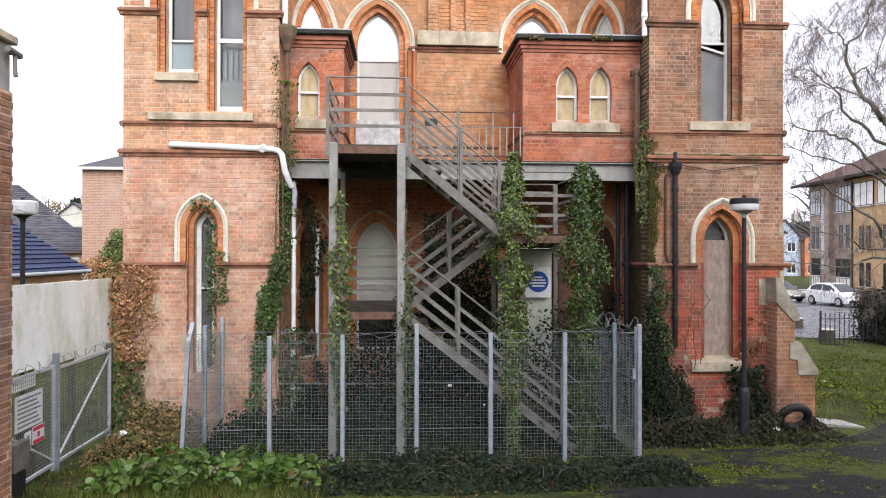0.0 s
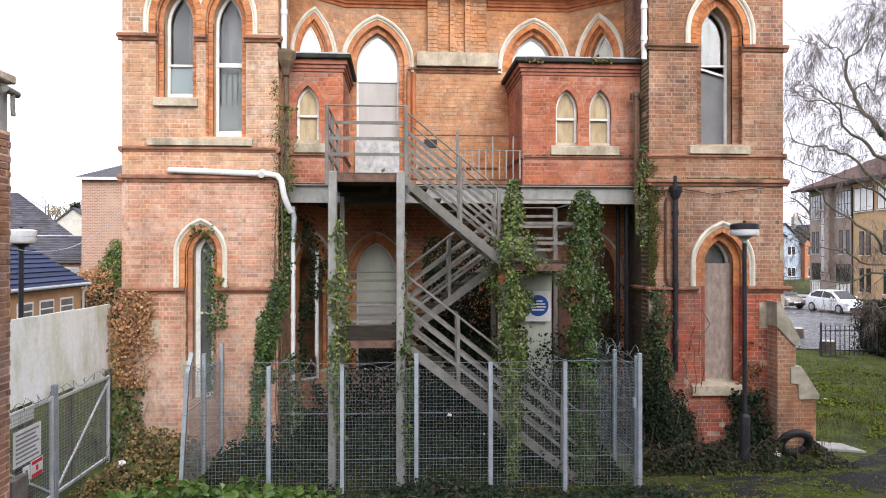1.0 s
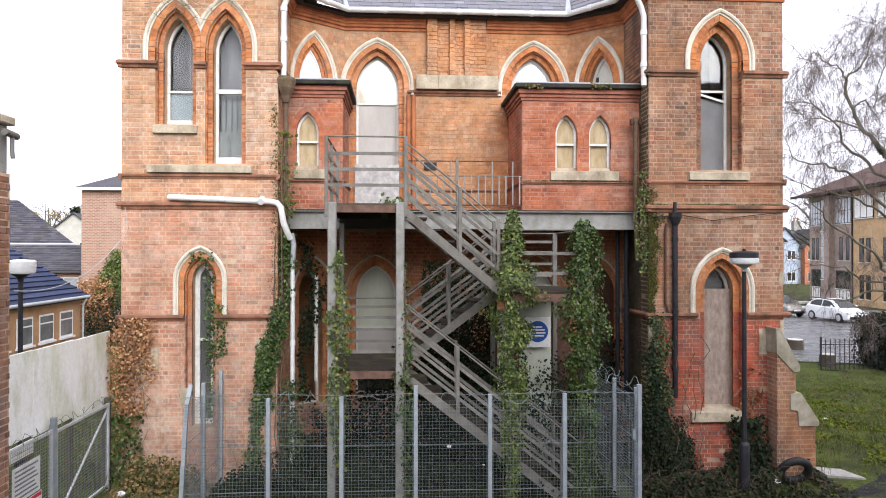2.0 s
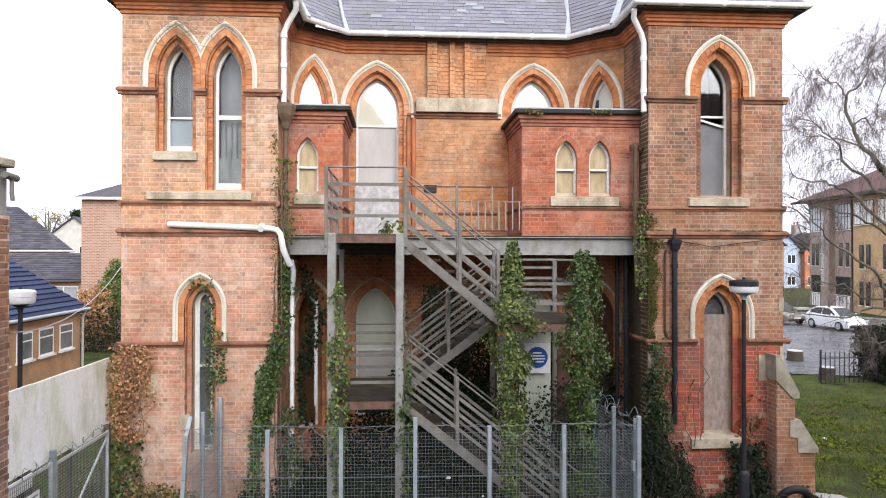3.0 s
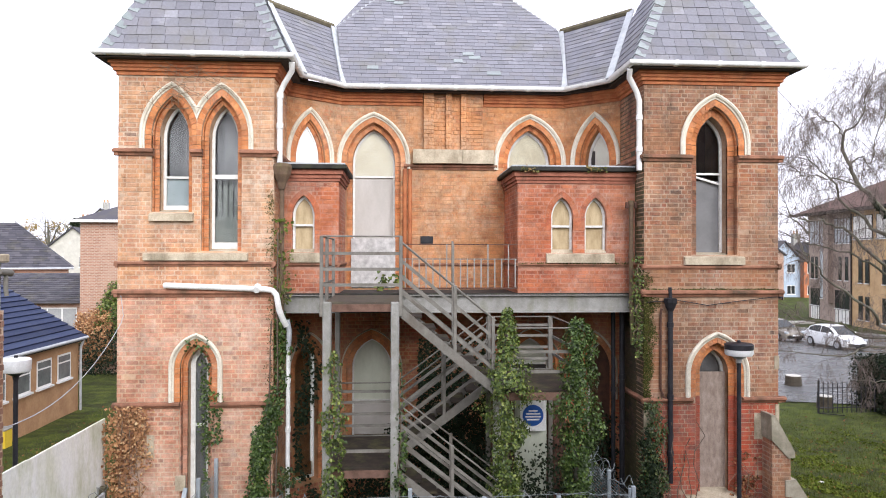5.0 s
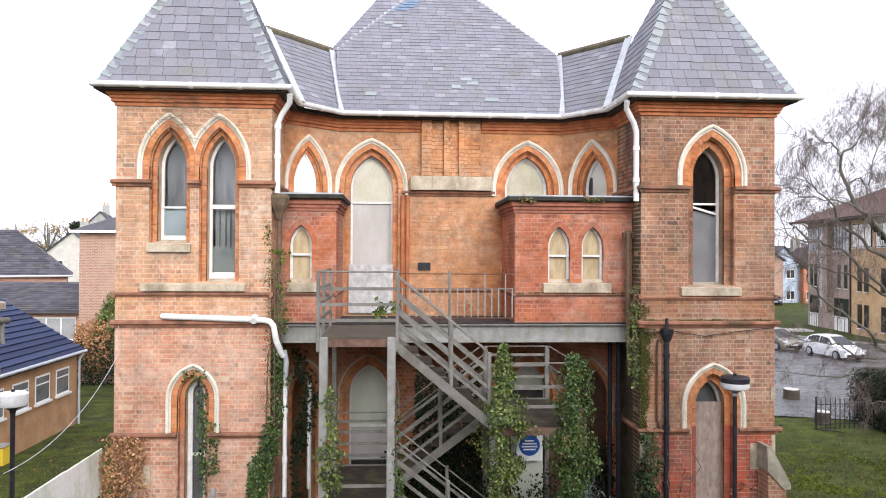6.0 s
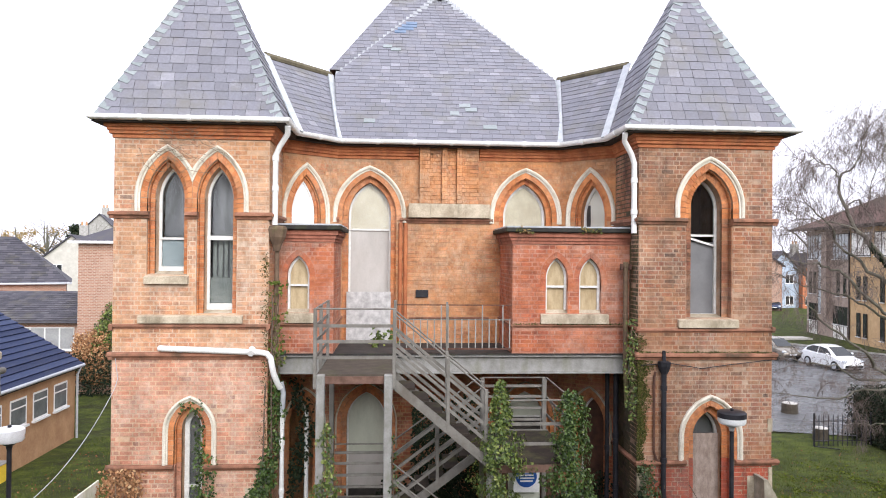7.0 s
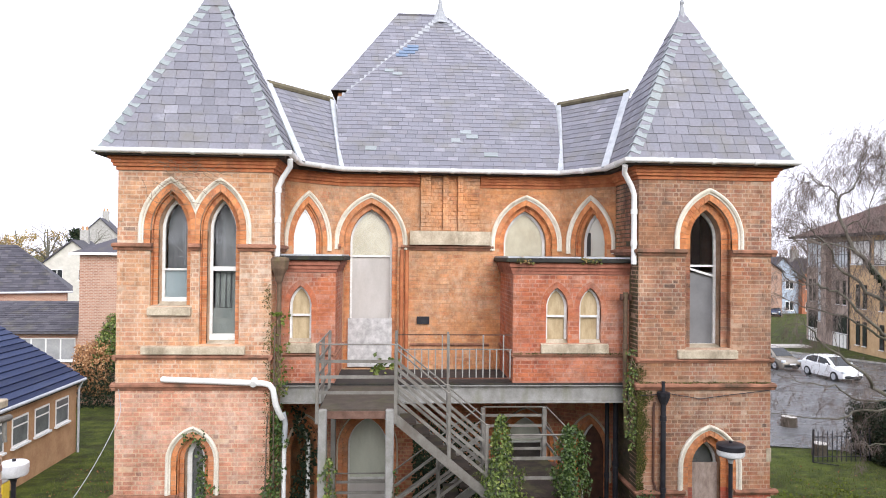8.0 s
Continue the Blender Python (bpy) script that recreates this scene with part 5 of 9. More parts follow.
raw_part("slating", bag, M["slate"], main_roof)["kind"] = "stuff"
b = Bag()
nf = Vector((1, 0, 0)).cross(s)
for p, sg in ((hipL, -1), (hipR, 1)):
    cnt = 26
    for i in range(cnt):
        c = p.lerp(apex, (i + 0.5) / cnt * 0.98)
        w = 0.09 if i % 3 else 0.15
        b.add([c + Vector((sg * 0.05, 0, 0)) + nf * 0.045 + s * k for k in (-0.09, 0.09)] + [c + Vector((-sg * w, 0, 0)) + nf * 0.035 + s * k for k in (0.09, -0.09)] +
              [c + Vector((sg * 0.05, 0, 0)) + s * k for k in (-0.09, 0.09)] + [c + Vector((-sg * w, 0, 0)) + s * k for k in (0.09, -0.09)],
              [(0, 1, 2, 3), (0, 3, 7, 4), (1, 5, 6, 2), (0, 4, 5, 1), (3, 2, 6, 7)])
for v_, u_, ln_, m_, lab in ((5.36, 0.0, 0.3, "blue_patch", "faded blue plastic patch"), (5.20, -0.02, 0.4, "blue_patch", "faded blue plastic patch"), (5.03, -0.03, 0.42, "blue_patch", "faded blue plastic patch"), (4.86, -0.01, 0.3, "blue_patch", "faded blue plastic patch"), (1.18, 2.75, 0.26, "hip_slate", "pale replaced slate"), (1.35, 2.62, 0.25, "hip_slate", "pale replaced slate"), (1.02, 2.4, 0.2, "hip_slate", "pale replaced slate"), (0.5, 3.1, 0.3, "hip_slate", "pale replaced slate"), (3.9, 1.05, 0.24, "hip_slate", "pale replaced slate"), (4.05, 0.85, 0.22, "hip_slate", "pale replaced slate"), (0.66, 0.5, 0.24, "hip_slate", "pale replaced slate")):
    x_ = (main_left(v_) + 0.14 + u_) if m_ == "blue_patch" else u_
    q_ = [o + Vector((x_ + a_, 0, 0)) + s * (v_ + c_) + nf * (0.03 - 0.016 * (c_ > 0)) for a_, c_ in ((0, 0), (ln_, 0), (ln_, 0.165), (0, 0.165))]
    part("patch", Bag().add(q_ + [p_ - nf * 0.02 for p_ in q_], [(0, 1, 2, 3), (7, 6, 5, 4), (0, 4, 5, 1), (1, 5, 6, 2), (2, 6, 7, 3), (3, 7, 4, 0)]), M[m_], main_roof, lab)
part("hip_flashing", b, M["old_lead"], main_roof, "stepped pale lead soakers")
cap = Bag().lathe(apex.x, apex.y, [(0.36, apex.z - 0.24), (0.25, apex.z - 0.13), (0.15, apex.z + 0.05), (0.085, apex.z + 0.22), (0.05, apex.z + 0.4), (0.03, apex.z + 0.62), (0.012, apex.z + 0.95)], 14)
part("finial", cap, M["old_lead"], main_roof, "grey lead spike")

# small roofs between towers and centre, with lead valleys
for sg in (-1, 1):
    mx = lambda x: x if sg < 0 else 2.54 - x
    A, B_, C, D = Vector((mx(-1.80), 0.95, RZ)), Vector((mx(-1.08), 1.82, RZ)), Vector((mx(-1.51), 3.98, 11.05)), Vector((mx(-2.76), 2.47, 11.05))
    b = Bag().add([p - Vector((0, 0, 0.03)) for p in (A, B_, C, D)] + [(mx(-2.6), 5.2, 9.3), (mx(-4.0), 4.0, 9.3)], [(0, 1, 2, 3), (3, 2, 4, 5)])
    fr_ = part("roof", b, M["old_slate"], building, "small slate roof with a mossy ridge")
    e = (B_ - A).normalized() if sg < 0 else (A - B_).normalized()
    base_o = A if sg < 0 else B_
    L = (B_ - A).length
    up_ = ((C + D) / 2 - (A + B_) / 2)
    s2 = (up_ - e * up_.dot(e)).normalized()
    tl, tr = (D, C) if sg < 0 else (C, D)
    h2 = (tl - base_o).dot(s2)
    ul, ur = (tl - base_o).dot(e), (tr - base_o).dot(e)
    bag = Bag()
    slates(bag, base_o, e, s2, lambda v: ul * v / h2, lambda v: L + (ur - L) * v / h2, int(h2 / 0.165), 0.165, 0.235, 140 + sg)
    raw_part("slating", bag, M["slate"], fr_)["kind"] = "stuff"
    b = Bag().tube([C + Vector((0, 0, 0.02)), D + Vector((0, 0, 0.02))], 0.08, 8)
    part("ridge", b, M["moss_wood"], fr_, "mossy ridge tiles")
    b = Bag()
    nn = e.cross(s2).normalized()
    for p, q in ((B_, C), (A, D)):
        b.beam(p + nn * 0.045, q + nn * 0.045, 0.16, 0.035, nn)
    part("valley_lead", b, M["lead"], fr_, "pale lead valley")

# body of the house behind, and its far roof
part("wall", Bag().box(-4.6, 7.0, 2.72, 9.6, G, 8.9), M["brick_centre"], building)
part("wall", Bag().box(-1.3, 3.9, 4.6, 9.6, 8.92, 10.9), M["brick_centre"], building)
b = Bag().add([(-1.95, 8.2, 12.3), (4.6, 8.2, 12.3), (4.6, 14, 12.3), (-1.95, 14, 12.3), (0.05, 10.5, 15.5), (1.6, 10.5, 15.5), (0.05, 12, 15.5), (1.6, 12, 15.5)],
              [(0, 1, 5, 4), (1, 2, 7, 5), (2, 3, 6, 7), (3, 0, 4, 6), (4, 5, 7, 6)])
far_roof = part("roof", b, M["old_slate"], building, "taller slate roof further back")
bag = Bag()
s3 = Vector((0, 2.3, 3.2)).normalized()
slates(bag, (-1.95, 8.2, 12.3), (1, 0, 0), s3, lambda v: 2.0 * v / 3.94, lambda v: 6.55 - 3.0 * v / 3.94, 21, 0.18, 0.24, 150)
raw_part("slating", bag, M["slate"], far_roof)["kind"] = "stuff"
b = Bag().box(-1.75, 4.4, 8.4, 13.8, 8.8, 12.28)
part("wall", b, M["brick_centre"], building)

# ---- pipes on the walls ----
def pipe(pts, r, material, label, collars=()):
    ob = part("downpipe", Bag().tube(pts, r, 10), M[material], building, label, True)
    for c in collars:
        part("collar", Bag().lathe(c[0], c[1], [(r * 1.05, c[2] - 0.05), (r * 1.22, c[2] - 0.045), (r * 1.22, c[2] + 0.045), (r * 1.05, c[2] + 0.05)], 12), M[material], ob)
    return ob


pipe([(-1.83, -0.2, 9.05), (-1.84, -0.12, 8.92), (-2.0, 0.02, 8.72), (-2.08, 0.05, 8.55), (-2.08, 0.05, 7.28)], 0.052, "white_upvc", "white plastic downpipe", [(-2.08, 0.05, 8.5), (-2.08, 0.05, 7.95)])
part("hopper", Bag().lathe(-2.05, 0.1, [(0.06, 6.8), (0.09, 6.92), (0.16, 7.06), (0.185, 7.2), (0.17, 7.25), (0.12, 7.27)], 8), M["mossy_iron"], building, "old iron rainwater head green with moss")
pipe([(-2.05, 0.12, 6.9), (-2.05, 0.12, 4.3), (-1.98, 0.15, 4.1), (-1.98, 0.15, 3.0)], 0.045, "mossy_iron", "old mossy iron downpipe", [(-2.05, 0.12, 6.2), (-2.05, 0.12, 5.3)])
pipe([(-4.08, -0.06, 5.04), (-4.0, -0.1, 5.04), (-2.5, -0.1, 4.98), (-2.28, -0.1, 4.97), (-2.17, -0.1, 4.945), (-2.105, -0.1, 4.87), (-2.08, -0.09, 4.73), (-2.06, -0.07, 4.6), (-2.0, -0.02, 4.42), (-1.95, 0.04, 4.3)], 0.055, "white_upvc", "white plastic waste pipe along the wall", [])
part("junction", Bag().tube([(-2.45, -0.16, 4.96), (-2.45, -0.02, 5.02)], 0.062, 12), M["white_upvc"], building, "white pipe junction")
pipe([(-1.92, 0.1, 3.85), (-1.92, 0.1, 0.0)], 0.042, "white_upvc", "white plastic downpipe", [(-1.92, 0.1, 3.3), (-1.92, 0.1, 2.4)])
pipe([(-1.94, 0.06, 4.4), (-1.9, 0.08, 4.2), (-1.92, 0.1, 3.85)], 0.05, "lead", "grey plastic bend")
pipe([(-1.62, 1.2, 3.6), (-1.62, 1.2, 1.5)], 0.04, "white_upvc", "white plastic downpipe")
pipe([(4.36, -0.2, 9.05), (4.38, -0.1, 8.92), (4.56, 0.02, 8.68), (4.62, 0.04, 8.52), (4.62, 0.04, 7.2)], 0.052, "white_upvc", "white plastic downpipe", [(4.62, 0.04, 8.2), (4.62, 0.04, 7.6)])
pipe([(4.55, 0.3, 6.6), (4.55, 0.3, 5.0), (4.58, 0.3, 3.9)], 0.045, "mossy_iron", "rusty iron downpipe", [(4.55, 0.3, 6.6), (4.55, 0.3, 5.6)])
part("pipe_bracket", Bag().soft_box(4.45, 4.65, 0.28, 0.34, 6.52, 6.57, 0.01).soft_box(4.44, 4.49, 0.25, 0.33, 6.5, 6.62, 0.01).soft_box(4.61, 4.66, 0.25, 0.33, 6.5, 6.62, 0.01), M["rust"], building, "rusted iron pipe bracket")
pipe([(4.52, 0.75, 4.5), (4.52, 0.75, 1.0)], 0.055, "black_iron", "black iron downpipe", [(4.52, 0.75, 3.2), (4.52, 0.75, 2.2)])
pipe([(4.42, 1.0, 4.5), (4.42, 1.0, 1.0)], 0.045, "black_iron", "black iron downpipe", [(4.42, 1.0, 2.9)])
pipe([(5.17, -0.08, 4.62), (5.17, -0.08, 1.35)], 0.05, "black_iron", "black iron downpipe", [(5.17, -0.08, 4.3), (5.17, -0.08, 2.95), (5.17, -0.08, 1.9)])
part("hopper", Bag().lathe(5.17, -0.09, [(0.055, 4.56), (0.09, 4.62), (0.125, 4.72), (0.13, 4.79), (0.1, 4.8)], 8), M["black_iron"], building, "black iron rainwater head")
part("vent_stub", Bag().tube([(5.17, -0.09, 4.78), (5.16, -0.09, 5.0)], 0.035, 8), M["black_iron"], building)
part("waste_pipe", Bag().tube([(5.02, -0.04, 4.6), (5.0, -0.04, 4.5), (5.0, -0.04, 3.1), (5.05, -0.05, 2.95), (5.14, -0.06, 2.9)], 0.022, 6), M["rust"], building, "thin rusty pipe")
part("cable", Bag().tube([(4.75, -0.03, 4.72), (5.3, -0.06, 4.76), (5.9, -0.05, 4.66), (6.5, -0.06, 4.74), (7.25, -0.05, 4.82)], 0.008, 5), M["black_iron"], building, "thin loose cable")

# ---- balcony ----
balcony = thing("balcony", "steel balcony with a grey fascia beam and thin rusty railings", "balcony")
# slab and joists carry the balcony's underside shade in their colour
part("slab", Bag().box(-2.17, 4.69, 0.52, 2.21, 4.70, 4.85), M["slab"], balcony, "concrete slab with underside shade put into its colour")
web = [(0.0, 4.50), (0.09, 4.50), (0.09, 4.515), (0.012, 4.515), (0.012, 4.825), (0.09, 4.825), (0.09, 4.84), (0.0, 4.84)]
# the middle length is near-black: the platform's shade is put into its colour
for x0, x1, tone, lab in ((-2.17, -1.1, "steel_pale", "weathered grey steel channel"), (-1.098, 0.118, "slab", "steel channel with the platform's shade put into its near-black colour"), (0.12, 4.69, "steel_pale", "weathered grey steel channel")):
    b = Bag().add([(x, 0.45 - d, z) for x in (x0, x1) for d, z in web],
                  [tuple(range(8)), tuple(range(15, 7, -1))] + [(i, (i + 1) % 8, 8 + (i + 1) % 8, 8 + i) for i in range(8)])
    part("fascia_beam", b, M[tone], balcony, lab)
part("edge_strip", Bag().box(-2.17, 4.69, 0.40, 0.54, 4.842, 4.868), M["bitumen"], balcony)
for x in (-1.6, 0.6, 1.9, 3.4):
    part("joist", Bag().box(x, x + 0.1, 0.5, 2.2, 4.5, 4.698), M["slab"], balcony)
rail_y = 0.46
part("top_rail", Bag().beam((0.16, rail_y, 5.80), (2.37, rail_y, 5.80), 0.02, 0.02), M["rust"], balcony)
part("mid_rail", Bag().beam((0.16, rail_y, 5.52), (2.37, rail_y, 5.52), 0.012, 0.02), M["steel"], balcony)
part("bottom_rail", Bag().beam((0.16, rail_y, 4.96), (2.37, rail_y, 4.96), 0.03, 0.03), M["rust"], balcony)
for i in range(17):
    x = 0.22 + i * 0.132
    part("baluster", Bag().beam((x, rail_y, 4.96), (x, rail_y, 5.8 if i in (6, 7, 12, 15) else 5.53), 0.022, 0.022), M["steel_pale"], balcony)
part("standard", Bag().beam((1.12, rail_y - 0.03, 4.86), (1.12, rail_y - 0.03, 5.86), 0.05, 0.04), M["steel"], balcony)

# ---- fire escape ----
escape = thing("fire_escape", "grey steel fire escape stair zigzagging down to the ground", "staircase")
YF0, YF1, YB0, YB1 = -1.70, -0.95, -0.60, 0.28


def stair_post(x, y, z0, z1, w=0.06, material="steel"):
    part("post", Bag().soft_box(x - w / 2, x + w / 2, y - w / 2, y + w / 2, z0, z1, w * 0.12), M[material], escape)


def rail_run(p, q, heights, rod=True, thick=0.05, top=1.02):
    p, q = Vector(p), Vector(q)
    for h in heights:
        part("rail", Bag().beam(p + Vector((0, 0, h)), q + Vector((0, 0, h)), 0.018, thick), M["steel"], escape)
    if rod:
        part("handrail", Bag().tube([p + Vector((0, 0, top)), q + Vector((0, 0, top))], 0.014, 7), M["steel"], escape)


def flight(x0, z0, x1, z1, y0, y1, mid_posts=(0.55,), n=None):
    for y in (y0, y1):
        part("stringer", Bag().beam((x0, y, z0 - 0.10), (x1, y, z1 - 0.10), 0.05, 0.14), M["steel"], escape)
        rail_run((x0, y, z0), (x1, y, z1), (0.22, 0.46, 0.72))
        for t in mid_posts:
            x, z = x0 + (x1 - x0) * t, z0 + (z1 - z0) * t
            stair_post(x + (0.03 if y == y1 else 0), y, z - 0.18, z + 1.04, 0.055)
    n = n or max(3, round(abs(z0 - z1) / 0.19))
    for i in range(1, n):
        x, z = x0 + (x1 - x0) * i / n, z0 + (z1 - z0) * i / n
        part("tread", Bag().box(x - 0.13, x + 0.13, y0 + 0.03, y1 - 0.03, z - 0.035, z), M["deck"], escape)


def landing(x0, x1, y0, y1, z, name="landing", front="rust_beam", rear="steel", top="deck"):
    part(name, Bag().box(x0, x1, y0, y1, z - 0.03, z), M[top], escape, "dark rusted deck")
    for (a, b_), tone in ((((x0, y0), (x1, y0)), front), (((x0, y1), (x1, y1)), rear), (((x0, y0), (x0, y1)), "deck"), (((x1, y0), (x1, y1)), "deck")):
        part("edge_beam", Bag().beam((*a, z - 0.09), (*b_, z - 0.09), 0.06, 0.118), M["deck" if tone == "steel" else tone], escape)
        if tone == "steel":
            for dz in (-0.005, -0.25):
                part("flange", Bag().beam((*a, z + dz), (*b_, z + dz), 0.07, 0.035), M["steel"], escape)


landing(-1.09, 0.10, -1.66, 0.38, 4.84, "platform", "rust_beam", "deck", "tread")
for x in (-1.03, 0.04):
    stair_post(x, -1.72, -0.15, 4.85, 0.135, "steel_pale")
    stair_post(x, 0.2, -0.15, 4.6, 0.09)
for x, y in ((-1.12, -1.74), (-1.12, -0.9), (-1.12, 0.25), (0.13, -1.74), (0.13, 0.25)):
    stair_post(x, y, 4.62, 5.9, 0.055)
rail_run((-1.12, -1.74, 4.84), (0.13, -1.74, 4.84), (0.28, 0.53, 0.78), top=1.05)
rail_run((-1.12, -1.74, 4.84), (-1.12, 0.25, 4.84), (0.28, 0.53, 0.78), top=1.05)
flight(0.12, 4.80, 1.66, 3.52, YF0, YF1, (0.57, 0.97))
landing(1.66, 3.06, -1.72, 0.36, 3.42)
for x, y in ((1.80, -1.62), (3.0, -1.62), (1.8, 0.36), (3.0, 0.40)):
    stair_post(x, y, -0.15, 4.42, 0.085)
rail_run((1.80, 0.40, 3.42), (3.0, 0.40, 3.42), (0.2, 0.42, 0.64, 0.84), top=1.0)
rail_run((1.80, -1.70, 3.42), (3.0, -1.70, 3.42), (0.3, 0.62), top=1.0)
rail_run((3.04, -1.68, 3.42), (3.04, 0.4, 3.42), (0.3, 0.62), top=1.0)
flight(1.68, 3.40, 0.12, 2.24, YB0, YB1, (0.5,))
landing(-1.09, 0.12, -1.66, 0.34, 2.2)
rail_run((-0.98, -1.68, 2.2), (-0.02, -1.68, 2.2), (0.28,), False)
rail_run((-0.98, 0.3, 2.2), (-0.02, 0.3, 2.2), (0.2, 0.42, 0.64, 0.84), top=1.0)
rail_run((-1.06, -1.6, 2.2), (-1.06, 0.3, 2.2), (0.3, 0.55, 0.8), top=1.0)
flight(0.12, 2.18, 2.92, -0.02, YF0, YF1, (0.3, 0.9))

# ---- porch door under the landing, with its sign ----
door_p = thing("porch_door", "pale boarded door in a dark timber frame under the stair landing", "door")
part("leaf", Bag().box(2.32, 2.93, 0.40, 0.44, 0.0, 3.18), M["green_board"], door_p)
part("leaf", Bag().box(1.90, 2.12, 0.40, 0.44, 0.0, 2.95), M["white_paint"], door_p)
part("lintel", Bag().soft_box(1.86, 3.25, 0.37, 0.47, 3.2, 3.34, 0.01), M["rust"], door_p, "rotten brown timber lintel")
for x0, x1 in ((1.80, 1.89), (2.14, 2.3), (2.95, 3.06)):
    part("jamb", Bag().box(x0, x1, 0.38, 0.47, -0.1, 3.198), M["rust"], door_p)
part("side_panel", Bag().box(3.07, 3.3, 0.40, 0.46, -0.1, 3.198), M["rust"], door_p)
sign = thing("safety_sign", "white board with a round blue notice hung beside the door", "sign")
part("board", Bag().soft_box(2.40, 2.89, 0.275, 0.295, 2.26, 2.83, 0.004), M["white_upvc"], sign)
disc = Bag().lathe(0, 0, [(0.20, 0), (0.20, 0.006)], 32)
disc.v = [(2.645 + x, 0.272 - z, 2.56 + y) for x, y, z in disc.v]
part("disc", disc, M["sign_blue"], sign, "blue disc")
for k, (w, z) in enumerate(((0.17, 2.645), (0.27, 2.59), (0.3, 2.535), (0.24, 2.48))):
    part("text_bar", Bag().box(2.645 - w / 2, 2.645 + w / 2, 0.262, 0.265, z - 0.014, z + 0.014), M["white_upvc"], sign)

# ---- mesh fence ----
fence = thing("mesh_fence", "galvanised mesh security fence topped with barbed wire", "fence")
FP = [(-3.15, -0.12), (-3.2, -1.05), (-3.22, -2.1), (-1.96, -2.05), (-0.85, -2.1), (0.28, -2.12), (1.42, -2.14), (2.58, -2.14), (3.76, -2.14), (3.72, -1.0), (3.66, 0.0)]
tops = [1.95, 1.9, 1.98, 1.84, 1.86, 2.02, 1.88, 1.88, 2.0, 1.9, 1.9]
for i, ((x, y), top) in enumerate(zip(FP, tops)):
    if i == 2:
        part("post", Bag().beam((-3.26, -2.12, -0.2), (-3.17, -2.06, 1.75), 0.06, 0.06, (0, 1, 0)), M["galv_post"], fence, "leaning galvanised post")
        part("post", Bag().beam((-3.17, -2.06, 1.75), (-3.12, -1.99, 2.05), 0.06, 0.06, (0, 1, 0)), M["galv_post"], fence)
        continue
    part("post", Bag().soft_box(x - 0.032, x + 0.032, y - 0.032, y + 0.032, -0.25, top, 0.006), M["galv_post"], fence)
part("post", Bag().soft_box(3.70, 3.75, -2.12, -2.06, -0.25, 1.95, 0.006), M["galv_post"], fence, "gate post")
part("latch", Bag().box(3.66, 3.70, -2.16, -2.08, 1.15, 1.3), M["galv_post"], fence)
rnd = random.Random(4)
for i, (p, q) in enumerate(zip(FP, FP[1:])):
    b = Bag()
    P, Q = Vector((*p, 0)), Vector((*q, 0))
    L = (Q - P).length
    nv = max(2, round(L / 0.052))
    bow = rnd.uniform(0.01, 0.03)
    nrm = Vector((-(Q - P).y, (Q - P).x, 0)).normalized()
    at = lambda t, z: P.lerp(Q, t) + nrm * (bow * math.sin(t * math.pi) * math.sin(z * 1.9)) + Vector((0, 0, z))
    zb, zt = -0.05, 1.78 if i not in (0, 1) else 1.7
    for k in range(1, nv):
        t = k / nv
        zs = [zb, zb + (zt - zb) * 0.33, zb + (zt - zb) * 0.66, zt]
        for za, zc in zip(zs, zs[1:]):
            b.beam(at(t, za), at(t, zc), 0.0036, 0.0036, (0, 1, 0.01))
    nh = round((zt - zb) / 0.052)
    for k in range(nh + 1):
        z = zb + (zt - zb) * k / nh
        for t0, t1 in ((0, 0.25), (0.25, 0.5), (0.5, 0.75), (0.75, 1)):
            b.beam(at(t0, z), at(t1, z), 0.0036, 0.0036)
    ob = raw_part("mesh_panel", b, M["galv"], fence)
    ob["kind"] = "stuff"
    for z in (1.12, 0.42):
        part("line_wire", Bag().beam(at(0, z) - Vector((0, 0.01, 0)), at(1, z) - Vector((0, 0.01, 0)), 0.008, 0.008), M["galv"], fence)
# barbed wire along the top
pts, t = [], 0.0
rnd = random.Random(9)
for i, (p, q) in enumerate(zip(FP[2:], FP[3:])):
    for k in range(34):
        f = k / 34
        a = t + k * 0.62
        amp = 0.07 + 0.04 * math.sin(i * 2.1)
        pts.append((p[0] + (q[0] - p[0]) * f + amp * math.cos(a) * 0.5, p[1] + (q[1] - p[1]) * f + 0.06 * math.sin(a), 1.84 + amp * math.sin(a * 0.8) + (0.06 if i > 4 else 0)))
    t += 34 * 0.62
part("barbed_wire", Bag().tube(pts, 0.0045, 4), M["galv"], fence)
part("barbed_strand", Bag().tube([(x, y, 1.88 + (0.02 if k % 2 else -0.01)) for k, (x, y) in enumerate(FP[2:9])], 0.004, 4), M["galv"], fence)
b = Bag()
pts = []
for k in range(60):
    a = k * 0.7
    pts.append((3.6 + 0.2 * math.cos(a * 0.31) , -2.0 + k * 0.033 + 0.05 * math.sin(a), 1.98 + 0.12 * math.sin(a * 1.1) * math.cos(k * 0.2)))
part("barbed_coil", Bag().tube(pts, 0.006, 4), M["galv"], fence, "tangled barbed wire")

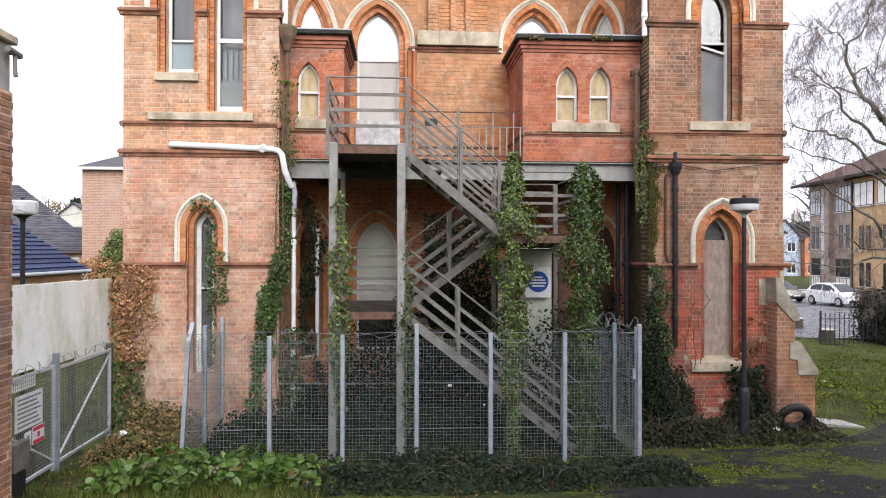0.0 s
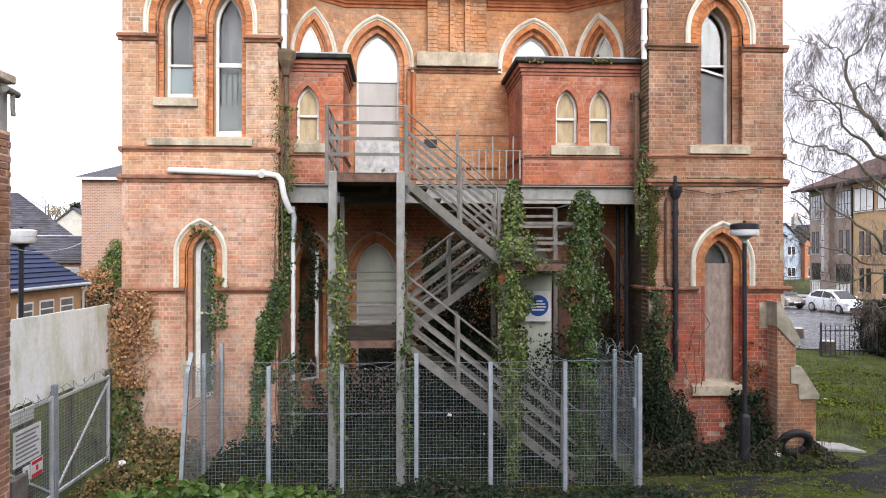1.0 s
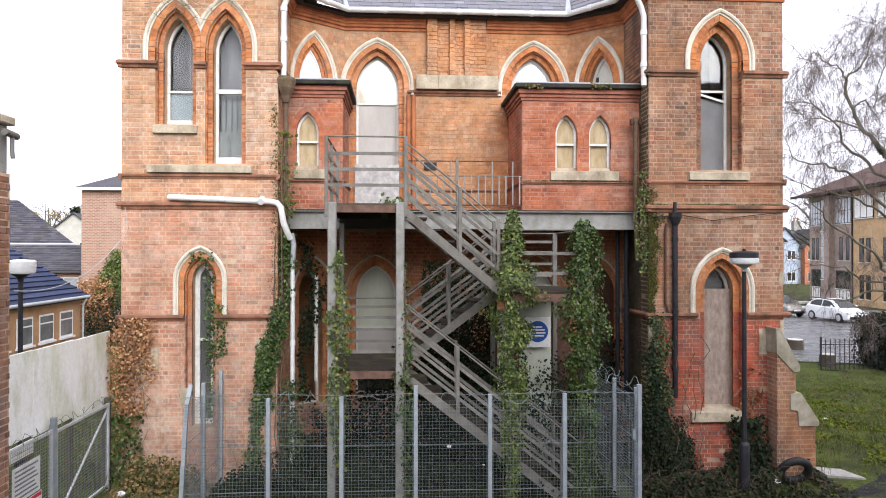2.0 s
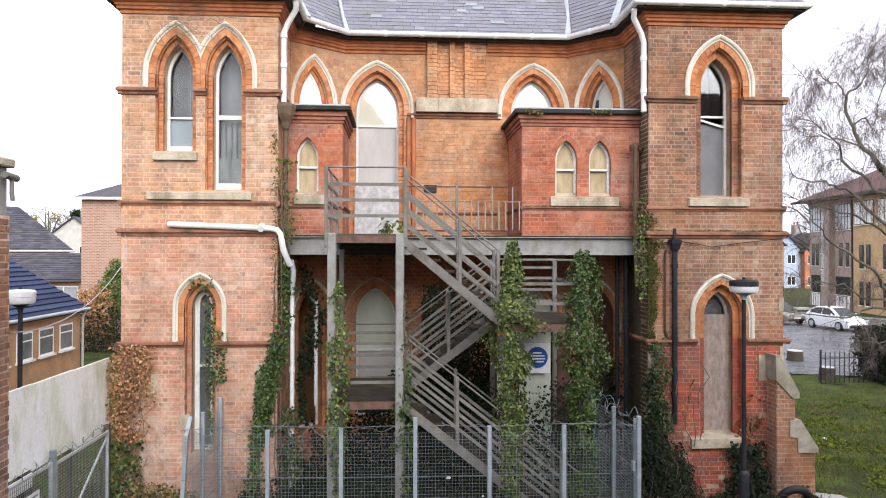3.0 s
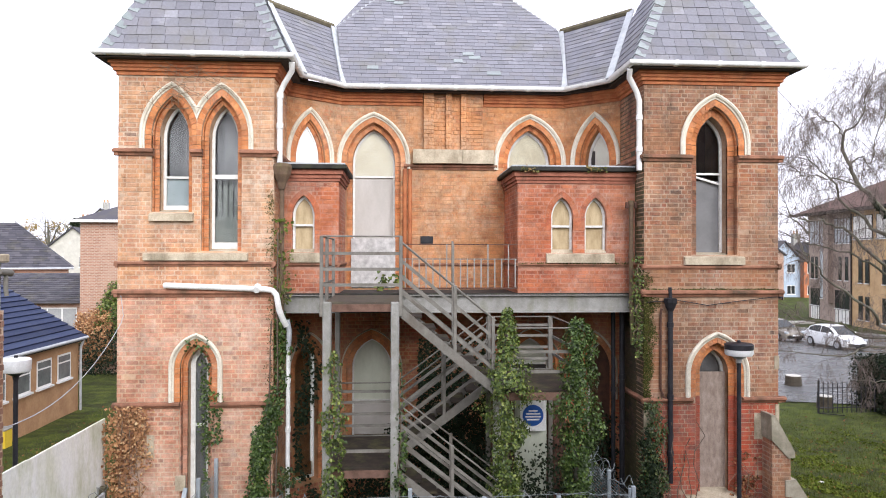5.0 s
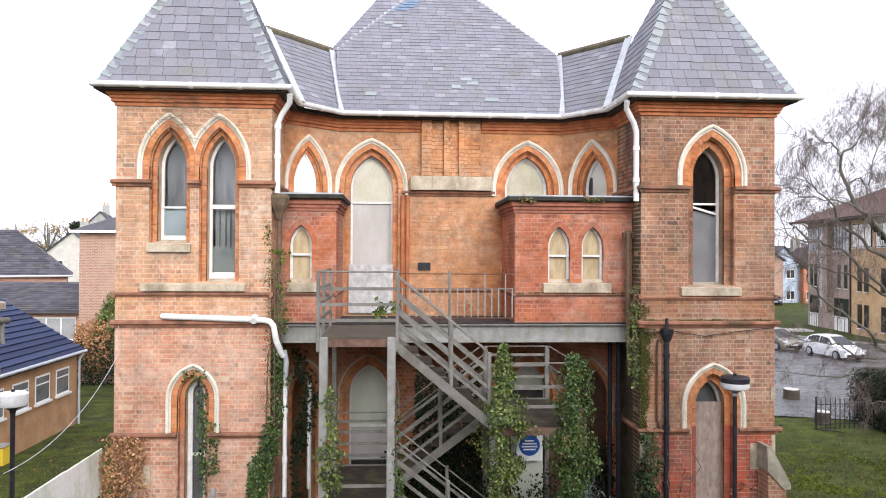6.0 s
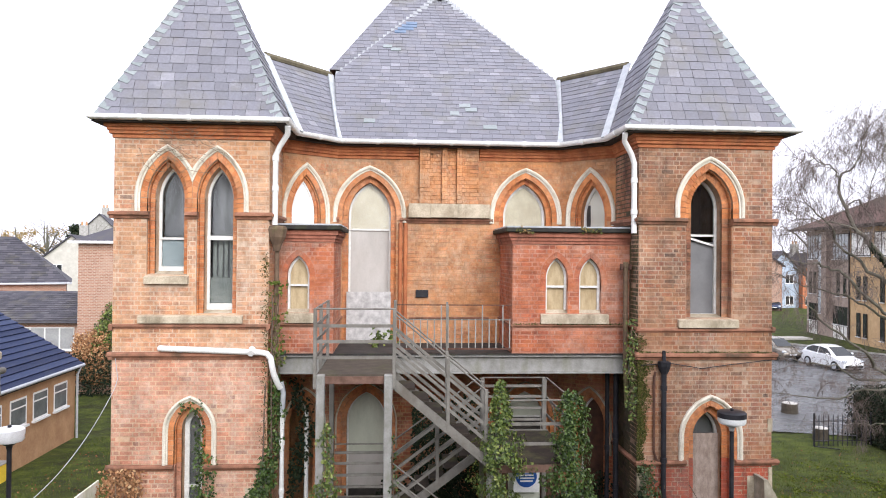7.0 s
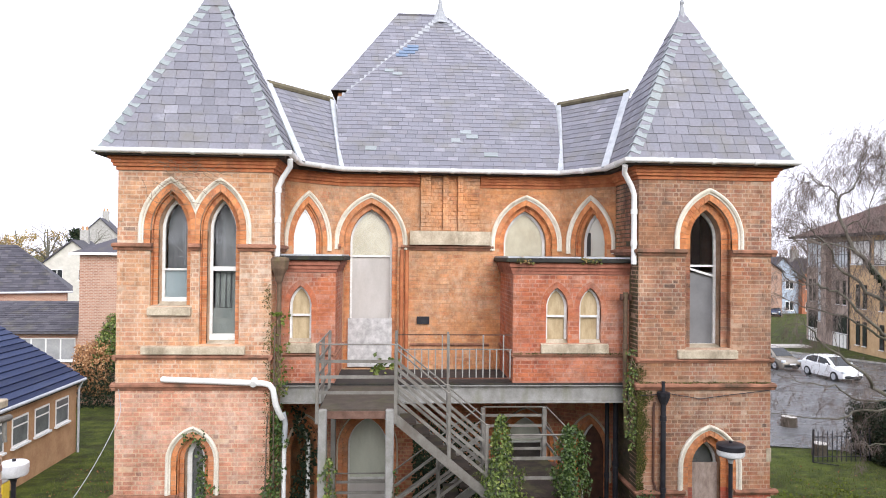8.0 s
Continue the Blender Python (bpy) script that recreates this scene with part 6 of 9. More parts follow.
# ---- lamp posts ----
def lamp_post(x, y, z0, z1, head_white, r=0.235):
    lp = thing("lamp_post", "black lamp post with a dark-lidded white drum head" if not head_white else "black lamp post with a flat white drum head", "lamp post", "lamp posts round the building")
    part("base", Bag().lathe(x, y, [(0.085, z0), (0.085, 0.7), (0.075, 0.74), (0.045, 0.77)], 16), M["black_iron"], lp, "", True)
    part("pole", Bag().lathe(x, y, [(0.04, 0.7), (0.036, z1 - 0.1)], 12), M["black_iron"], lp, "", True)
    part("neck", Bag().lathe(x, y, [(0.04, z1 - 0.12), (0.05, z1 - 0.06), (0.14, z1 - 0.002)], 20), M["lead"] if not head_white else M["black_iron"], lp, "", True)
    part("diffuser", Bag().lathe(x, y, [(0.15, z1), (r - 0.02, z1 + 0.01), (r, z1 + 0.04), (r, z1 + 0.115)], 28), M["lamp_white"], lp, "white diffuser", True)
    part("cap", Bag().lathe(x, y, [(r + 0.006, z1 + 0.117), (r + 0.006, z1 + 0.2), (r - 0.02, z1 + 0.222), (0.03, z1 + 0.235)], 28), M["black_iron"] if not head_white else M["lamp_white"], lp, "dark lid" if not head_white else "white lid", True)
    part("sensor", Bag().lathe(x, y, [(0.03, z1 + 0.234), (0.03, z1 + 0.265), (0.02, z1 + 0.275)], 10), M["black_iron"], lp)
    return lp


lamp_post(6.02, -1.02, -0.25, 3.85, False)
lamp_post(-5.99, -1.3, -0.25, 3.71, True, 0.215)

# ---- gate, hoarding and pier beside the west tower ----
hoard = thing("hoarding", "white painted hoarding boards streaked with green algae", "hoarding")
for y0, y1, z0, z1 in ((-1.28, 0.1, 1.36, 2.645), (-2.52, -1.283, 1.42, 2.657), (-3.76, -2.523, 1.46, 2.667), (-5.0, -3.763, 1.48, 2.677)):
    part("panel", Bag().soft_box(-5.20, -5.17, y0, y1, z0, z1, 0.004), M["algae_board"], hoard)
for y in (0.05, -1.28, -2.5, -3.76):
    part("batten", Bag().box(-5.27, -5.205, y - 0.04, y + 0.04, -0.2, 2.55), M["moss_wood"], hoard)
part("skirt_board", Bag().box(-5.165, -5.15, -3.6, -2.55, 1.22, 1.42), M["algae_board"], hoard)

gate = thing("mesh_gate", "galvanised double gate filled with wire mesh, hung with notices", "gate")


def gate_leaf(y0, y1, zt0, zt1):
    x = -5.06
    part("stile", Bag().soft_box(x - 0.025, x + 0.025, y0 - 0.025, y0 + 0.025, -0.1, zt0, 0.006), M["galv_pale"], gate)
    part("stile", Bag().soft_box(x - 0.025, x + 0.025, y1 - 0.025, y1 + 0.025, -0.1, zt1, 0.006), M["galv_pale"], gate)
    part("top_bar", Bag().beam((x, y0, zt0 - 0.03), (x, y1, zt1 - 0.03), 0.04, 0.04), M["galv_pale"], gate)
    part("bottom_bar", Bag().beam((x, y0, 0.0), (x, y1, 0.0), 0.04, 0.04), M["galv_pale"], gate)
    part("brace", Bag().beam((x, y0, 0.05), (x, y1, zt1 - 0.1), 0.03, 0.03), M["galv_pale"], gate)
    b = Bag()
    n = round(abs(y1 - y0) / 0.05)
    for k in range(1, n):
        y = y0 + (y1 - y0) * k / n
        b.beam((x, y, 0.02), (x, y, zt0 - 0.05), 0.004, 0.004, (0, 1, 0.01))
    for k in range(1, 27):
        z = 0.02 + (zt0 - 0.08) * k / 27
        b.beam((x, y0, z), (x, y1, z), 0.004, 0.004)
    raw_part("mesh", b, M["galv"], gate)["kind"] = "stuff"


gate_leaf(-2.1, -0.25, 1.42, 1.42)
gate_leaf(-2.24, -4.6, 1.46, 1.46)
part("post", Bag().soft_box(-5.1, -5.02, -2.2, -2.12, -0.2, 1.62, 0.008), M["galv_post"], gate)
part("end_post", Bag().soft_box(-5.15, -5.06, -0.2, -0.1, -0.2, 1.5, 0.008), M["moss_wood"], gate, "weathered timber post")
part("barbed_wire", Bag().tube([(-5.06 + 0.05 * math.sin(k * 1.3), -0.1 - k * 0.075, 1.5 + 0.07 * math.cos(k * 1.7)) for k in range(58)], 0.005, 4), M["galv"], gate)


def notice(y0, y1, z0, z1, x, label, bars, material="white_upvc", extra=()):
    n = thing("notice", label, "notice", "notices on the gate")
    part("plate", Bag().soft_box(x, x + 0.008, y0, y1, z0, z1, 0.002), M[material], n)
    for a, b_, c, d, m_ in bars:
        part("text_bar", Bag().box(x + 0.009, x + 0.011, y0 + (y1 - y0) * a, y0 + (y1 - y0) * b_, z0 + (z1 - z0) * c, z0 + (z1 - z0) * d), M[m_], n)


notice(-3.33, -2.62, 0.72, 1.2, -5.03, "white notice board with rows of grey lettering on the gate", [(0.08, 0.92 - 0.07 * (k % 3), 0.1 + k * 0.125, 0.15 + k * 0.125, "ink") for k in range(7)])
notice(-2.9, -2.58, 0.46, 0.7, -5.025, "small white notice with a red band on the gate", [(0.05, 0.95, 0.02, 0.24, "sign_red"), (0.05, 0.95, 0.76, 0.98, "sign_red"), (0.4, 0.6, 0.35, 0.65, "sign_red")])
notice(-3.1, -2.93, 0.4, 0.68, -5.025, "small white and green notice on the gate", [(0.1, 0.9, 0.05, 0.3, "sign_green"), (0.3, 0.7, 0.5, 0.8, "ink")])
notice(-3.66, -3.46, 0.78, 0.98, -5.025, "small white notice on the gate", [(0.2, 0.8, 0.4, 0.55, "ink")])
notice(-3.75, -3.55, 0.4, 0.72, -5.025, "small notice in yellow, red and blue on the gate", [(0.05, 0.95, 0.68, 0.98, "sign_yellow"), (0.05, 0.95, 0.3, 0.62, "sign_red"), (0.05, 0.95, 0.02, 0.26, "sign_blue")])
box_ = thing("letter_box", "grey metal box with a black bag on the gate", "box")
part("body", Bag().soft_box(-5.05, -4.93, -3.5, -3.12, 0.25, 0.62, 0.012), M["steel"], box_)
part("bag", Bag().soft_box(-5.05, -4.95, -3.48, -3.16, -0.15, 0.245, 0.04), M["rubber"], box_)

pier = thing("brick_pier", "tall brown brick pier with a stone cap", "pier")
part("core", Bag().box(-6.6, -4.43, -5.6, -4.515, -0.3, 4.95), M["mortar"], pier)
for fr_, u0, u1 in ((wall_frame((0, -4.51, 0), (1, 0, 0), (0, -1, 0)), -6.6, -4.43), (wall_frame((-4.425, 0, 0), (0, 1, 0), (-1, 0, 0)), -5.6, -4.515), (wall_frame((0, -5.6, 0), (1, 0, 0), (0, 1, 0)), -6.6, -4.43)):
    bag = Bag()
    lay(bag, fr_, u0, u1, -0.3, 4.94, [], seed=77)
    raw_part("brickwork", bag, M["brick_brown"], pier)["kind"] = "stuff"
part("cap", Bag().soft_box(-6.6, -4.45, -5.4, -4.53, 4.951, 5.5, 0.01), M["render_grey"], pier, "grey rendered upstand")
part("coping", Bag().soft_box(-6.65, -4.38, -5.45, -4.48, 5.5, 5.6, 0.015), M["stone"], pier, "grey coping stone")
cctv = thing("security_camera", "small grey security camera on a bracket on the pier", "camera")
part("arm", Bag().beam((-4.5, -4.6, 5.38), (-4.36, -4.6, 5.38), 0.025, 0.025), M["steel"], cctv)
part("housing", Bag().tube([(-4.36, -4.75, 5.4), (-4.36, -4.5, 5.38)], 0.04, 10), M["steel"], cctv, "", True)
part("drop", Bag().tube([(-4.36, -4.6, 5.36), (-4.36, -4.6, 5.2), (-4.35, -4.6, 5.12)], 0.025, 8), M["steel"], cctv, "", True)

# ---- loose things ----
cable = thing("slack_cable", "pale cable slung from the tower across to the brick pier", "cable")
part("strand", Bag().tube([(-4.85, -0.06, 4.86), (-4.8, -0.07, 4.5)] + [(-4.77 + 0.38 * t, -0.07 - 4.43 * t, 3.58 + 0.92 * (1 - t / 0.84) ** 2) for t in [k / 18 for k in range(1, 19)]], 0.006, 6), M["lead"], cable)
tyre = thing("tyre", "old black tyre leaning in the weeds against the buttress", "tyre")
b = Bag()
R0, r0 = 0.24, 0.075
for i in range(28):
    a = i * math.tau / 28
    for k in range(10):
        c = k * math.tau / 10
        b.v.append(((R0 + r0 * math.cos(c)) * math.cos(a), r0 * 0.9 * math.sin(c), (R0 + r0 * math.cos(c)) * math.sin(a)))
b.f = [(i * 10 + k, i * 10 + (k + 1) % 10, ((i + 1) % 28) * 10 + (k + 1) % 10, ((i + 1) % 28) * 10 + k) for i in range(28) for k in range(10)]
b.moved(pose(7.02, -0.85, 0.19, 34, 26, 12))
part("casing", b, M["rubber"], tyre, "", True)
slab_ = thing("paving_slab", "pale concrete slab lying beside the buttress", "slab")
part("block", Bag().add([(7.98, -0.3, -0.2), (8.62, -0.45, -0.2), (8.5, 0.1, -0.2), (8.0, 0.25, -0.2), (7.98, -0.3, -0.08), (8.62, -0.45, -0.1), (8.5, 0.1, -0.1), (8.0, 0.25, -0.08)],
     [(3, 2, 1, 0), (4, 5, 6, 7), (0, 1, 5, 4), (1, 2, 6, 5), (2, 3, 7, 6), (3, 0, 4, 7)]), M["render_grey"], slab_)
for x, y, z, s_, lab in ((0.80, -2.0, 1.05, 0.035, "scrap of white litter caught in the fence"), (1.35, -1.9, 0.72, 0.02, "scrap of white litter caught in the fence"), (6.75, -0.75, -0.03, 0.07, "crumpled white litter in the weeds"), (10.9, 4.4, -0.22, 0.09, "crumpled pale litter on the lawn"), (-4.35, -1.5, 0.25, 0.07, "crumpled pale litter in the brambles")):
    lt = thing("litter", lab, "litter", "litter about the place")
    bm = bmesh.new()
    bmesh.ops.create_icosphere(bm, subdivisions=2, radius=s_)
    for v in bm.verts:
        v.co *= 1 + 0.45 * noise.noise(v.co * 40 + Vector((x, y, z)))
        v.co.z *= 0.6
    bb = Bag()
    bm.verts.index_update()
    bb.add([(v.co.x + x, v.co.y + y, v.co.z + z) for v in bm.verts], [[v.index for v in f.verts] for f in bm.faces])
    bm.free()
    part("scrap", bb, M["lamp_white"], lt)

# scrawl on the east tower below the boarded window
scrawl = thing("graffiti", "faint grey spray-painted scrawl on the brickwork", "graffiti")
for k, x in enumerate((5.72, 5.9, 6.06, 6.24)):
    pts = [(x + 0.06 * math.cos(a) + 0.012 * (a if k % 2 else 0), -0.0135, 0.66 + 0.06 * math.sin(a * (1.0 if k % 2 else 1.6))) for a in [j * 0.42 for j in range(12)]]
    part("stroke", Bag().tube(pts, 0.008, 5), M["ink"], scrawl)

# ---- ground ----
def ground_z(x, y):
    t = min(max((y - 0.5) / 12, 0), 1)
    return -0.13 - 0.3 * t * t * (3 - 2 * t) + 0.03 * noise.noise(Vector((x * 0.5, y * 0.5, 0))) * (1 if abs(y) < 40 else 0)


def steps(lo, hi, near_lo, near_hi, fine):
    near = list(np.arange(near_lo, near_hi + 1e-6, fine))
    far = [near_hi + 2 ** (k / 2) * fine * 2 for k in range(1, 40)]
    left = [near_lo - 2 ** (k / 2) * fine * 2 for k in range(1, 40)]
    return sorted([v for v in left if v > lo] + [lo] + near + [hi] + [v for v in far if v < hi])


def grid(bag, xs, ys, fz):
    xs, ys = [float(v) for v in xs], [float(v) for v in ys]
    n = len(xs)
    m = len(bag.v)
    bag.v += [(x, y, fz(x, y)) for y in ys for x in xs]
    bag.f += [(m + j * n + i, m + j * n + i + 1, m + (j + 1) * n + i + 1, m + (j + 1) * n + i) for j in range(len(ys) - 1) for i in range(n - 1)]


b = Bag()
grid(b, steps(-900, 900, -10, 14, 0.25), steps(-60, 1500, -7, 14, 0.25), ground_z)
g = raw_part("ground", b, M["lawn"])
tagged(g, "patchy winter grass with moss and bare earth", "ground", kind="structure")

# worn asphalt path in front of the east tower, mossy in patches
edge = [(2.2, -6.5), (2.6, -3.6), (3.9, -2.62), (5.2, -1.75), (6.6, -1.5), (7.8, -1.2), (8.7, -0.55), (9.7, 0.35), (12.5, 1.3), (17, 2.2), (17, -1.2), (13, -2.0), (10.5, -2.6), (9.4, -3.6), (9.4, -6.5)]
fine = []
for (x0, y0), (x1, y1) in zip(edge, edge[1:] + edge[:1]):
    for k in range(8):
        t = k / 8
        x, y = x0 + (x1 - x0) * t, y0 + (y1 - y0) * t
        w = noise.noise(Vector((x * 1.7, y * 1.7, 3))) * 0.22
        fine.append((x + w * 0.5, y + w))
b = Bag().slab([(x, y) for x, y in fine], [], 0, 0.02)
b.v = [(u, z, -0.108 - (0.0 if d < 0.01 else 0.04) + 0.028 * noise.noise(Vector((u * 0.5, z * 0.5, 0)))) for u, d, z in b.v]
tagged(part("path", b, M["path"]), "worn dark asphalt path with mossy patches", "path", kind="structure")

# road beyond the lawn, with a kerb
b = Bag()
ROAD_Z = -0.385
b.add([(13.5, 15.6, ROAD_Z), (36, 9, ROAD_Z), (36.6, 36, ROAD_Z), (32, 44, ROAD_Z), (14, 46, ROAD_Z), (9, 34, ROAD_Z), (9, 17, ROAD_Z)], [(0, 1, 2, 3, 4, 5, 6)])
b.add([(x, y, z - 0.1) for x, y, z in b.v], [(6, 5, 4, 3, 2, 1, 0)])
tagged(part("road", b, M["asphalt"]), "wet grey asphalt road and parking", "road", kind="structure")
for (p, q) in (((14, 46.1), (32.1, 44.1)), ((32.1, 44.1), (36.7, 36.0))):
    tagged(part("kerb", Bag().beam((*p, ROAD_Z + 0.03), (*q, ROAD_Z + 0.03), 0.12, 0.16), M["render_grey"]), "grey concrete kerb beside the road", "kerb", kind="structure")

# ---- leaves ----
def leaf(bag, rnd, p, n, size, droop=0.35, fold=0.25, broad=0.75):
    """One pointed leaf of two halves at p, facing n."""
    n = (Vector(n) + Vector((rnd.uniform(-1, 1), rnd.uniform(-1, 1), rnd.uniform(-1, 1))) * 0.85).normalized()
    a = Vector((rnd.uniform(-1, 1), rnd.uniform(-1, 1), rnd.uniform(-1, 0.4) - droop))
    a = a - n * a.dot(n)
    if a.length < 1e-3:
        return
    a.normalize()
    s = n.cross(a) * (size * broad * 0.5)
    p = Vector(p)
    a *= size
    lift = n * (size * fold * 0.5)
    bag.add([p, p + a * 0.45 + s + lift, p + a, p + a * 0.45 - s + lift], [(0, 1, 2), (0, 2, 3)])


def plant(name, label, category, material, pts, size, stems=(), stem_mat="stem", group="", seed=0, **kw):
    """pts: (place, facing) of each leaf."""
    t = thing(name, label, category, group)
    rnd = random.Random(seed)
    b = Bag()
    for p, n in pts:
        leaf(b, rnd, p, n, size * rnd.uniform(0.6, 1.35), **kw)
    raw_part("leaves", b, M[material], t)["kind"] = "stuff"
    for k, st in enumerate(stems):
        part("stem", Bag().tube(st[0], st[1], 5), M[stem_mat], t)
    return t


def column_pts(x, y, z0, z1, radius, n, seed, front=True):
    """Leaves round a post; radius(z) is its bulk."""
    rnd = random.Random(seed)
    out = []
    while len(out) < n:
        z = rnd.uniform(z0, z1)
        a = rnd.uniform(math.pi * 0.9, math.pi * 2.1) if front else rnd.uniform(0, math.tau)
        r = radius(z) * (0.55 + 0.6 * rnd.random()) * (1 + 0.5 * noise.noise(Vector((math.cos(a) * 1.5, math.sin(a) * 1.5 + seed, z * 2.3))))
        lump = noise.noise(Vector((math.cos(a) * 1.1 + seed * 3, math.sin(a), z * 3.1)))
        if r <= 0.01 or rnd.random() > min(1.0, radius(z) / 0.16) * (0.62 + 1.1 * lump):
            continue
        r *= 1 + 0.6 * lump
        out.append(((x + r * math.cos(a), y + r * math.sin(a), z), (math.cos(a), math.sin(a), 0.35)))
    return out


def wavy(x, y, z0, z1, amp, seed, n=10):
    return [(x + amp * noise.noise(Vector((k * 0.6, seed, 0))), y + amp * noise.noise(Vector((0, seed, k * 0.6))), z0 + (z1 - z0) * k / n) for k in range(n + 1)]


def lerp_table(table):
    def f(z):
        if z <= table[0][0]:
            return table[0][1]
        for (z0, r0), (z1, r1) in zip(table, table[1:]):
            if z <= z1:
                return r0 + (r1 - r0) * (z - z0) / (z1 - z0)
        return table[-1][1]
    return f


def patch_pts(n, seed, sample):
    rnd = random.Random(seed)
    out = []
    tries = 0
    while len(out) < n and tries < n * 30:
        tries += 1
        r = sample(rnd)
        if r:
            out.append(r)
    return out


# ivy up the two stair-landing posts
f1 = lerp_table([(-0.1, 0.1), (1.2, 0.16), (2.0, 0.22), (2.8, 0.24), (3.3, 0.36), (3.7, 0.3), (4.2, 0.18), (4.75, 0.06)])
plant("ivy", "bright green ivy wrapped round the stair-landing post", "ivy", "ivy_bright", column_pts(1.84, -1.68, -0.1, 4.75, f1, 7600, 1) + [((2.05 + 0.4 * t + 0.08 * noise.noise(Vector((k, 0, 0))), -1.72, 3.42 - 0.1 * t + 0.14 * noise.noise(Vector((0, k * 1.3, 0)))), (0, -1, 0.4)) for k, t in ((i, i / 200) for i in range(200))],
      0.052, [(wavy(1.84, -1.7, -0.15, 4.6, 0.1, 3), 0.018)], group="ivy on the building", seed=1)
f2 = lerp_table([(-0.1, 0.14), (1.0, 0.18), (2.0, 0.2), (2.6, 0.26), (3.3, 0.33), (3.7, 0.24), (4.1, 0.21), (4.4, 0.2), (4.58, 0.08)])
plant("ivy", "dense dark green ivy wrapped round the outer landing post", "ivy", "ivy", column_pts(3.0, -1.66, -0.1, 4.58, f2, 9500, 2), 0.052, [(wavy(3.0, -1.68, -0.15, 4.4, 0.1, 4), 0.018)], group="ivy on the building", seed=2)
f3 = lerp_table([(1.0, 0.1), (2.0, 0.17), (3.0, 0.15), (3.4, 0.1), (3.9, 0.09), (4.1, 0.02)])
plant("ivy", "thin bright ivy climbing the platform post", "ivy", "ivy_bright", column_pts(-0.93, -1.74, 0.6, 4.1, f3, 1400, 3), 0.06, [(wavy(-0.95, -1.8, -0.1, 4.0, 0.08, 6), 0.012)], group="ivy on the building", seed=3)
f4 = lerp_table([(0.3, 0.1), (1.6, 0.14), (2.4, 0.13), (3.2, 0.05), (4.0, 0.04)])
plant("ivy", "sparse ivy climbing the platform post", "ivy", "ivy", column_pts(0.12, -1.72, 0.2, 3.9, f4, 900, 4), 0.055, [(wavy(0.12, -1.78, -0.1, 3.8, 0.05, 8), 0.01)], group="ivy on the building", seed=4)


def wall_sheet(x0, x1, z0, z1, y, thick, dens, seed, face=(0, -1, 0.3), shape=None):
    """Leaves hanging before a wall; dens(x, z) is 0 to 1."""
    def sample(rnd):
        x, z = rnd.uniform(x0, x1), rnd.uniform(z0, z1)
        d = dens(x, z) + 0.45 * noise.noise(Vector((x * 2.7 + seed, z * 2.7, 1)))
        if rnd.random() > d:
            return None
        return ((x, y - rnd.random() ** 1.6 * thick * min(1, max(d, 0.2)), z), face)
    return sample


# west tower: inner corner and foot
plant("ivy", "ivy and bramble in the corner beside the white downpipe", "ivy", "ivy", patch_pts(2600, 11, wall_sheet(-2.8, -1.98, 0.0, 3.25, -0.03, 0.25, lambda x, z: 0.62 - abs(x + 2.62 - 0.13 * z) * 3.0 - max(0, z - 2.8) * 0.9 - max(0, 1.5 - z) * 0.22, 11)) +
      patch_pts(620, 12, wall_sheet(-2.2, -1.85, 2.6, 5.0, 0.1, 0.2, lambda x, z: 0.55 - abs(x + 2.05) * 3, 12)), 0.06, [(wavy(-2.1, 0.0, -0.2, 6.0, 0.12, 12), 0.014), (wavy(-2.2, -0.04, -0.2, 4.4, 0.12, 13), 0.012)], group="ivy on the building", seed=5)
plant("weeds", "yellowing weeds sprouting round the old rainwater pipe", "weeds", "grass", patch_pts(170, 13, wall_sheet(-2.22, -1.8, 4.7, 6.3, 0.1, 0.22, lambda x, z: 0.7 - abs(x + 2.02) * 2.8, 13)), 0.065, [(wavy(-2.1 + 0.02 * k, 0.05, 4.7, 5.5 + 0.3 * (k % 3), 0.12, 20 + k), 0.005) for k in range(7)], "dry_stem", group="weeds on the walls", seed=6)
plant("ivy", "dark ivy hanging over the arch beside the downpipe", "ivy", "ivy_dark", patch_pts(620, 14, wall_sheet(-1.95, -1.25, 0.2, 4.3, 1.2, 0.2, lambda x, z: 0.6 - abs(x + 1.78 - 0.16 * math.sin(z * 2.4)) * 2.6 - max(0, 2.8 - z) * 0.14, 14)), 0.075, group="ivy on the building", seed=7)
plant("ivy", "ivy trailing into the narrow pointed window", "ivy", "ivy", patch_pts(420, 15, wall_sheet(-3.5, -3.25, 1.0, 3.9, 0.14, 0.12, lambda x, z: 0.55 - abs(x + 3.38) * 2, 15)) + patch_pts(170, 16, wall_sheet(-3.35, -3.05, 2.2, 3.15, -0.03, 0.1, lambda x, z: 0.6 - abs(x + 3.2) * 2, 16)) +
      patch_pts(50, 17, wall_sheet(-3.75, -3.3, 3.85, 4.15, -0.02, 0.08, lambda x, z: 0.6, 17)), 0.06, group="ivy on the building", seed=8)
plant("creeper", "withered brown creeper over the tower's outer corner", "creeper", "creeper_leaf", patch_pts(2000, 18, wall_sheet(-5.15, -4.1, 0.5, 2.9, -0.03, 0.14, lambda x, z: 0.72 - max(0, x + 4.72 - (z - 1.3) * 0.25) * 3.2 - max(0, -4.95 - x) * 2.5 - max(0, 1.3 - z) * 0.5, 18)), 0.055,
      [(wavy(-4.92 + 0.06 * k, -0.05, -0.2, 2.5 + 0.15 * (k % 3), 0.25, 30 + k), 0.006) for k in range(8)], "dry_stem", seed=9)
plant("ivy", "green ivy below the withered creeper", "ivy", "ivy", patch_pts(420, 19, wall_sheet(-5.1, -4.5, -0.1, 1.2, -0.1, 0.3, lambda x, z: 0.7 - abs(x + 4.8) * 0.9, 19)), 0.07, group="ivy on the building", seed=10)
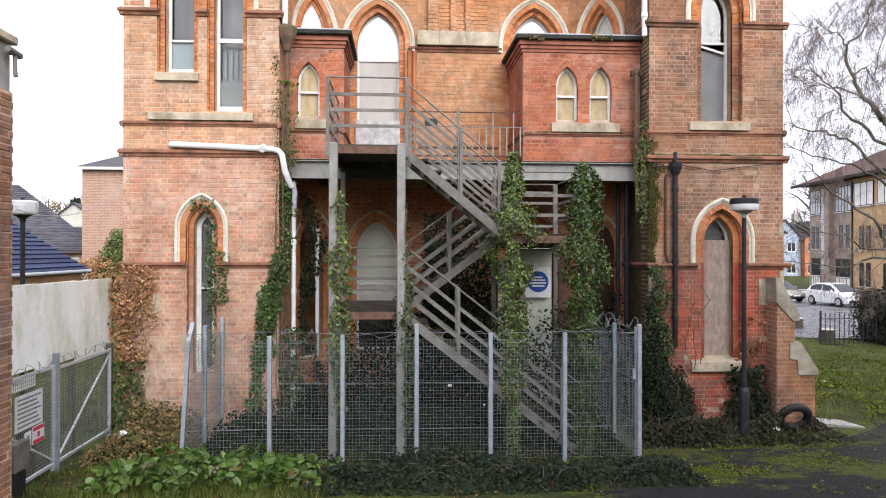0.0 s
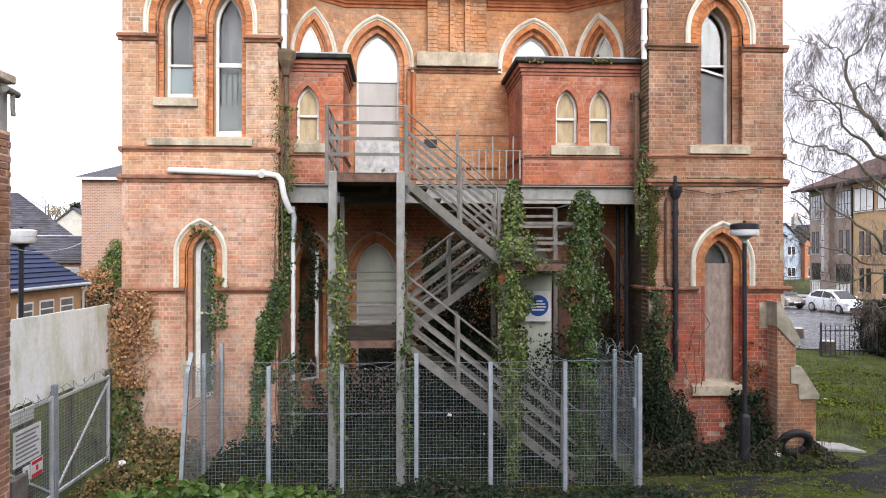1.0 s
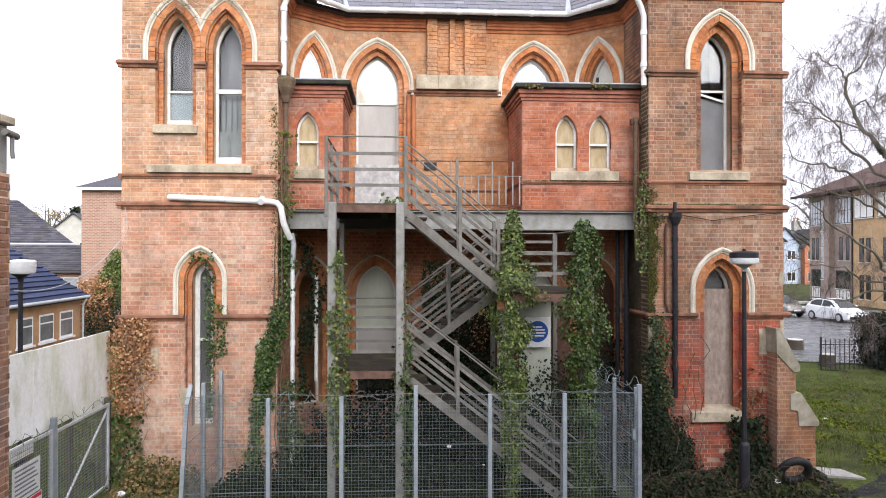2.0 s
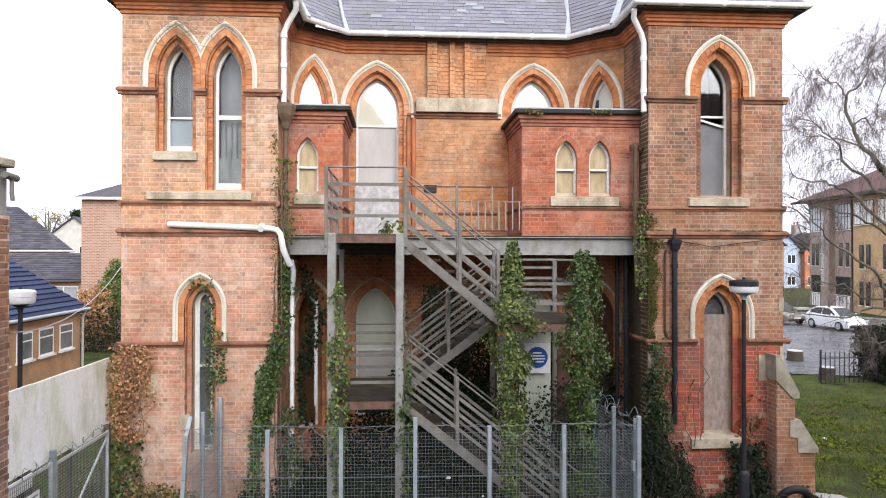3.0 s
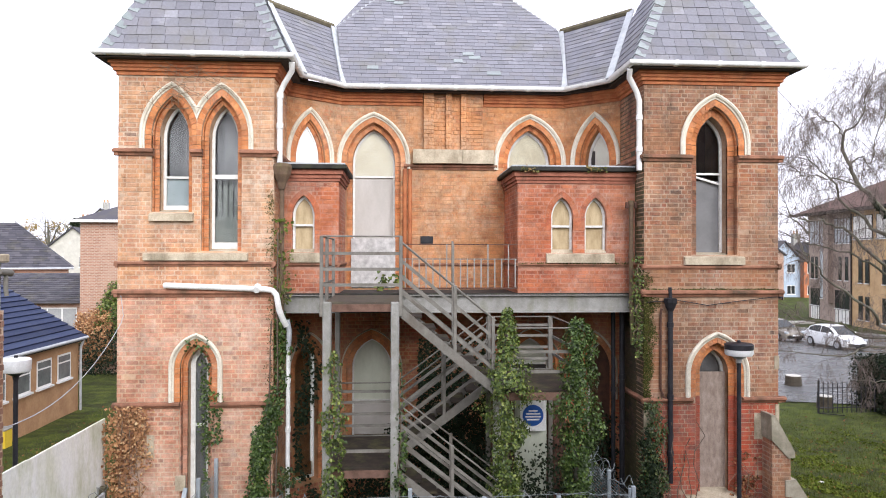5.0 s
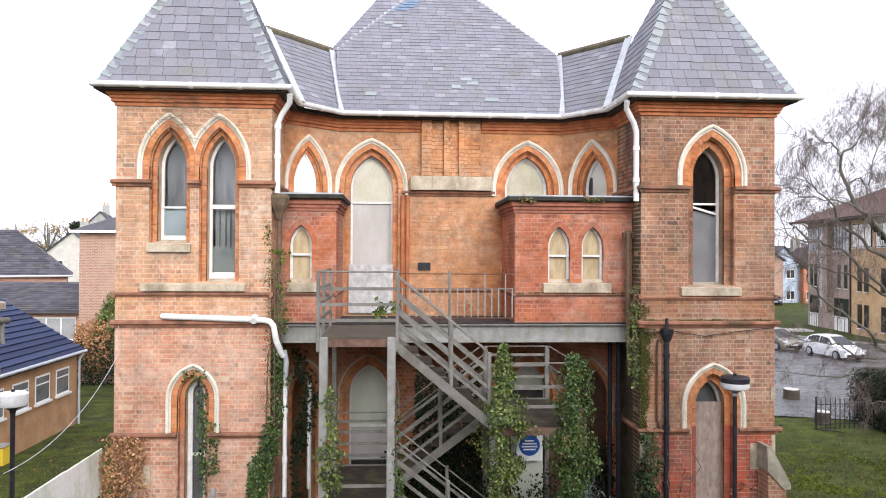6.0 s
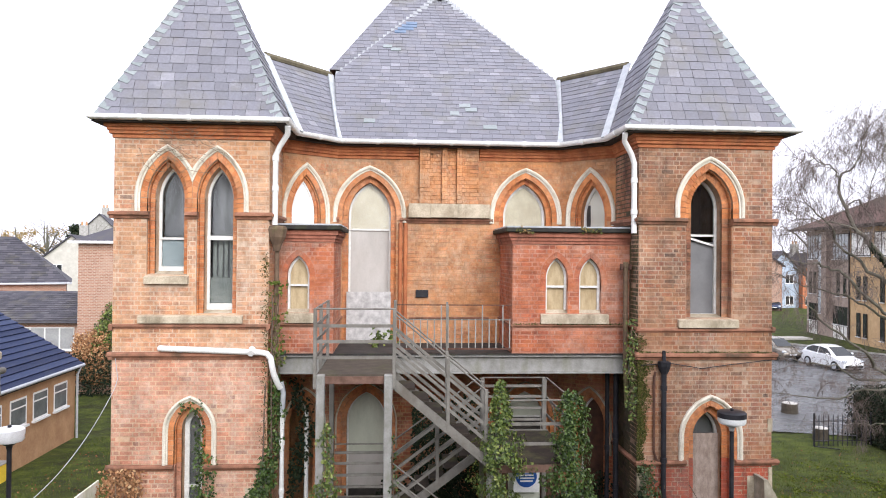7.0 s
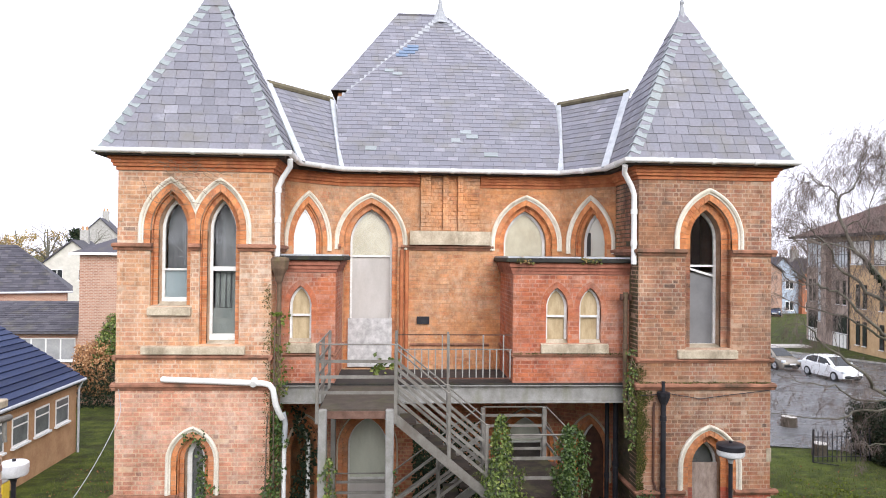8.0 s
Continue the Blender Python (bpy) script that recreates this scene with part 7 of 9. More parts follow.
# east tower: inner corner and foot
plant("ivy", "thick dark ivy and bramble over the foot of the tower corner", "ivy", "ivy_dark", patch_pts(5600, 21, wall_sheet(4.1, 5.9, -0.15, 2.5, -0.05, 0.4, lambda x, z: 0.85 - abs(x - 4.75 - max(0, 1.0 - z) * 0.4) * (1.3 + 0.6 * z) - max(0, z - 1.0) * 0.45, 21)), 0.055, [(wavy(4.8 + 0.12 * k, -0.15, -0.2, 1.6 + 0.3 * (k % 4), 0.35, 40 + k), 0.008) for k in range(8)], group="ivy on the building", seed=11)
plant("ivy", "yellow-green ivy tops against the tower corner", "ivy", "ivy_mid", patch_pts(1000, 22, wall_sheet(4.6, 5.15, 1.2, 2.95, -0.08, 0.22, lambda x, z: 0.6 - abs(x - 4.82) * 2.0 - max(0, z - 2.3) * 0.5, 22)), 0.055, group="ivy on the building", seed=12)
plant("weeds", "yellow-green weeds rooted at the tower's band course", "weeds", "ivy_bright", patch_pts(420, 23, wall_sheet(4.42, 4.85, 3.7, 5.6, 0.05, 0.25, lambda x, z: 0.6 - abs(x - 4.6) * 2.6 - abs(z - 4.7) * 0.3, 23)), 0.05, [(wavy(4.6, 0.05, 4.0, 5.4, 0.2, 50 + k), 0.006) for k in range(4)], "dry_stem", group="weeds on the walls", seed=13)
plant("creeper", "thin dead creeper stems on the tower beside the lamp post", "creeper", "dead_leaf", patch_pts(420, 24, wall_sheet(6.35, 7.35, 0.0, 1.9, -0.04, 0.08, lambda x, z: 0.5 - abs(x - 6.55) * 1.1 - z * 0.1, 24)) + patch_pts(250, 25, wall_sheet(7.05, 7.25, 0.6, 1.9, -0.23, 0.05, lambda x, z: 0.6, 25)), 0.06,
      [(wavy(6.45 + 0.1 * k, -0.05, -0.2, 1.5 + 0.2 * (k % 3), 0.3, 60 + k), 0.007) for k in range(5)], "dry_stem", seed=14)
plant("ivy", "ivy scrambling up behind the lamp post", "ivy", "ivy_dark", patch_pts(1100, 26, wall_sheet(6.1, 7.0, -0.15, 1.0, -0.1, 0.4, lambda x, z: 0.85 - abs(x - 6.45) * 1.2 - z * 0.35, 26)) + patch_pts(160, 27, wall_sheet(7.3, 7.75, 0.2, 0.65, -0.24, 0.06, lambda x, z: 0.6 - abs(x - 7.5), 27)), 0.075, group="ivy on the building", seed=15)
# weeds on the balcony and flat roofs
plant("weeds", "small green weeds growing on the balcony platform", "weeds", "ivy_bright", patch_pts(60, 28, wall_sheet(-0.35, 0.2, 4.9, 5.2, 1.6, 0.2, lambda x, z: 0.7, 28)), 0.1, group="weeds on the walls", seed=16)
plant("weeds", "moss and grass tufts on the annexe roof edge", "weeds", "bramble_pale", patch_pts(60, 29, wall_sheet(2.45, 2.75, 7.2, 7.3, 0.36, 0.06, lambda x, z: 0.7, 29)) + patch_pts(60, 30, wall_sheet(3.7, 4.1, 7.22, 7.32, 0.36, 0.06, lambda x, z: 0.7, 30)), 0.05, group="weeds on the walls", seed=17)
# dry creeper stems under the west tower's eaves
t_ = thing("creeper", "bare dry creeper stems under the tower eaves", "creeper")
rnd = random.Random(5)
for k in range(34):
    x = rnd.uniform(-4.6, -3.2)
    z = rnd.uniform(8.4, 9.0)
    pts = [(x, -0.08, z)]
    for j in range(5):
        x += rnd.uniform(-0.05, 0.28)
        z = min(9.08, max(8.2, z + rnd.uniform(-0.18, 0.12)))
        pts.append((x, -0.1 - rnd.random() * 0.05, z))
    part("stem", Bag().tube(pts, 0.004, 4), M["dry_stem"], t_)


def mound(x0, x1, y0, y1, h, n, seed, clear=()):
    """Leaves in low heaps over the ground."""
    def sample(rnd):
        x, y = rnd.uniform(x0, x1), rnd.uniform(y0, y1)
        k = 0.55 + 0.9 * noise.noise(Vector((x * 1.1 + seed, y * 1.1, 0)))
        e = min(1, (x - x0) * 2.5, (x1 - x) * 2.5, (y - y0) * 3, (y1 - y) * 3)
        top = h * max(0.06, k) * max(0.1, e)
        if any(a < x < b_ and c < y < d for a, b_, c, d in clear):
            return None
        z = ground_z(x, y) + top * (1 - rnd.random() ** 2)
        return ((x, y, z), (rnd.uniform(-0.4, 0.4), -0.5, 0.8))
    return patch_pts(n, seed, sample)


def thicket(label, pts, size, material, seed, stems=0, area=None):
    t = plant("undergrowth", label, "undergrowth", material, pts, size, group="undergrowth round the building", seed=seed)
    rnd = random.Random(seed)
    for k in range(stems):
        x, y = rnd.uniform(area[0], area[1]), rnd.uniform(area[2], area[3])
        z = ground_z(x, y)
        dx, dy, hh = rnd.uniform(-0.7, 0.7), rnd.uniform(-0.4, 0.2), rnd.uniform(0.3, area[4])
        part("stem", Bag().tube([(x + dx * f, y + dy * f, z + hh * math.sin(f * 2.4)) for f in (0, 0.25, 0.5, 0.75, 1)], 0.003, 4), M["stem"], t)
    return t


thicket("brambles and ivy before the west tower", mound(-5.0, -3.25, -1.9, -0.02, 0.62, 4600, 31), 0.065, "bramble_pale", 31, 30, (-4.9, -3.3, -1.8, -0.2, 0.9))
thicket("brambles and ivy inside the fence", mound(-3.15, 3.7, -1.95, 0.3, 0.75, 15000, 32), 0.06, "ivy_dark", 32, 40, (-3.0, 3.5, -1.9, 0.0, 1.0))
thicket("dark ivy under the stair, shade put into its leaf colour", mound(-2.0, 4.6, 0.3, 1.9, 1.3, 9000, 33), 0.065, "ivy_dark", 33)
thicket("low ivy along the foot of the fence", mound(-1.4, 4.4, -3.5, -2.0, 0.34, 9500, 34), 0.065, "ivy_dark", 34, 46, (-1.0, 4.0, -3.3, -2.2, 0.3))
thicket("brambles before the east tower", mound(4.1, 7.9, -1.55, -0.02, 0.42, 7000, 35, [(6.62, 7.45, -1.25, -0.02)]), 0.07, "bramble", 35, 60, (4.2, 7.7, -1.4, -0.1, 0.6))
plant("ivy", "dark ivy grown up before the porch door", "ivy", "ivy_dark", patch_pts(5200, 38, wall_sheet(1.3, 3.9, -0.2, 2.2, 0.25, 0.35, lambda x, z: 0.95 - max(0, z - 0.9 - 0.6 * abs(math.sin(x * 2.3))) * 0.9, 38)), 0.06, group="ivy on the building", seed=38)
# these sheets bring the balcony and stair shade in through their leaf colour
plant("ivy", "dark ivy at the wall foot under the balcony, shade put into its leaf colour", "ivy", "ivy_dark", patch_pts(14000, 37, wall_sheet(-1.4, 4.6, -0.2, 2.3, 1.5, 0.5, lambda x, z: 0.95 - max(0, z - 1.0 - 0.5 * math.sin(x * 1.7)) * 0.7, 37)), 0.065, group="ivy on the building", seed=37)
plant("ivy", "dark ivy hanging behind the stair, shade put into its leaf colour", "ivy", "ivy_dark", patch_pts(9000, 39, wall_sheet(0.5, 1.95, 0.4, 3.9, 1.45, 0.4, lambda x, z: 0.9 - max(0, z - 3.2) * 0.9, 39)), 0.06, group="ivy on the building", seed=39)
thicket("ivy on the wall under the west arch", mound(-2.7, -1.2, -0.4, 1.4, 1.0, 2600, 36), 0.08, "ivy_dark", 36)

# broad-leaved plants before the fence
t_ = thing("broad_leaved_plants", "bed of glossy broad green leaves with a few pink flowers", "plants")
t_["kind"] = "stuff"
rnd = random.Random(41)
b = Bag()
for k in range(820):
    x = rnd.uniform(-4.25, -0.85)
    y = -2.75 + rnd.uniform(-0.55, 0.5)
    lim = 1 - max(0, (x + 1.5) / 0.7) * 0.6 - max(0, (-3.6 - x) / 0.6) * 0.5
    if rnd.random() > lim:
        continue
    z = ground_z(x, y) + rnd.random() ** 0.8 * (0.3 + 0.25 * noise.noise(Vector((x * 2.2, y * 2.2, 5)))) * lim
    n = Vector((rnd.uniform(-0.9, 0.9), rnd.uniform(-1.3, 0.3), rnd.uniform(0.3, 1.0))).normalized()
    a = Vector((rnd.uniform(-1, 1), rnd.uniform(-1, 0.5), 0))
    a = (a - n * a.dot(n)).normalized()
    s_ = n.cross(a)
    L, W = rnd.uniform(0.07, 0.19), rnd.uniform(0.05, 0.14)
    p = Vector((x, y, z))
    ring_ = [(0.12, 0.55), (0.4, 1.0), (0.75, 0.9), (1.0, 0.3)]
    vs = [p] + [p + a * (L * f) + s_ * (W * w / 2) + n * (0.03 * w) for f, w in ring_] + [p + a * L * 1.04] + [p + a * (L * f) - s_ * (W * w / 2) + n * (0.03 * w) for f, w in reversed(ring_)]
    mid_ = [p + a * (L * 0.5)]
    vs += mid_
    c = len(vs) - 1
    b.add(vs, [(c, i, i + 1) for i in range(c - 1)] + [(c, c - 1, 0)])
raw_part("leaves", b, M["broad_leaf"], t_)
b = Bag()
for x, y, z in ((-3.18, -2.85, 0.12), (-2.55, -2.95, 0.1), (-2.3, -2.9, 0.08), (-1.45, -2.95, 0.0), (-2.8, -2.8, 0.2)):
    for k in range(9):
        leaf(b, rnd, (x + rnd.uniform(-0.03, 0.03), y, z + rnd.uniform(-0.03, 0.03)), (0, -1, 0.5), 0.04)
raw_part("flowers", b, M["pink"], t_)


# grass blades on the near ground and the lawn's edge
def blades(n, seed, sample, h):
    rnd = random.Random(seed)
    b = Bag()
    k = 0
    while k < n:
        x, y = sample(rnd)
        k += 1
        if noise.noise(Vector((x * 0.9, y * 0.9, seed))) < rnd.uniform(-0.6, 0.25):
            continue
        z = ground_z(x, y) - 0.005
        a = rnd.uniform(0, math.tau)
        hh = h * rnd.uniform(0.4, 1.3)
        w = 0.004 + 0.004 * rnd.random()
        dx, dy = math.cos(a) * hh * 0.5, math.sin(a) * hh * 0.5
        cx, cy = -math.sin(a) * w, math.cos(a) * w
        b.add([(x - cx, y - cy, z), (x + cx, y + cy, z), (x + dx, y + dy, z + hh)], [(0, 1, 2)])
    return b


ob = raw_part("grass", blades(24000, 51, lambda r: (r.uniform(-5.6, -1.0), r.uniform(-5.0, -2.2)), 0.13), M["grass"])
tagged(ob, "rough grass before the fence", "grass", kind="stuff")
ob = raw_part("grass", blades(70000, 52, lambda r: (r.uniform(7.6, 18), r.triangular(-0.5, 17, 2.5)), 0.085), M["grass"])
tagged(ob, "short lawn grass beyond the buttress", "grass", kind="stuff")
ob = raw_part("grass", blades(9000, 53, lambda r: (r.uniform(3.0, 10), r.triangular(-5, -0.8, -2.4)), 0.05), M["moss_leaf"])
tagged(ob, "moss and short grass breaking through the path", "grass", kind="stuff")
ob = raw_part("grass", blades(24000, 54, lambda r: (r.uniform(-11.5, -5.2), r.uniform(0, 15)), 0.1), M["grass"])
tagged(ob, "grass behind the hoarding", "grass", kind="stuff")

rnd = random.Random(61)
b = Bag()
for k in range(2600):
    x, y = rnd.uniform(-5.0, 8.5), rnd.triangular(-3.8, -0.6, -2.6)
    z = ground_z(x, y) + 0.012
    leaf(b, rnd, (x, y, z), (0, 0, 1), rnd.uniform(0.025, 0.06), 0.0, 0.5)
ob = raw_part("leaf_litter", b, M["dead_leaf"])
tagged(ob, "fallen brown leaves along the fence and path", "leaf litter", kind="stuff")
rnd = random.Random(62)
b = Bag()
for k in range(6500):
    x, y = rnd.uniform(2.6, 12.5), rnd.triangular(-4.6, -0.6, -2.6)
    if noise.noise(Vector((x * 0.55, y * 1.7, 7))) + 0.35 * noise.noise(Vector((x * 2.5, y * 3.5, 2))) < 0.06:
        continue
    z = ground_z(x, y) + 0.02
    for j in range(5):
        leaf(b, rnd, (x + rnd.uniform(-0.04, 0.04), y + rnd.uniform(-0.03, 0.03), z), (0, -0.3, 1), rnd.uniform(0.025, 0.05), 0.0, 0.5)
ob = raw_part("moss", b, M["moss_leaf"])
tagged(ob, "cushions of moss on the asphalt path", "moss", kind="stuff")

# green growth down the damp corner of the east tower, and moss over the lawn
b = Bag()
rnd = random.Random(63)
for p, n in patch_pts(4200, 64, wall_sheet(4.69, 5.02, 2.6, 5.3, -0.008, 0.02, lambda x, z: 0.62 - (x - 4.69) * 2.3 - abs(z - 3.9) * 0.16, 64)) + patch_pts(700, 68, wall_sheet(-2.36, -2.18, 2.6, 6.8, -0.008, 0.02, lambda x, z: 0.5 - (-2.18 - x) * 3.0, 68)) + patch_pts(500, 65, wall_sheet(4.7, 7.3, 4.955, 4.975, -0.03, 0.05, lambda x, z: 0.45, 65)) + patch_pts(260, 66, wall_sheet(2.4, 4.6, 5.44, 5.46, 0.46, 0.03, lambda x, z: 0.45, 66)):
    leaf(b, rnd, p, n, rnd.uniform(0.014, 0.036), 0.2, 0.3)
ob = raw_part("moss", b, M["moss_dark"])
tagged(ob, "dark green moss down the damp tower corner", "moss", kind="stuff")
b = Bag()
for k in range(34000):
    x, y = rnd.uniform(7.7, 16), rnd.triangular(-0.2, 11, 1.8)
    if noise.noise(Vector((x * 0.7, y * 0.7, 3))) + 0.6 * noise.noise(Vector((x * 2.3, y * 2.3, 8))) < 0.12:
        continue
    leaf(b, rnd, (x, y, ground_z(x, y) + 0.014), (0, -0.3, 1), rnd.uniform(0.05, 0.12), 0.0, 0.4)
ob = raw_part("moss", b, M["moss_leaf"])
tagged(ob, "yellow-green moss in patches over the lawn", "moss", kind="stuff")
b = Bag()
for k in range(900):
    x, y = rnd.uniform(8.0, 17), rnd.triangular(0.0, 13, 3)
    leaf(b, rnd, (x, y, ground_z(x, y) + 0.03), (0, 0, 1), rnd.uniform(0.04, 0.08), 0.0, 0.5)
for k in range(700):
    x, y = rnd.uniform(-11, -5.3), rnd.uniform(0, 13)
    leaf(b, rnd, (x, y, ground_z(x, y) + 0.03), (0, 0, 1), rnd.uniform(0.05, 0.1), 0.0, 0.5)
ob = raw_part("leaf_litter", b, M["dead_leaf"])
tagged(ob, "scattered fallen leaves on the grass", "leaf litter", kind="stuff")
plant("ivy", "ivy and dead stems over the foot of the white downpipe", "ivy", "ivy_mid", patch_pts(520, 67, wall_sheet(-2.15, -1.7, -0.1, 1.75, 0.02, 0.15, lambda x, z: 0.8 - abs(x + 1.92) * 2.2, 67)), 0.07, group="ivy on the building", seed=67)

# ---- left background ----
def hip_roof(bag, x0, x1, y0, y1, z0, rise, over=0.3, ridge_along="y", hip=None):
    x0, x1, y0, y1 = x0 - over, x1 + over, y0 - over, y1 + over
    if ridge_along == "y":
        c, d = (x0 + x1) / 2, min((x1 - x0) / 2, (y1 - y0) / 2 - 0.01)
        r0, r1 = (c, y0 + d, z0 + rise), (c, y1 - d, z0 + rise)
        faces = [(0, 1, 4), (1, 2, 5, 4), (2, 3, 5), (3, 0, 4, 5), (3, 2, 1, 0)]
    else:
        c, d = (y0 + y1) / 2, hip or min((y1 - y0) / 2, (x1 - x0) / 2 - 0.01)
        r0, r1 = (x0 + d, c, z0 + rise), (x1 - d, c, z0 + rise)
        faces = [(0, 1, 5, 4), (1, 2, 5), (2, 3, 4, 5), (3, 0, 4), (3, 2, 1, 0)]
    bag.add([(x0, y0, z0), (x1, y0, z0), (x1, y1, z0), (x0, y1, z0), r0, r1], faces)
    return bag


def framed_window(owner, m, u0, u1, z0, z1, frame_mat="white_upvc", pane_mat="dark_glass", cols=1, transom=0.7, name="window"):
    fw = 0.06
    holes = []
    for c in range(cols):
        a = u0 + (u1 - u0) * c / cols + fw * 0.6
        b_ = u0 + (u1 - u0) * (c + 1) / cols - fw * 0.6
        if transom:
            zt = z0 + (z1 - z0) * transom
            holes += [rect(a, b_, z0 + fw, zt - fw * 0.4), rect(a, b_, zt + fw * 0.4, z1 - fw)]
        else:
            holes.append(rect(a, b_, z0 + fw, z1 - fw))
    w = part(name, Bag().slab(rect(u0, u1, z0, z1), holes, -0.03, 0.05).moved(m), M[frame_mat], owner)
    part("pane", Bag().box(u0 + 0.02, u1 - 0.02, -0.016, -0.006, z0 + 0.02, z1 - 0.02).moved(m), M[pane_mat], w)
    part("sill", Bag().box(u0 - 0.06, u1 + 0.06, -0.1, 0.0, z0 - 0.07, z0 - 0.002).moved(m), M["white_upvc"], w)
    return w


low = thing("low_building", "single-storey buff brick building with a blue-black tiled roof", "building")
LX, LY0, LY1, LZ = -12.3, 1.0, 15.05, 2.3
part("wall", Bag().box(-19.9, LX, LY0, LY1 - 0.02, -0.6, LZ), M["buff_wall"], low)
EASTF = wall_frame((LX, 0, 0), (0, 1, 0), (-1, 0, 0))
for y0 in (13.85, 12.4, 10.98, 9.5, 8.05, 6.6):
    framed_window(low, EASTF, y0 - 0.49, y0 + 0.49, 0.95, 1.9, transom=0.68, pane_mat="dim_glass")
part("fascia", Bag().box(LX + 0.002, LX + 0.2, LY0 - 0.3, LY1 + 0.3, LZ - 0.06, LZ + 0.06), M["soffit"], low)
part("gutter", Bag().tube([(LX + 0.2, LY0 - 0.3, LZ + 0.04), (LX + 0.2, LY1 + 0.3, LZ + 0.04)], 0.06, 8), M["lead"], low)
part("downpipe", Bag().tube([(LX + 0.2, LY1, LZ), (LX + 0.1, LY1 - 0.05, LZ - 0.3), (LX + 0.1, LY1 - 0.05, -0.5)], 0.045, 8), M["lead"], low)
pitch = 0.62
half = 4.4
b = Bag().add([(LX + 0.2, LY0 - 0.4, LZ + 0.02), (LX + 0.2, LY1 + 0.35, LZ + 0.02), (LX + 0.2 - half, LY1 + 0.35, LZ + 0.02 + half * pitch), (LX + 0.2 - half, LY0 - 0.4, LZ + 0.02 + half * pitch), (LX + 0.2 - 2 * half, LY0 - 0.4, LZ), (LX + 0.2 - 2 * half, LY1 + 0.35, LZ)],
              [(0, 1, 2, 3), (3, 2, 5, 4), (0, 3, 4), (1, 5, 2)])
low_roof = part("roof", b, M["blue_tile"], low)
s_ = Vector((-1, 0, pitch)).normalized()
rows = 17
for k in range(rows):
    v = k * half * math.hypot(1, pitch) / rows
    v1 = (k + 1) * half * math.hypot(1, pitch) / rows + 0.03
    n_ = Vector((pitch, 0, 1)).normalized()
    o = Vector((LX + 0.2, 0, LZ + 0.03))
    p0, p1 = o + s_ * v, o + s_ * v1
    vs = []
    for y in (LY0 - 0.4, LY1 + 0.35):
        vs += [p0 + Vector((0, y, 0)), p0 + n_ * 0.055 + Vector((0, y, 0)), p1 + n_ * 0.006 + Vector((0, y, 0))]
    part("tile_course", Bag().add(vs, [(0, 3, 4, 1), (1, 4, 5, 2), (0, 1, 2), (3, 5, 4)]), M["blue_tile"], low_roof)

bin_ = thing("grit_bin", "yellow plastic grit bin against the buff brick wall", "bin")
part("body", Bag().soft_box(-12.27, -11.95, 9.35, 9.8, -0.45, 0.15, 0.03), M["sign_yellow"], bin_)
part("lid", Bag().soft_box(-12.28, -11.92, 9.32, 9.83, 0.152, 0.22, 0.03), M["render_grey"], bin_, "grey lid")

block = thing("brick_block", "tall brick building with a hipped slate roof, ivy up its side", "building")
part("wall", Bag().box(-16.0, -7.0, 23.45, 33, -0.7, 7.28), M["brick_far"], block)
part("roof", hip_roof(Bag(), -16.0, -7.0, 23.45, 33, 7.3, 2.4, 0.35, "x"), M["old_slate"], block)
part("eaves_board", Bag().box(-16.37, -6.6, 23.08, 23.2, 7.2, 7.33), M["white_upvc"], block, "white eaves board")
plant("ivy", "tall green ivy climbing the brick block", "ivy", "ivy_bright", patch_pts(4600, 71, wall_sheet(-15.2, -12.0, 1.2, 4.3, 23.4, 0.3, lambda x, z: 0.95 - max(0, z - 3.9 - 1.9 * min(0, x + 14.4)) * 1.8 - max(0, 2.2 - z) * 0.9, 71)), 0.11, seed=71)
plant("creeper", "brown and red creeper at the foot of the brick block", "creeper", "creeper_leaf", patch_pts(3200, 72, wall_sheet(-16.1, -14.3, 0.2, 2.9, 23.3, 0.3, lambda x, z: 0.95 - max(0, z - 2.2 - 0.35 * (x + 15.8)) * 1.4 - max(0, x + 15.2) * 0.35, 72)), 0.1, seed=72)
plant("ivy", "dark ivy and bramble along the brick block", "ivy", "ivy_dark", patch_pts(2600, 73, wall_sheet(-16.2, -12.0, -0.6, 1.9, 23.2, 0.6, lambda x, z: 0.95 - max(0, z - 1.0) * 0.9, 73)), 0.11, seed=73)

shed = thing("outbuilding", "brick outbuilding with a slate roof and white windows", "building")
part("wall", Bag().box(-40, -16.6, 25.4, 34, -0.7, 3.1), M["brick_far"], shed)
SF = wall_frame((0, 25.38, 0), (1, 0, 0), (0, 1, 0))
for k in range(4):
    framed_window(shed, SF, -20.8 - k * 4.4, -17.0 - k * 4.4, 1.55, 2.75, cols=5, transom=0, pane_mat="dim_pane")
b = Bag().add([(-40, 24.95, 3.1), (-16.5, 24.95, 3.1), (-16.5, 28.6, 4.5), (-40, 28.6, 4.5), (-40, 28.6, 3.0), (-16.5, 28.6, 3.0), (-40, 24.95, 3.0), (-16.5, 24.95, 3.0)],
              [(0, 1, 2, 3), (3, 2, 5, 4), (0, 6, 7, 1), (4, 5, 7, 6), (1, 7, 5, 2), (0, 3, 4, 6)])
shed_roof = part("roof", b, M["old_slate"], shed)
bag = Bag()
sv = Vector((0, 3.65, 1.4)).normalized()
slates(bag, (-40, 24.95, 3.12), (1, 0, 0), sv, lambda v: 10, lambda v: 23.5, 14, 0.27, 0.42, 160, 0.03)
raw_part("slating", bag, M["old_slate"], shed_roof)["kind"] = "stuff"
hall = thing("slate_hall", "large hall with a hipped grey slate roof", "building")
hm = pose(-22.0, 36.0, 0, 0, 0, 24.3)
part("wall", Bag().box(-23, -0.35, 0.35, 9.6, -0.7, 4.58).moved(hm), M["brick_far"], hall)
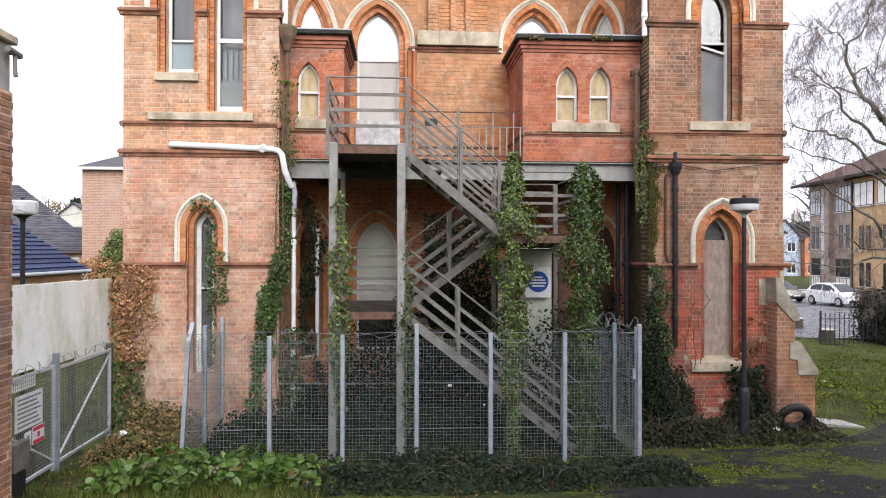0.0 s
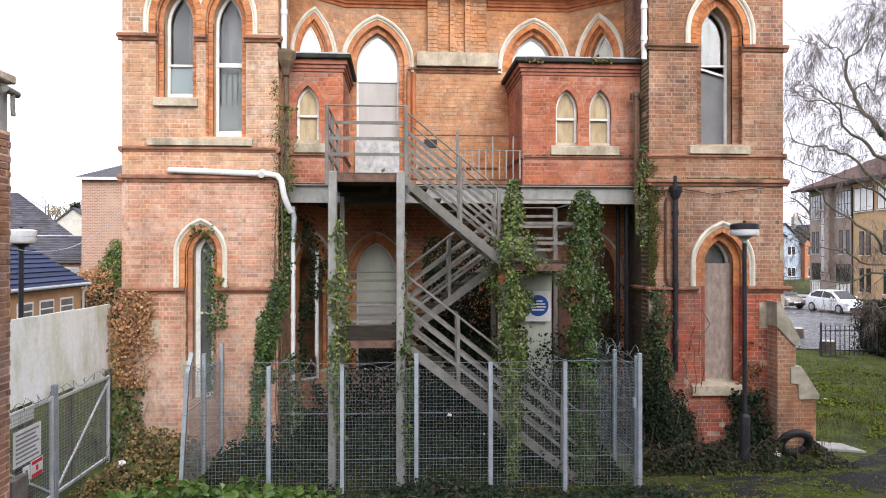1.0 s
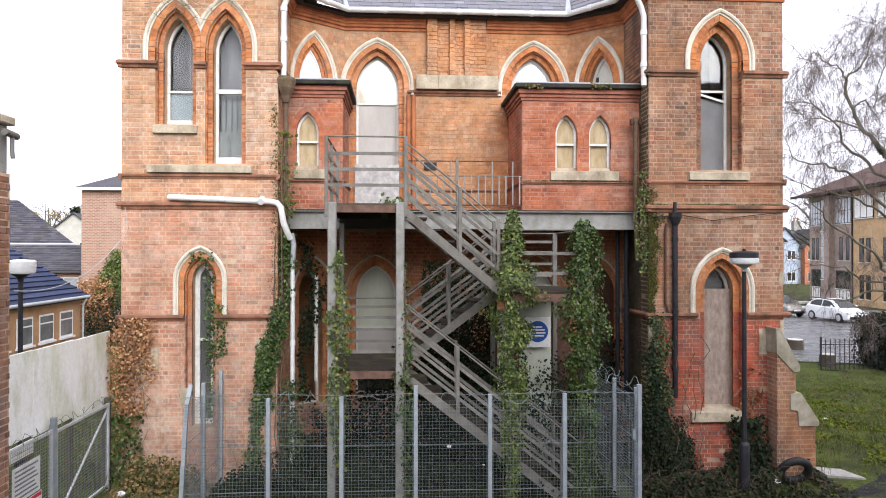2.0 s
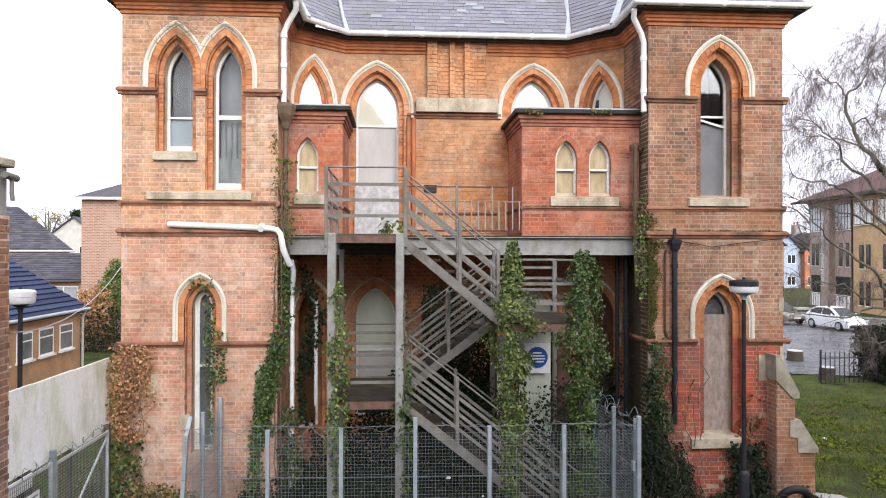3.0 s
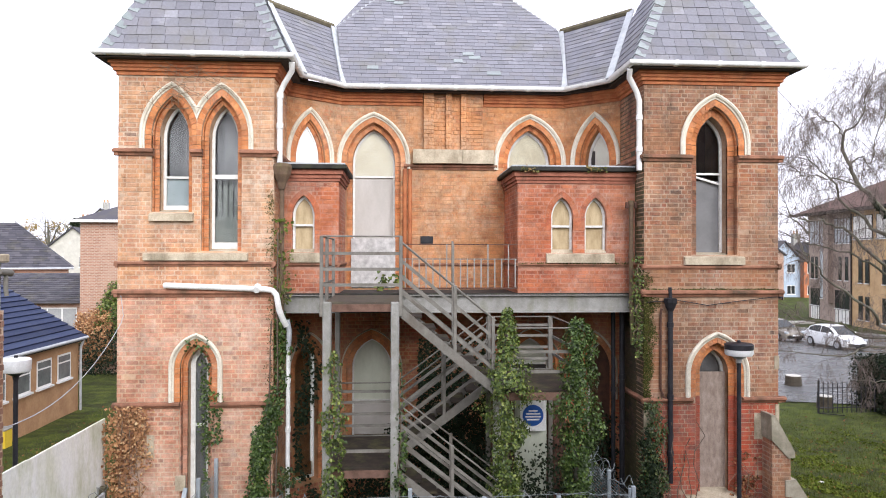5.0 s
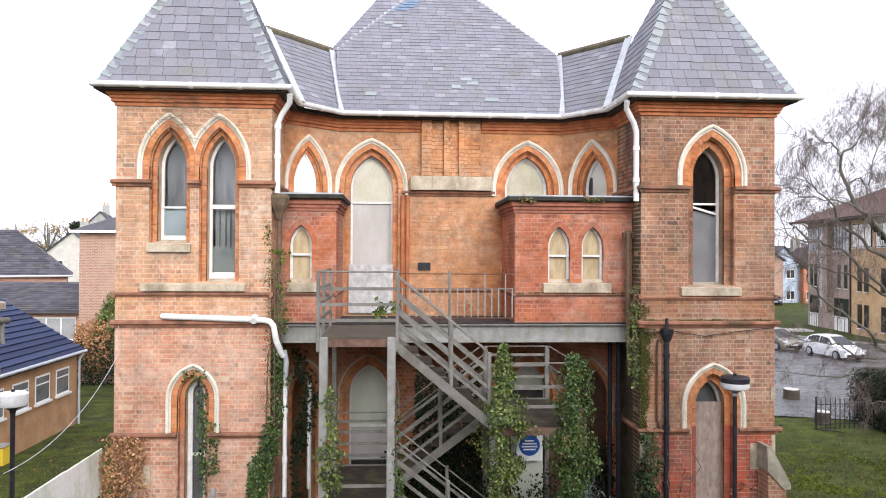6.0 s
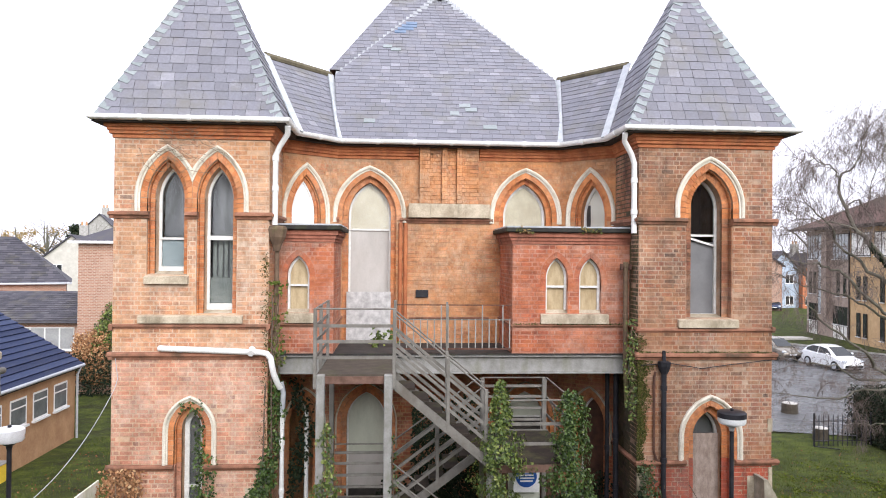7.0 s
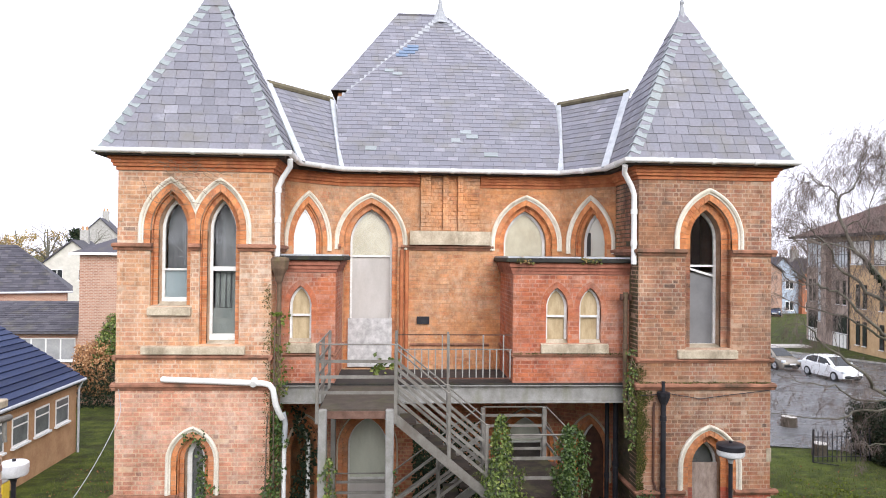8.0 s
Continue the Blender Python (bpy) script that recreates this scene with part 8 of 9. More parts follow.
part("roof", hip_roof(Bag(), -23, -0.35, 0.35, 9.6, 4.62, 3.2, 0.35, "x", 3.6).moved(hm), M["old_slate"], hall)
bag = Bag()
h3 = hm.to_3x3()
slates(bag, hm @ Vector((-23.35, 0, 4.63)), h3 @ Vector((1, 0, 0)), h3 @ Vector((0, 4.98, 3.2)).normalized(), lambda v: 8.0, lambda v: 23.35 - 3.6 * v / 5.92, 20, 0.29, 0.42, 170, 0.03)
raw_part("slating", bag, M["old_slate"], hall)["kind"] = "stuff"
part("gutter", Bag().tube([(-23.3, -0.02, 4.62), (0.02, -0.02, 4.62)], 0.07, 8).moved(hm), M["lead"], hall)


def gable_house(x, y, w, d, h, rise, turn, wall_m, roof_m, label, chimney=True):
    hs = thing("house", label, "house", "distant houses")
    m = pose(x, y, -1.0, 0, 0, turn)
    part("wall", Bag().add([(-w / 2, 0, 0), (w / 2, 0, 0), (w / 2, d, 0), (-w / 2, d, 0), (-w / 2, 0, h), (w / 2, 0, h), (w / 2, d, h), (-w / 2, d, h), (0, 0, h + rise), (0, d, h + rise)],
         [(0, 1, 5, 8, 4), (1, 2, 6, 5), (2, 3, 7, 9, 6), (3, 0, 4, 7), (4, 8, 9, 7), (5, 6, 9, 8)]).moved(m), M[wall_m], hs)
    o = 0.35
    k = rise / (w / 2)
    for sg in (-1, 1):
        part("roof", Bag().add([(sg * (w / 2 + o), -o, h - k * o + 0.02), (0, -o, h + rise + 0.02), (0, d + o, h + rise + 0.02), (sg * (w / 2 + o), d + o, h - k * o + 0.02), (sg * (w / 2 + o), -o, h - k * o + 0.2), (0, -o, h + rise + 0.2), (0, d + o, h + rise + 0.2), (sg * (w / 2 + o), d + o, h - k * o + 0.2)],
             [(0, 1, 2, 3), (4, 5, 6, 7), (0, 1, 5, 4), (1, 2, 6, 5), (2, 3, 7, 6), (3, 0, 4, 7)]).moved(m), M[roof_m], hs)
    fm = m @ wall_frame((0, 0, 0), (1, 0, 0), (0, 1, 0))
    for z in (1.0, h - 1.9):
        for u in (-w * 0.25, w * 0.2):
            framed_window(hs, fm, u - 0.6, u + 0.6, z, z + 1.3, cols=2, transom=0)
    if chimney:
        part("chimney", Bag().box(-0.5, 0.5, d * 0.6, d * 0.6 + 0.8, h + rise * 0.7, h + rise + 1.5).moved(m), M["render_grey"], hs)
        for u in (-0.25, 0.25):
            part("chimney_pot", Bag().lathe(u, d * 0.6 + 0.4, [(0.15, h + rise + 1.5), (0.12, h + rise + 2.0)], 8).moved(m), M["buff_wall"], hs)
    return hs


gable_house(-38.4, 72, 6.4, 10, 6.9, 2.75, 12, "cream_wall", "old_slate", "distant cream-rendered gabled house with a slate roof")
gable_house(-44.2, 70, 7, 8, 5.4, 2.4, 80, "buff_wall", "old_slate", "distant brick house with a slate roof")
gable_house(-48.6, 104, 8.5, 9, 9.6, 4.3, 14, "render_grey", "old_slate", "distant grey stone house with chimneys")
gable_house(-64, 98, 12, 9, 7.0, 3.0, 78, "cream_wall", "old_slate", "distant low house among trees")
gable_house(-84, 120, 16, 9, 7.0, 2.4, 82, "cream_wall", "old_slate", "distant terrace with pale walls")
gable_house(-72, 120, 16, 9, 6.4, 2.0, 85, "render_grey", "old_slate", "distant terrace with grey walls")

# ---- trees ----
def limb(bag_thick, bag_thin, rnd, p, d, length, r, level, droop, spread=0.6, kids=5, bend=0.3, least=0.003):
    """A crooked limb with its forks; thin twigs go in a mesh of their own."""
    n = 6 if level > 0 else 5
    pts, rs = [Vector(p)], [r]
    d = Vector(d).normalized()
    for k in range(n):
        d = (d + Vector((rnd.uniform(-1, 1), rnd.uniform(-1, 1), rnd.uniform(-0.8, 0.8))) * bend + Vector((0, 0, -droop))).normalized()
        pts.append(pts[-1] + d * (length / n))
        rs.append(max(least, r * (1 - 0.5 * (k + 1) / n)))
    (bag_thick if r > 0.02 else bag_thin).tube(pts, rs, 7 if r > 0.05 else (5 if r > 0.02 else 3), False)
    if level <= 0:
        return
    for k in range(kids):
        i = rnd.randint(1, n)
        nd = (d * 0.6 + Vector((rnd.uniform(-1, 1), rnd.uniform(-1, 1), rnd.uniform(-0.5, 0.9))) * spread).normalized()
        limb(bag_thick, bag_thin, rnd, pts[i], nd, length * rnd.uniform(0.42, 0.72), max(least, rs[i] * rnd.uniform(0.38, 0.58)), level - 1, droop + (0.22 if level == 1 else 0.05), spread, kids, bend, least)


birch = thing("birch_tree", "bare winter birch with crooked limbs and drooping twigs beside the lawn", "tree")
rnd = random.Random(12)
trunk, twigs = Bag(), Bag()
trunk.tube([(15.5, 7.2, -0.6), (15.4, 7.1, 1.5), (15.25, 6.9, 3.2), (15.0, 6.75, 4.9), (14.7, 6.6, 6.3)], [0.25, 0.21, 0.19, 0.16, 0.12], 9, False)


def bough(way, r0, r1, sprays, reach, y=6.5):
    """A writhing bough past its waypoints of (x, z), with sprays of twigs along it."""
    way = [Vector((x, y + 0.25 * noise.noise(Vector((x, z, 2))), z)) for x, z in way]
    seed = rnd.uniform(0, 100)
    pts = []
    for p, q in zip(way, way[1:]):
        for k in range(4):
            t = k / 4
            c = p.lerp(q, t)
            m_ = len(pts)
            pts.append(c + Vector((0.09 * noise.noise(Vector((seed, m_ * 0.7, 0))), 0.25 * noise.noise(Vector((0, seed, m_ * 0.5))), 0.12 * noise.noise(Vector((m_ * 0.7, 0, seed))))))
    pts.append(way[-1])
    n = len(pts) - 1
    trunk.tube(pts, [0.78 * (r0 + (r1 - r0) * k / n) for k in range(n + 1)], 7, False)
    count = sprays * (2 if way[-1].z > 7.5 else 1)
    for k in range(count):
        i = min(n, 3 + int((n - 2) * (k + rnd.random()) / count))
        a = (pts[min(i + 1, n)] - pts[i - 1]).normalized()
        d = (a * 0.6 + Vector((rnd.uniform(-1, 1), rnd.uniform(-0.7, 0.7), rnd.uniform(-0.4, 1.0))) * 0.8).normalized()
        limb(trunk, twigs, rnd, pts[i], d, reach * rnd.uniform(0.5, 1.1), 0.010, 3, 0.12, 0.6, 5, 0.2, 0.002)


bough([(14.75, 6.2), (14.08, 6.93), (13.4, 7.6), (13.2, 8.2), (12.91, 9.05)], 0.11, 0.05, 7, 1.2)
bough([(12.91, 9.05), (12.6, 9.45), (12.1, 9.6), (11.7, 9.5)], 0.035, 0.01, 10, 1.2)
bough([(12.91, 9.05), (13.4, 9.56), (13.6, 10.1), (13.7, 10.7)], 0.04, 0.012, 11, 1.3)
bough([(13.2, 8.25), (13.5, 8.5), (13.75, 8.3), (14.0, 9.3), (14.3, 10.2)], 0.03, 0.012, 10, 1.3)
bough([(14.9, 5.6), (14.08, 6.26), (13.11, 7.03), (12.35, 7.86), (11.88, 8.5)], 0.085, 0.014, 10, 1.2)
bough([(13.35, 7.6), (12.4, 7.8), (11.5, 7.85), (11.15, 8.3)], 0.035, 0.01, 9, 1.1, 6.3)
bough([(15.0, 4.7), (14.08, 5.35), (12.87, 6.38), (12.29, 6.6), (11.5, 6.67), (11.0, 7.2)], 0.07, 0.011, 11, 1.1)
bough([(15.0, 4.8), (14.08, 5.24), (13.2, 5.7), (12.0, 5.95), (11.2, 6.3)], 0.055, 0.01, 10, 1.0, 6.8)
bough([(15.2, 3.0), (14.07, 3.6), (13.4, 4.2), (12.58, 4.9), (12.1, 5.3), (11.6, 5.95)], 0.075, 0.012, 10, 1.0)
bough([(15.3, 3.2), (13.7, 3.2), (12.95, 3.62), (12.05, 3.7), (11.15, 3.98)], 0.045, 0.01, 9, 0.9, 6.7)
bough([(15.2, 3.0), (13.7, 2.95), (13.0, 2.69), (11.93, 2.77), (10.9, 2.9)], 0.05, 0.011, 9, 0.9)
bough([(15.3, 1.8), (14.3, 1.98), (13.3, 2.0)], 0.035, 0.01, 5, 0.8)
bough([(14.8, 6.3), (14.9, 7.8), (14.6, 9.2), (14.9, 10.8)], 0.075, 0.014, 12, 1.4, 6.8)
ob = raw_part("trunk", trunk, M["bark"], birch, "grey-green bark with mossy limbs")
ob["kind"] = "stuff"
ob = raw_part("twigwork", twigs, M["twig"], birch, "fine purplish drooping twigs")
ob["kind"] = "stuff"
plant("ivy", "dark ivy up the birch trunk", "ivy", "ivy_dark", column_pts(15.3, 6.95, 0, 4.8, lambda z: 0.34, 1500, 81, False) + [((14.6 - 0.9 * t + 0.12 * noise.noise(Vector((k, 0, 0))), 6.5 + 0.1 * noise.noise(Vector((0, k, 0))), 6.3 + 1.0 * t + 0.12 * noise.noise(Vector((0, k * 1.7, 4)))), (0, -1, 0.4)) for k, t in ((i, i / 500) for i in range(500))], 0.09, seed=81)

hedge_ = plant("hedge", "clipped dark evergreen hedge beside the railing", "hedge", "ivy_dark", patch_pts(14000, 82, lambda r: (lambda a, b_, c: ((19.9 + 1.6 * a, 12.9 + 1.5 * b_, -0.35 + 2.0 * c + 0.2 * noise.noise(Vector((a * 3, b_ * 3, c * 3)))), (a, b_, 0.3)) if max(abs(a), abs(b_), c) > 0.8 else None)(r.uniform(-1, 1), r.uniform(-1, 1), r.uniform(0, 1))), 0.1, seed=82)
part("core", Bag().soft_box(18.48, 21.32, 11.55, 14.25, -0.4, 1.45, 0.2), M["bark_dark"], hedge_, "dark twiggy inside")
plant("shrub", "dark conifer shrub beyond the railing", "shrub", "ivy_dark", patch_pts(3600, 83, lambda r: (lambda a, z, k: ((19.9 + k * 1.0 * math.cos(a) * (1 - z / 4.6), 11.6 + k * 1.0 * math.sin(a) * (1 - z / 4.6), -0.4 + z), (math.cos(a), math.sin(a), 0.2)))(r.uniform(0, 6.3), r.uniform(0, 3.6), r.uniform(0.6, 1.0))), 0.14, seed=83)


def far_tree(x, y, h, r, label, material, n, seed, size=0.35, bare=False):
    t = thing("tree", label, "tree", "distant trees")
    rnd = random.Random(seed)
    tb, tw = Bag(), Bag()
    tb.tube([(x, y, -1), (x, y, h * 0.5), (x + 0.1 * h * rnd.uniform(-0.5, 0.5), y, h * 0.9)], [h * 0.03, h * 0.02, h * 0.006], 6, False)
    for k in range(7):
        limb(tb, tw, rnd, (x, y, h * rnd.uniform(0.25, 0.6)), (rnd.uniform(-1, 1), rnd.uniform(-1, 1), 0.9), h * 0.35, h * 0.012, 3 if bare else 2, 0.0, 0.6, 4)
    raw_part("trunk", tb, M["bark"], t)["kind"] = "stuff"
    if tw.v:
        raw_part("twigwork", tw, M["twig"], t)["kind"] = "stuff"
    if n:
        b = Bag()
        clumps = [(rnd.uniform(-1, 1) * r * 0.7, rnd.uniform(-1, 1) * r * 0.7, h * rnd.uniform(0.35, 0.85), r * rnd.uniform(0.25, 0.5)) for _ in range(16)]
        for k in range(n):
            cx, cy, cz, cr = rnd.choice(clumps)
            v = Vector((rnd.gauss(0, 1), rnd.gauss(0, 1), rnd.gauss(0, 1))).normalized() * cr * rnd.uniform(0.5, 1)
            leaf(b, rnd, (x + cx + v.x, y + cy + v.y, cz + v.z), v, size * rnd.uniform(0.6, 1.4))
        raw_part("crown", b, M[material], t)["kind"] = "stuff"
    return t


far_tree(-55.6, 93, 11.6, 2.6, "distant bare tree with a haze of yellow twigs", "straw_leaf", 900, 91, 0.3, True)
far_tree(-52.4, 95, 12.0, 2.4, "distant bare tree with a haze of yellow twigs", "straw_leaf", 800, 92, 0.3, True)
far_tree(-60.5, 98, 11.0, 3.0, "distant tree with thin yellow winter foliage", "dead_leaf", 1000, 93, 0.35, True)
far_tree(-47.6, 94, 12.2, 1.7, "distant dark evergreen tree", "ivy_dark", 2600, 94, 0.4)
far_tree(-66, 104, 10, 6, "distant tree with thin yellow winter foliage", "straw_leaf", 1400, 95, 0.5)
far_tree(-11, -33, 13, 4.5, "bare winter tree across the yard", "dead_leaf", 0, 88, 0.4, True)
far_tree(-17, -35, 14, 4.5, "bare winter tree across the yard", "dead_leaf", 0, 89, 0.4, True)
far_tree(-5, -34, 12.5, 4.5, "bare winter tree across the yard", "dead_leaf", 0, 90, 0.4, True)
far_tree(44, 56, 12, 5, "bare winter tree beyond the road", "dead_leaf", 0, 96, 0.4, True)
far_tree(49, 66, 13, 5, "bare winter tree beyond the road", "dead_leaf", 0, 97, 0.4, True)
far_tree(40, 70, 10, 5, "bare winter tree beyond the road", "dead_leaf", 0, 98, 0.4, True)

# ---- right background ----
modern = thing("modern_block", "three-storey brown and buff brick block with a hipped tiled roof", "building")
mm = wall_frame((40.2, 53.0, 0), (-0.0995, -0.995), (0.995, -0.0995))
W1, W2, D = 8.0, 24.0, 14.0
part("wall", Bag().box(0, W1, 0, D, -0.8, 9.4).moved(mm), M["brown_wall"], modern, "grey-brown brick bay")
part("wall", Bag().box(W1 + 0.002, W2, -0.25, D, -0.8, 9.4).moved(mm), M["buff_pale"], modern, "pale buff brick wall")
part("roof", hip_roof(Bag(), 0, W2, -0.25, D, 9.5, 4.2, 1.1, "x").moved(mm), M["tile_red"], modern, "brown-red tiled roof")
part("eaves_board", Bag().box(-1.08, W2 + 1.08, -1.34, -1.2, 9.38, 9.62).moved(mm), M["soffit"], modern)
for u0, u1 in ((0.4, 2.1), (4.9, 7.3)):
    framed_window(modern, mm, u0, u1, 0.85, 2.5, "soffit", "dark_glass", 3, 0)
    framed_window(modern, mm, u0, u1, -0.5, 0.8, "soffit", "white_board", 4, 0, "infill_panel")
for u0 in (0.5, 1.3, 5.5, 6.6):
    framed_window(modern, mm, u0, u0 + 0.5, 3.4, 5.5, "soffit", "dark_glass", 1, 0)
framed_window(modern, mm, 0.2, 2.1, 6.7, 9.0, "soffit", "pale_glass", 4, 0.5)
framed_window(modern, mm, 4.8, 7.9, 6.7, 9.0, "soffit", "pale_glass", 6, 0.5)
part("stair_pier", Bag().box(3.7, 4.6, -0.5, -0.002, 1.3, 9.35).moved(mm), M["brown_wall"], modern, "dark clad pier")
for k in range(5):
    framed_window(modern, mm, 2.2, 3.69, 1.6 + k * 1.5, 3.1 + k * 1.5, "soffit", "pale_glass", 2, 0, "stair_window")
for k in range(4):
    u = 9.2 + k * 3.4
    m2 = mm @ Matrix.Translation((0, -0.32, 0))
    framed_window(modern, m2, u - 0.7, u + 2.1, 7.0, 9.0, "soffit", "white_board", 3, 0)
    for du in (0.1, 1.1):
        framed_window(modern, m2, u + du, u + du + 0.5, 3.3, 5.3, "soffit", "dark_glass", 1, 0)
        framed_window(modern, m2, u + du, u + du + 0.5, 0.2, 2.2, "soffit", "dark_glass", 1, 0)
part("drain_pipe", Bag().tube([(8.15, -0.33, 9.2), (8.15, -0.33, -0.5)], 0.06, 6).moved(mm), M["soffit"], modern)
gable_house(55.7, 84.5, 5, 9, 6.0, 2.6, 0, "blue_wall", "old_slate", "distant pale-blue rendered house")
gable_house(60.2, 83.5, 4.2, 9, 6.0, 2.4, 0, "orange_wall", "old_slate", "distant orange brick house")
gable_house(48.6, 80, 8, 9, 6.8, 3.0, -15, "brick_far", "old_slate", "distant brick house with a slate roof")


def car(x, y, turn, paint, label):
    c = thing("car", label, "car", "parked cars")
    m = pose(x, y, ROAD_Z, 0, 0, turn)
    W = 0.84
    # body: stations from nose to tail of half width, sill, waist
    st = [(-1.98, 0.60, 0.32, 0.60), (-1.9, 0.72, 0.24, 0.68), (-1.5, 0.82, 0.2, 0.80), (-0.95, 0.85, 0.2, 0.92), (0.0, 0.86, 0.2, 0.95), (1.0, 0.86, 0.2, 0.98), (1.7, 0.83, 0.24, 1.0), (1.95, 0.74, 0.34, 0.95)]
    b = Bag()
    for px, hw, z0, z1 in st:
        b.v += [(px, -hw * 0.94, z0), (px, -hw, (z0 + z1) / 2), (px, -hw * 0.95, z1 - 0.05), (px, -hw * 0.82, z1), (px, hw * 0.82, z1), (px, hw * 0.95, z1 - 0.05), (px, hw, (z0 + z1) / 2), (px, hw * 0.94, z0)]
    b.f += [(i * 8 + k, i * 8 + (k + 1) % 8, (i + 1) * 8 + (k + 1) % 8, (i + 1) * 8 + k) for i in range(len(st) - 1) for k in range(8)]
    b.f += [tuple(range(8)), tuple((len(st) - 1) * 8 + k for k in range(8))]
    part("body", b.moved(m), M[paint], c, "", True)
    cab = [(-1.2, 0.70, 0.90), (-0.75, 0.66, 1.17), (-0.3, 0.61, 1.40), (0.3, 0.60, 1.47), (1.0, 0.59, 1.44), (1.55, 0.60, 1.30), (1.92, 0.66, 0.97)]
    b = Bag()
    for px, hw, z in cab:
        b.v += [(px, -0.76, 0.88), (px, -hw - 0.02, z - 0.06), (px, -hw + 0.1, z), (px, hw - 0.1, z), (px, hw + 0.02, z - 0.06), (px, 0.76, 0.88)]
    b.f += [(i * 6 + k, i * 6 + (k + 1) % 6, (i + 1) * 6 + (k + 1) % 6, (i + 1) * 6 + k) for i in range(len(cab) - 1) for k in range(6)]
    b.f += [tuple(range(6)), tuple((len(cab) - 1) * 6 + k for k in range(6))]
    part("cabin", b.moved(m), M[paint], c, "", True)
    shield = [(-1.16, -0.62, 0.94), (-1.16, 0.62, 0.94), (-0.34, 0.5, 1.395), (-0.34, -0.5, 1.395)]
    part("windscreen", Bag().add(shield + [(x + 0.05, y, z - 0.05) for x, y, z in shield], [(0, 1, 2, 3), (7, 6, 5, 4), (0, 4, 5, 1), (1, 5, 6, 2), (2, 6, 7, 3), (3, 7, 4, 0)]).moved(m @ Matrix.Translation((-0.015, 0, 0.015))), M["dark_glass"], c)
    for sg in (-1, 1):
        for pts in ([(-0.85, 0.97), (-0.3, 1.31), (0.32, 1.38), (0.36, 0.97)], [(0.46, 0.97), (0.42, 1.38), (1.0, 1.36), (1.45, 1.2), (1.5, 1.02)]):
            side_y = lambda z: sg * (0.775 - 0.125 * (z - 0.88) / 0.52)
            vs = [(x, side_y(z), z) for x, z in pts]
            n_ = len(vs)
            part("side_window", Bag().add(vs + [(x, y - sg * 0.05, z) for x, y, z in vs], [tuple(range(n_)), tuple(reversed(range(n_, 2 * n_)))] + [(i, (i + 1) % n_, n_ + (i + 1) % n_, n_ + i) for i in range(n_)]).moved(m), M["dark_glass"], c)
        part("headlight", Bag().soft_box(-1.99, -1.78, sg * 0.62 - 0.14, sg * 0.62 + 0.14, 0.58, 0.74, 0.04).moved(m), M["pale_glass"], c)
        part("mirror", Bag().soft_box(-0.75, -0.62, sg * 0.9 - 0.07, sg * 0.9 + 0.07, 0.95, 1.07, 0.03).moved(m), M[paint], c)
        for px in (-1.25, 1.22):
            w = part("wheel", Bag().tube([(px, sg * 0.66, 0.31), (px, sg * 0.87, 0.31)], 0.31, 18).moved(m), M["rubber"], c, "", True)
            part("rim", Bag().tube([(px, sg * 0.865, 0.31), (px, sg * 0.885, 0.31)], 0.2, 12).moved(m), M["lead"], w)
    part("bumper", Bag().soft_box(-2.03, -1.85, -0.62, 0.62, 0.28, 0.45, 0.05).moved(m), M["rubber"], c)
    part("number_plate", Bag().box(-2.045, -2.03, -0.26, 0.26, 0.42, 0.53).moved(m), M["lamp_white"], c)
    return c


car(28.57, 31.04, 95.7, "car_white", "small white hatchback parked on the road")
car(27.2, 35.6, 97, "car_beige", "beige-grey car parked on the road")
car(52.0, 80.0, 60, "car_blue", "dark blue car parked on the road")

rail = thing("railing", "short run of black iron railings at the lawn's edge", "railing")
RA, RB = Vector((15.95, 12.6, -0.36)), Vector((18.3, 12.75, -0.38))
for h in (0.2, 0.95):
    part("rail", Bag().beam(RA + Vector((0, 0, h)), RB + Vector((0, 0, h)), 0.03, 0.03), M["black_iron"], rail)
for k in range(13):
    p = RA.lerp(RB, k / 12)
    w = 0.055 if k in (0, 12) else 0.026
    part("bar", Bag().beam(p, p + Vector((0, 0, 1.2 if k in (0, 12) else 1.08)), w, w), M["black_iron"], rail)
    part("finial", Bag().lathe(p.x, p.y, [(w * 0.6, p.z + (1.2 if k in (0, 12) else 1.08)), (w * 0.9, p.z + (1.23 if k in (0, 12) else 1.12)), (0.004, p.z + (1.27 if k in (0, 12) else 1.2))], 6), M["black_iron"], rail)
part("stay", Bag().beam(RA, RA + Vector((0.7, -0.5, 0)) + Vector((0, 0, 0.02)), 0.03, 0.03), M["black_iron"], rail)
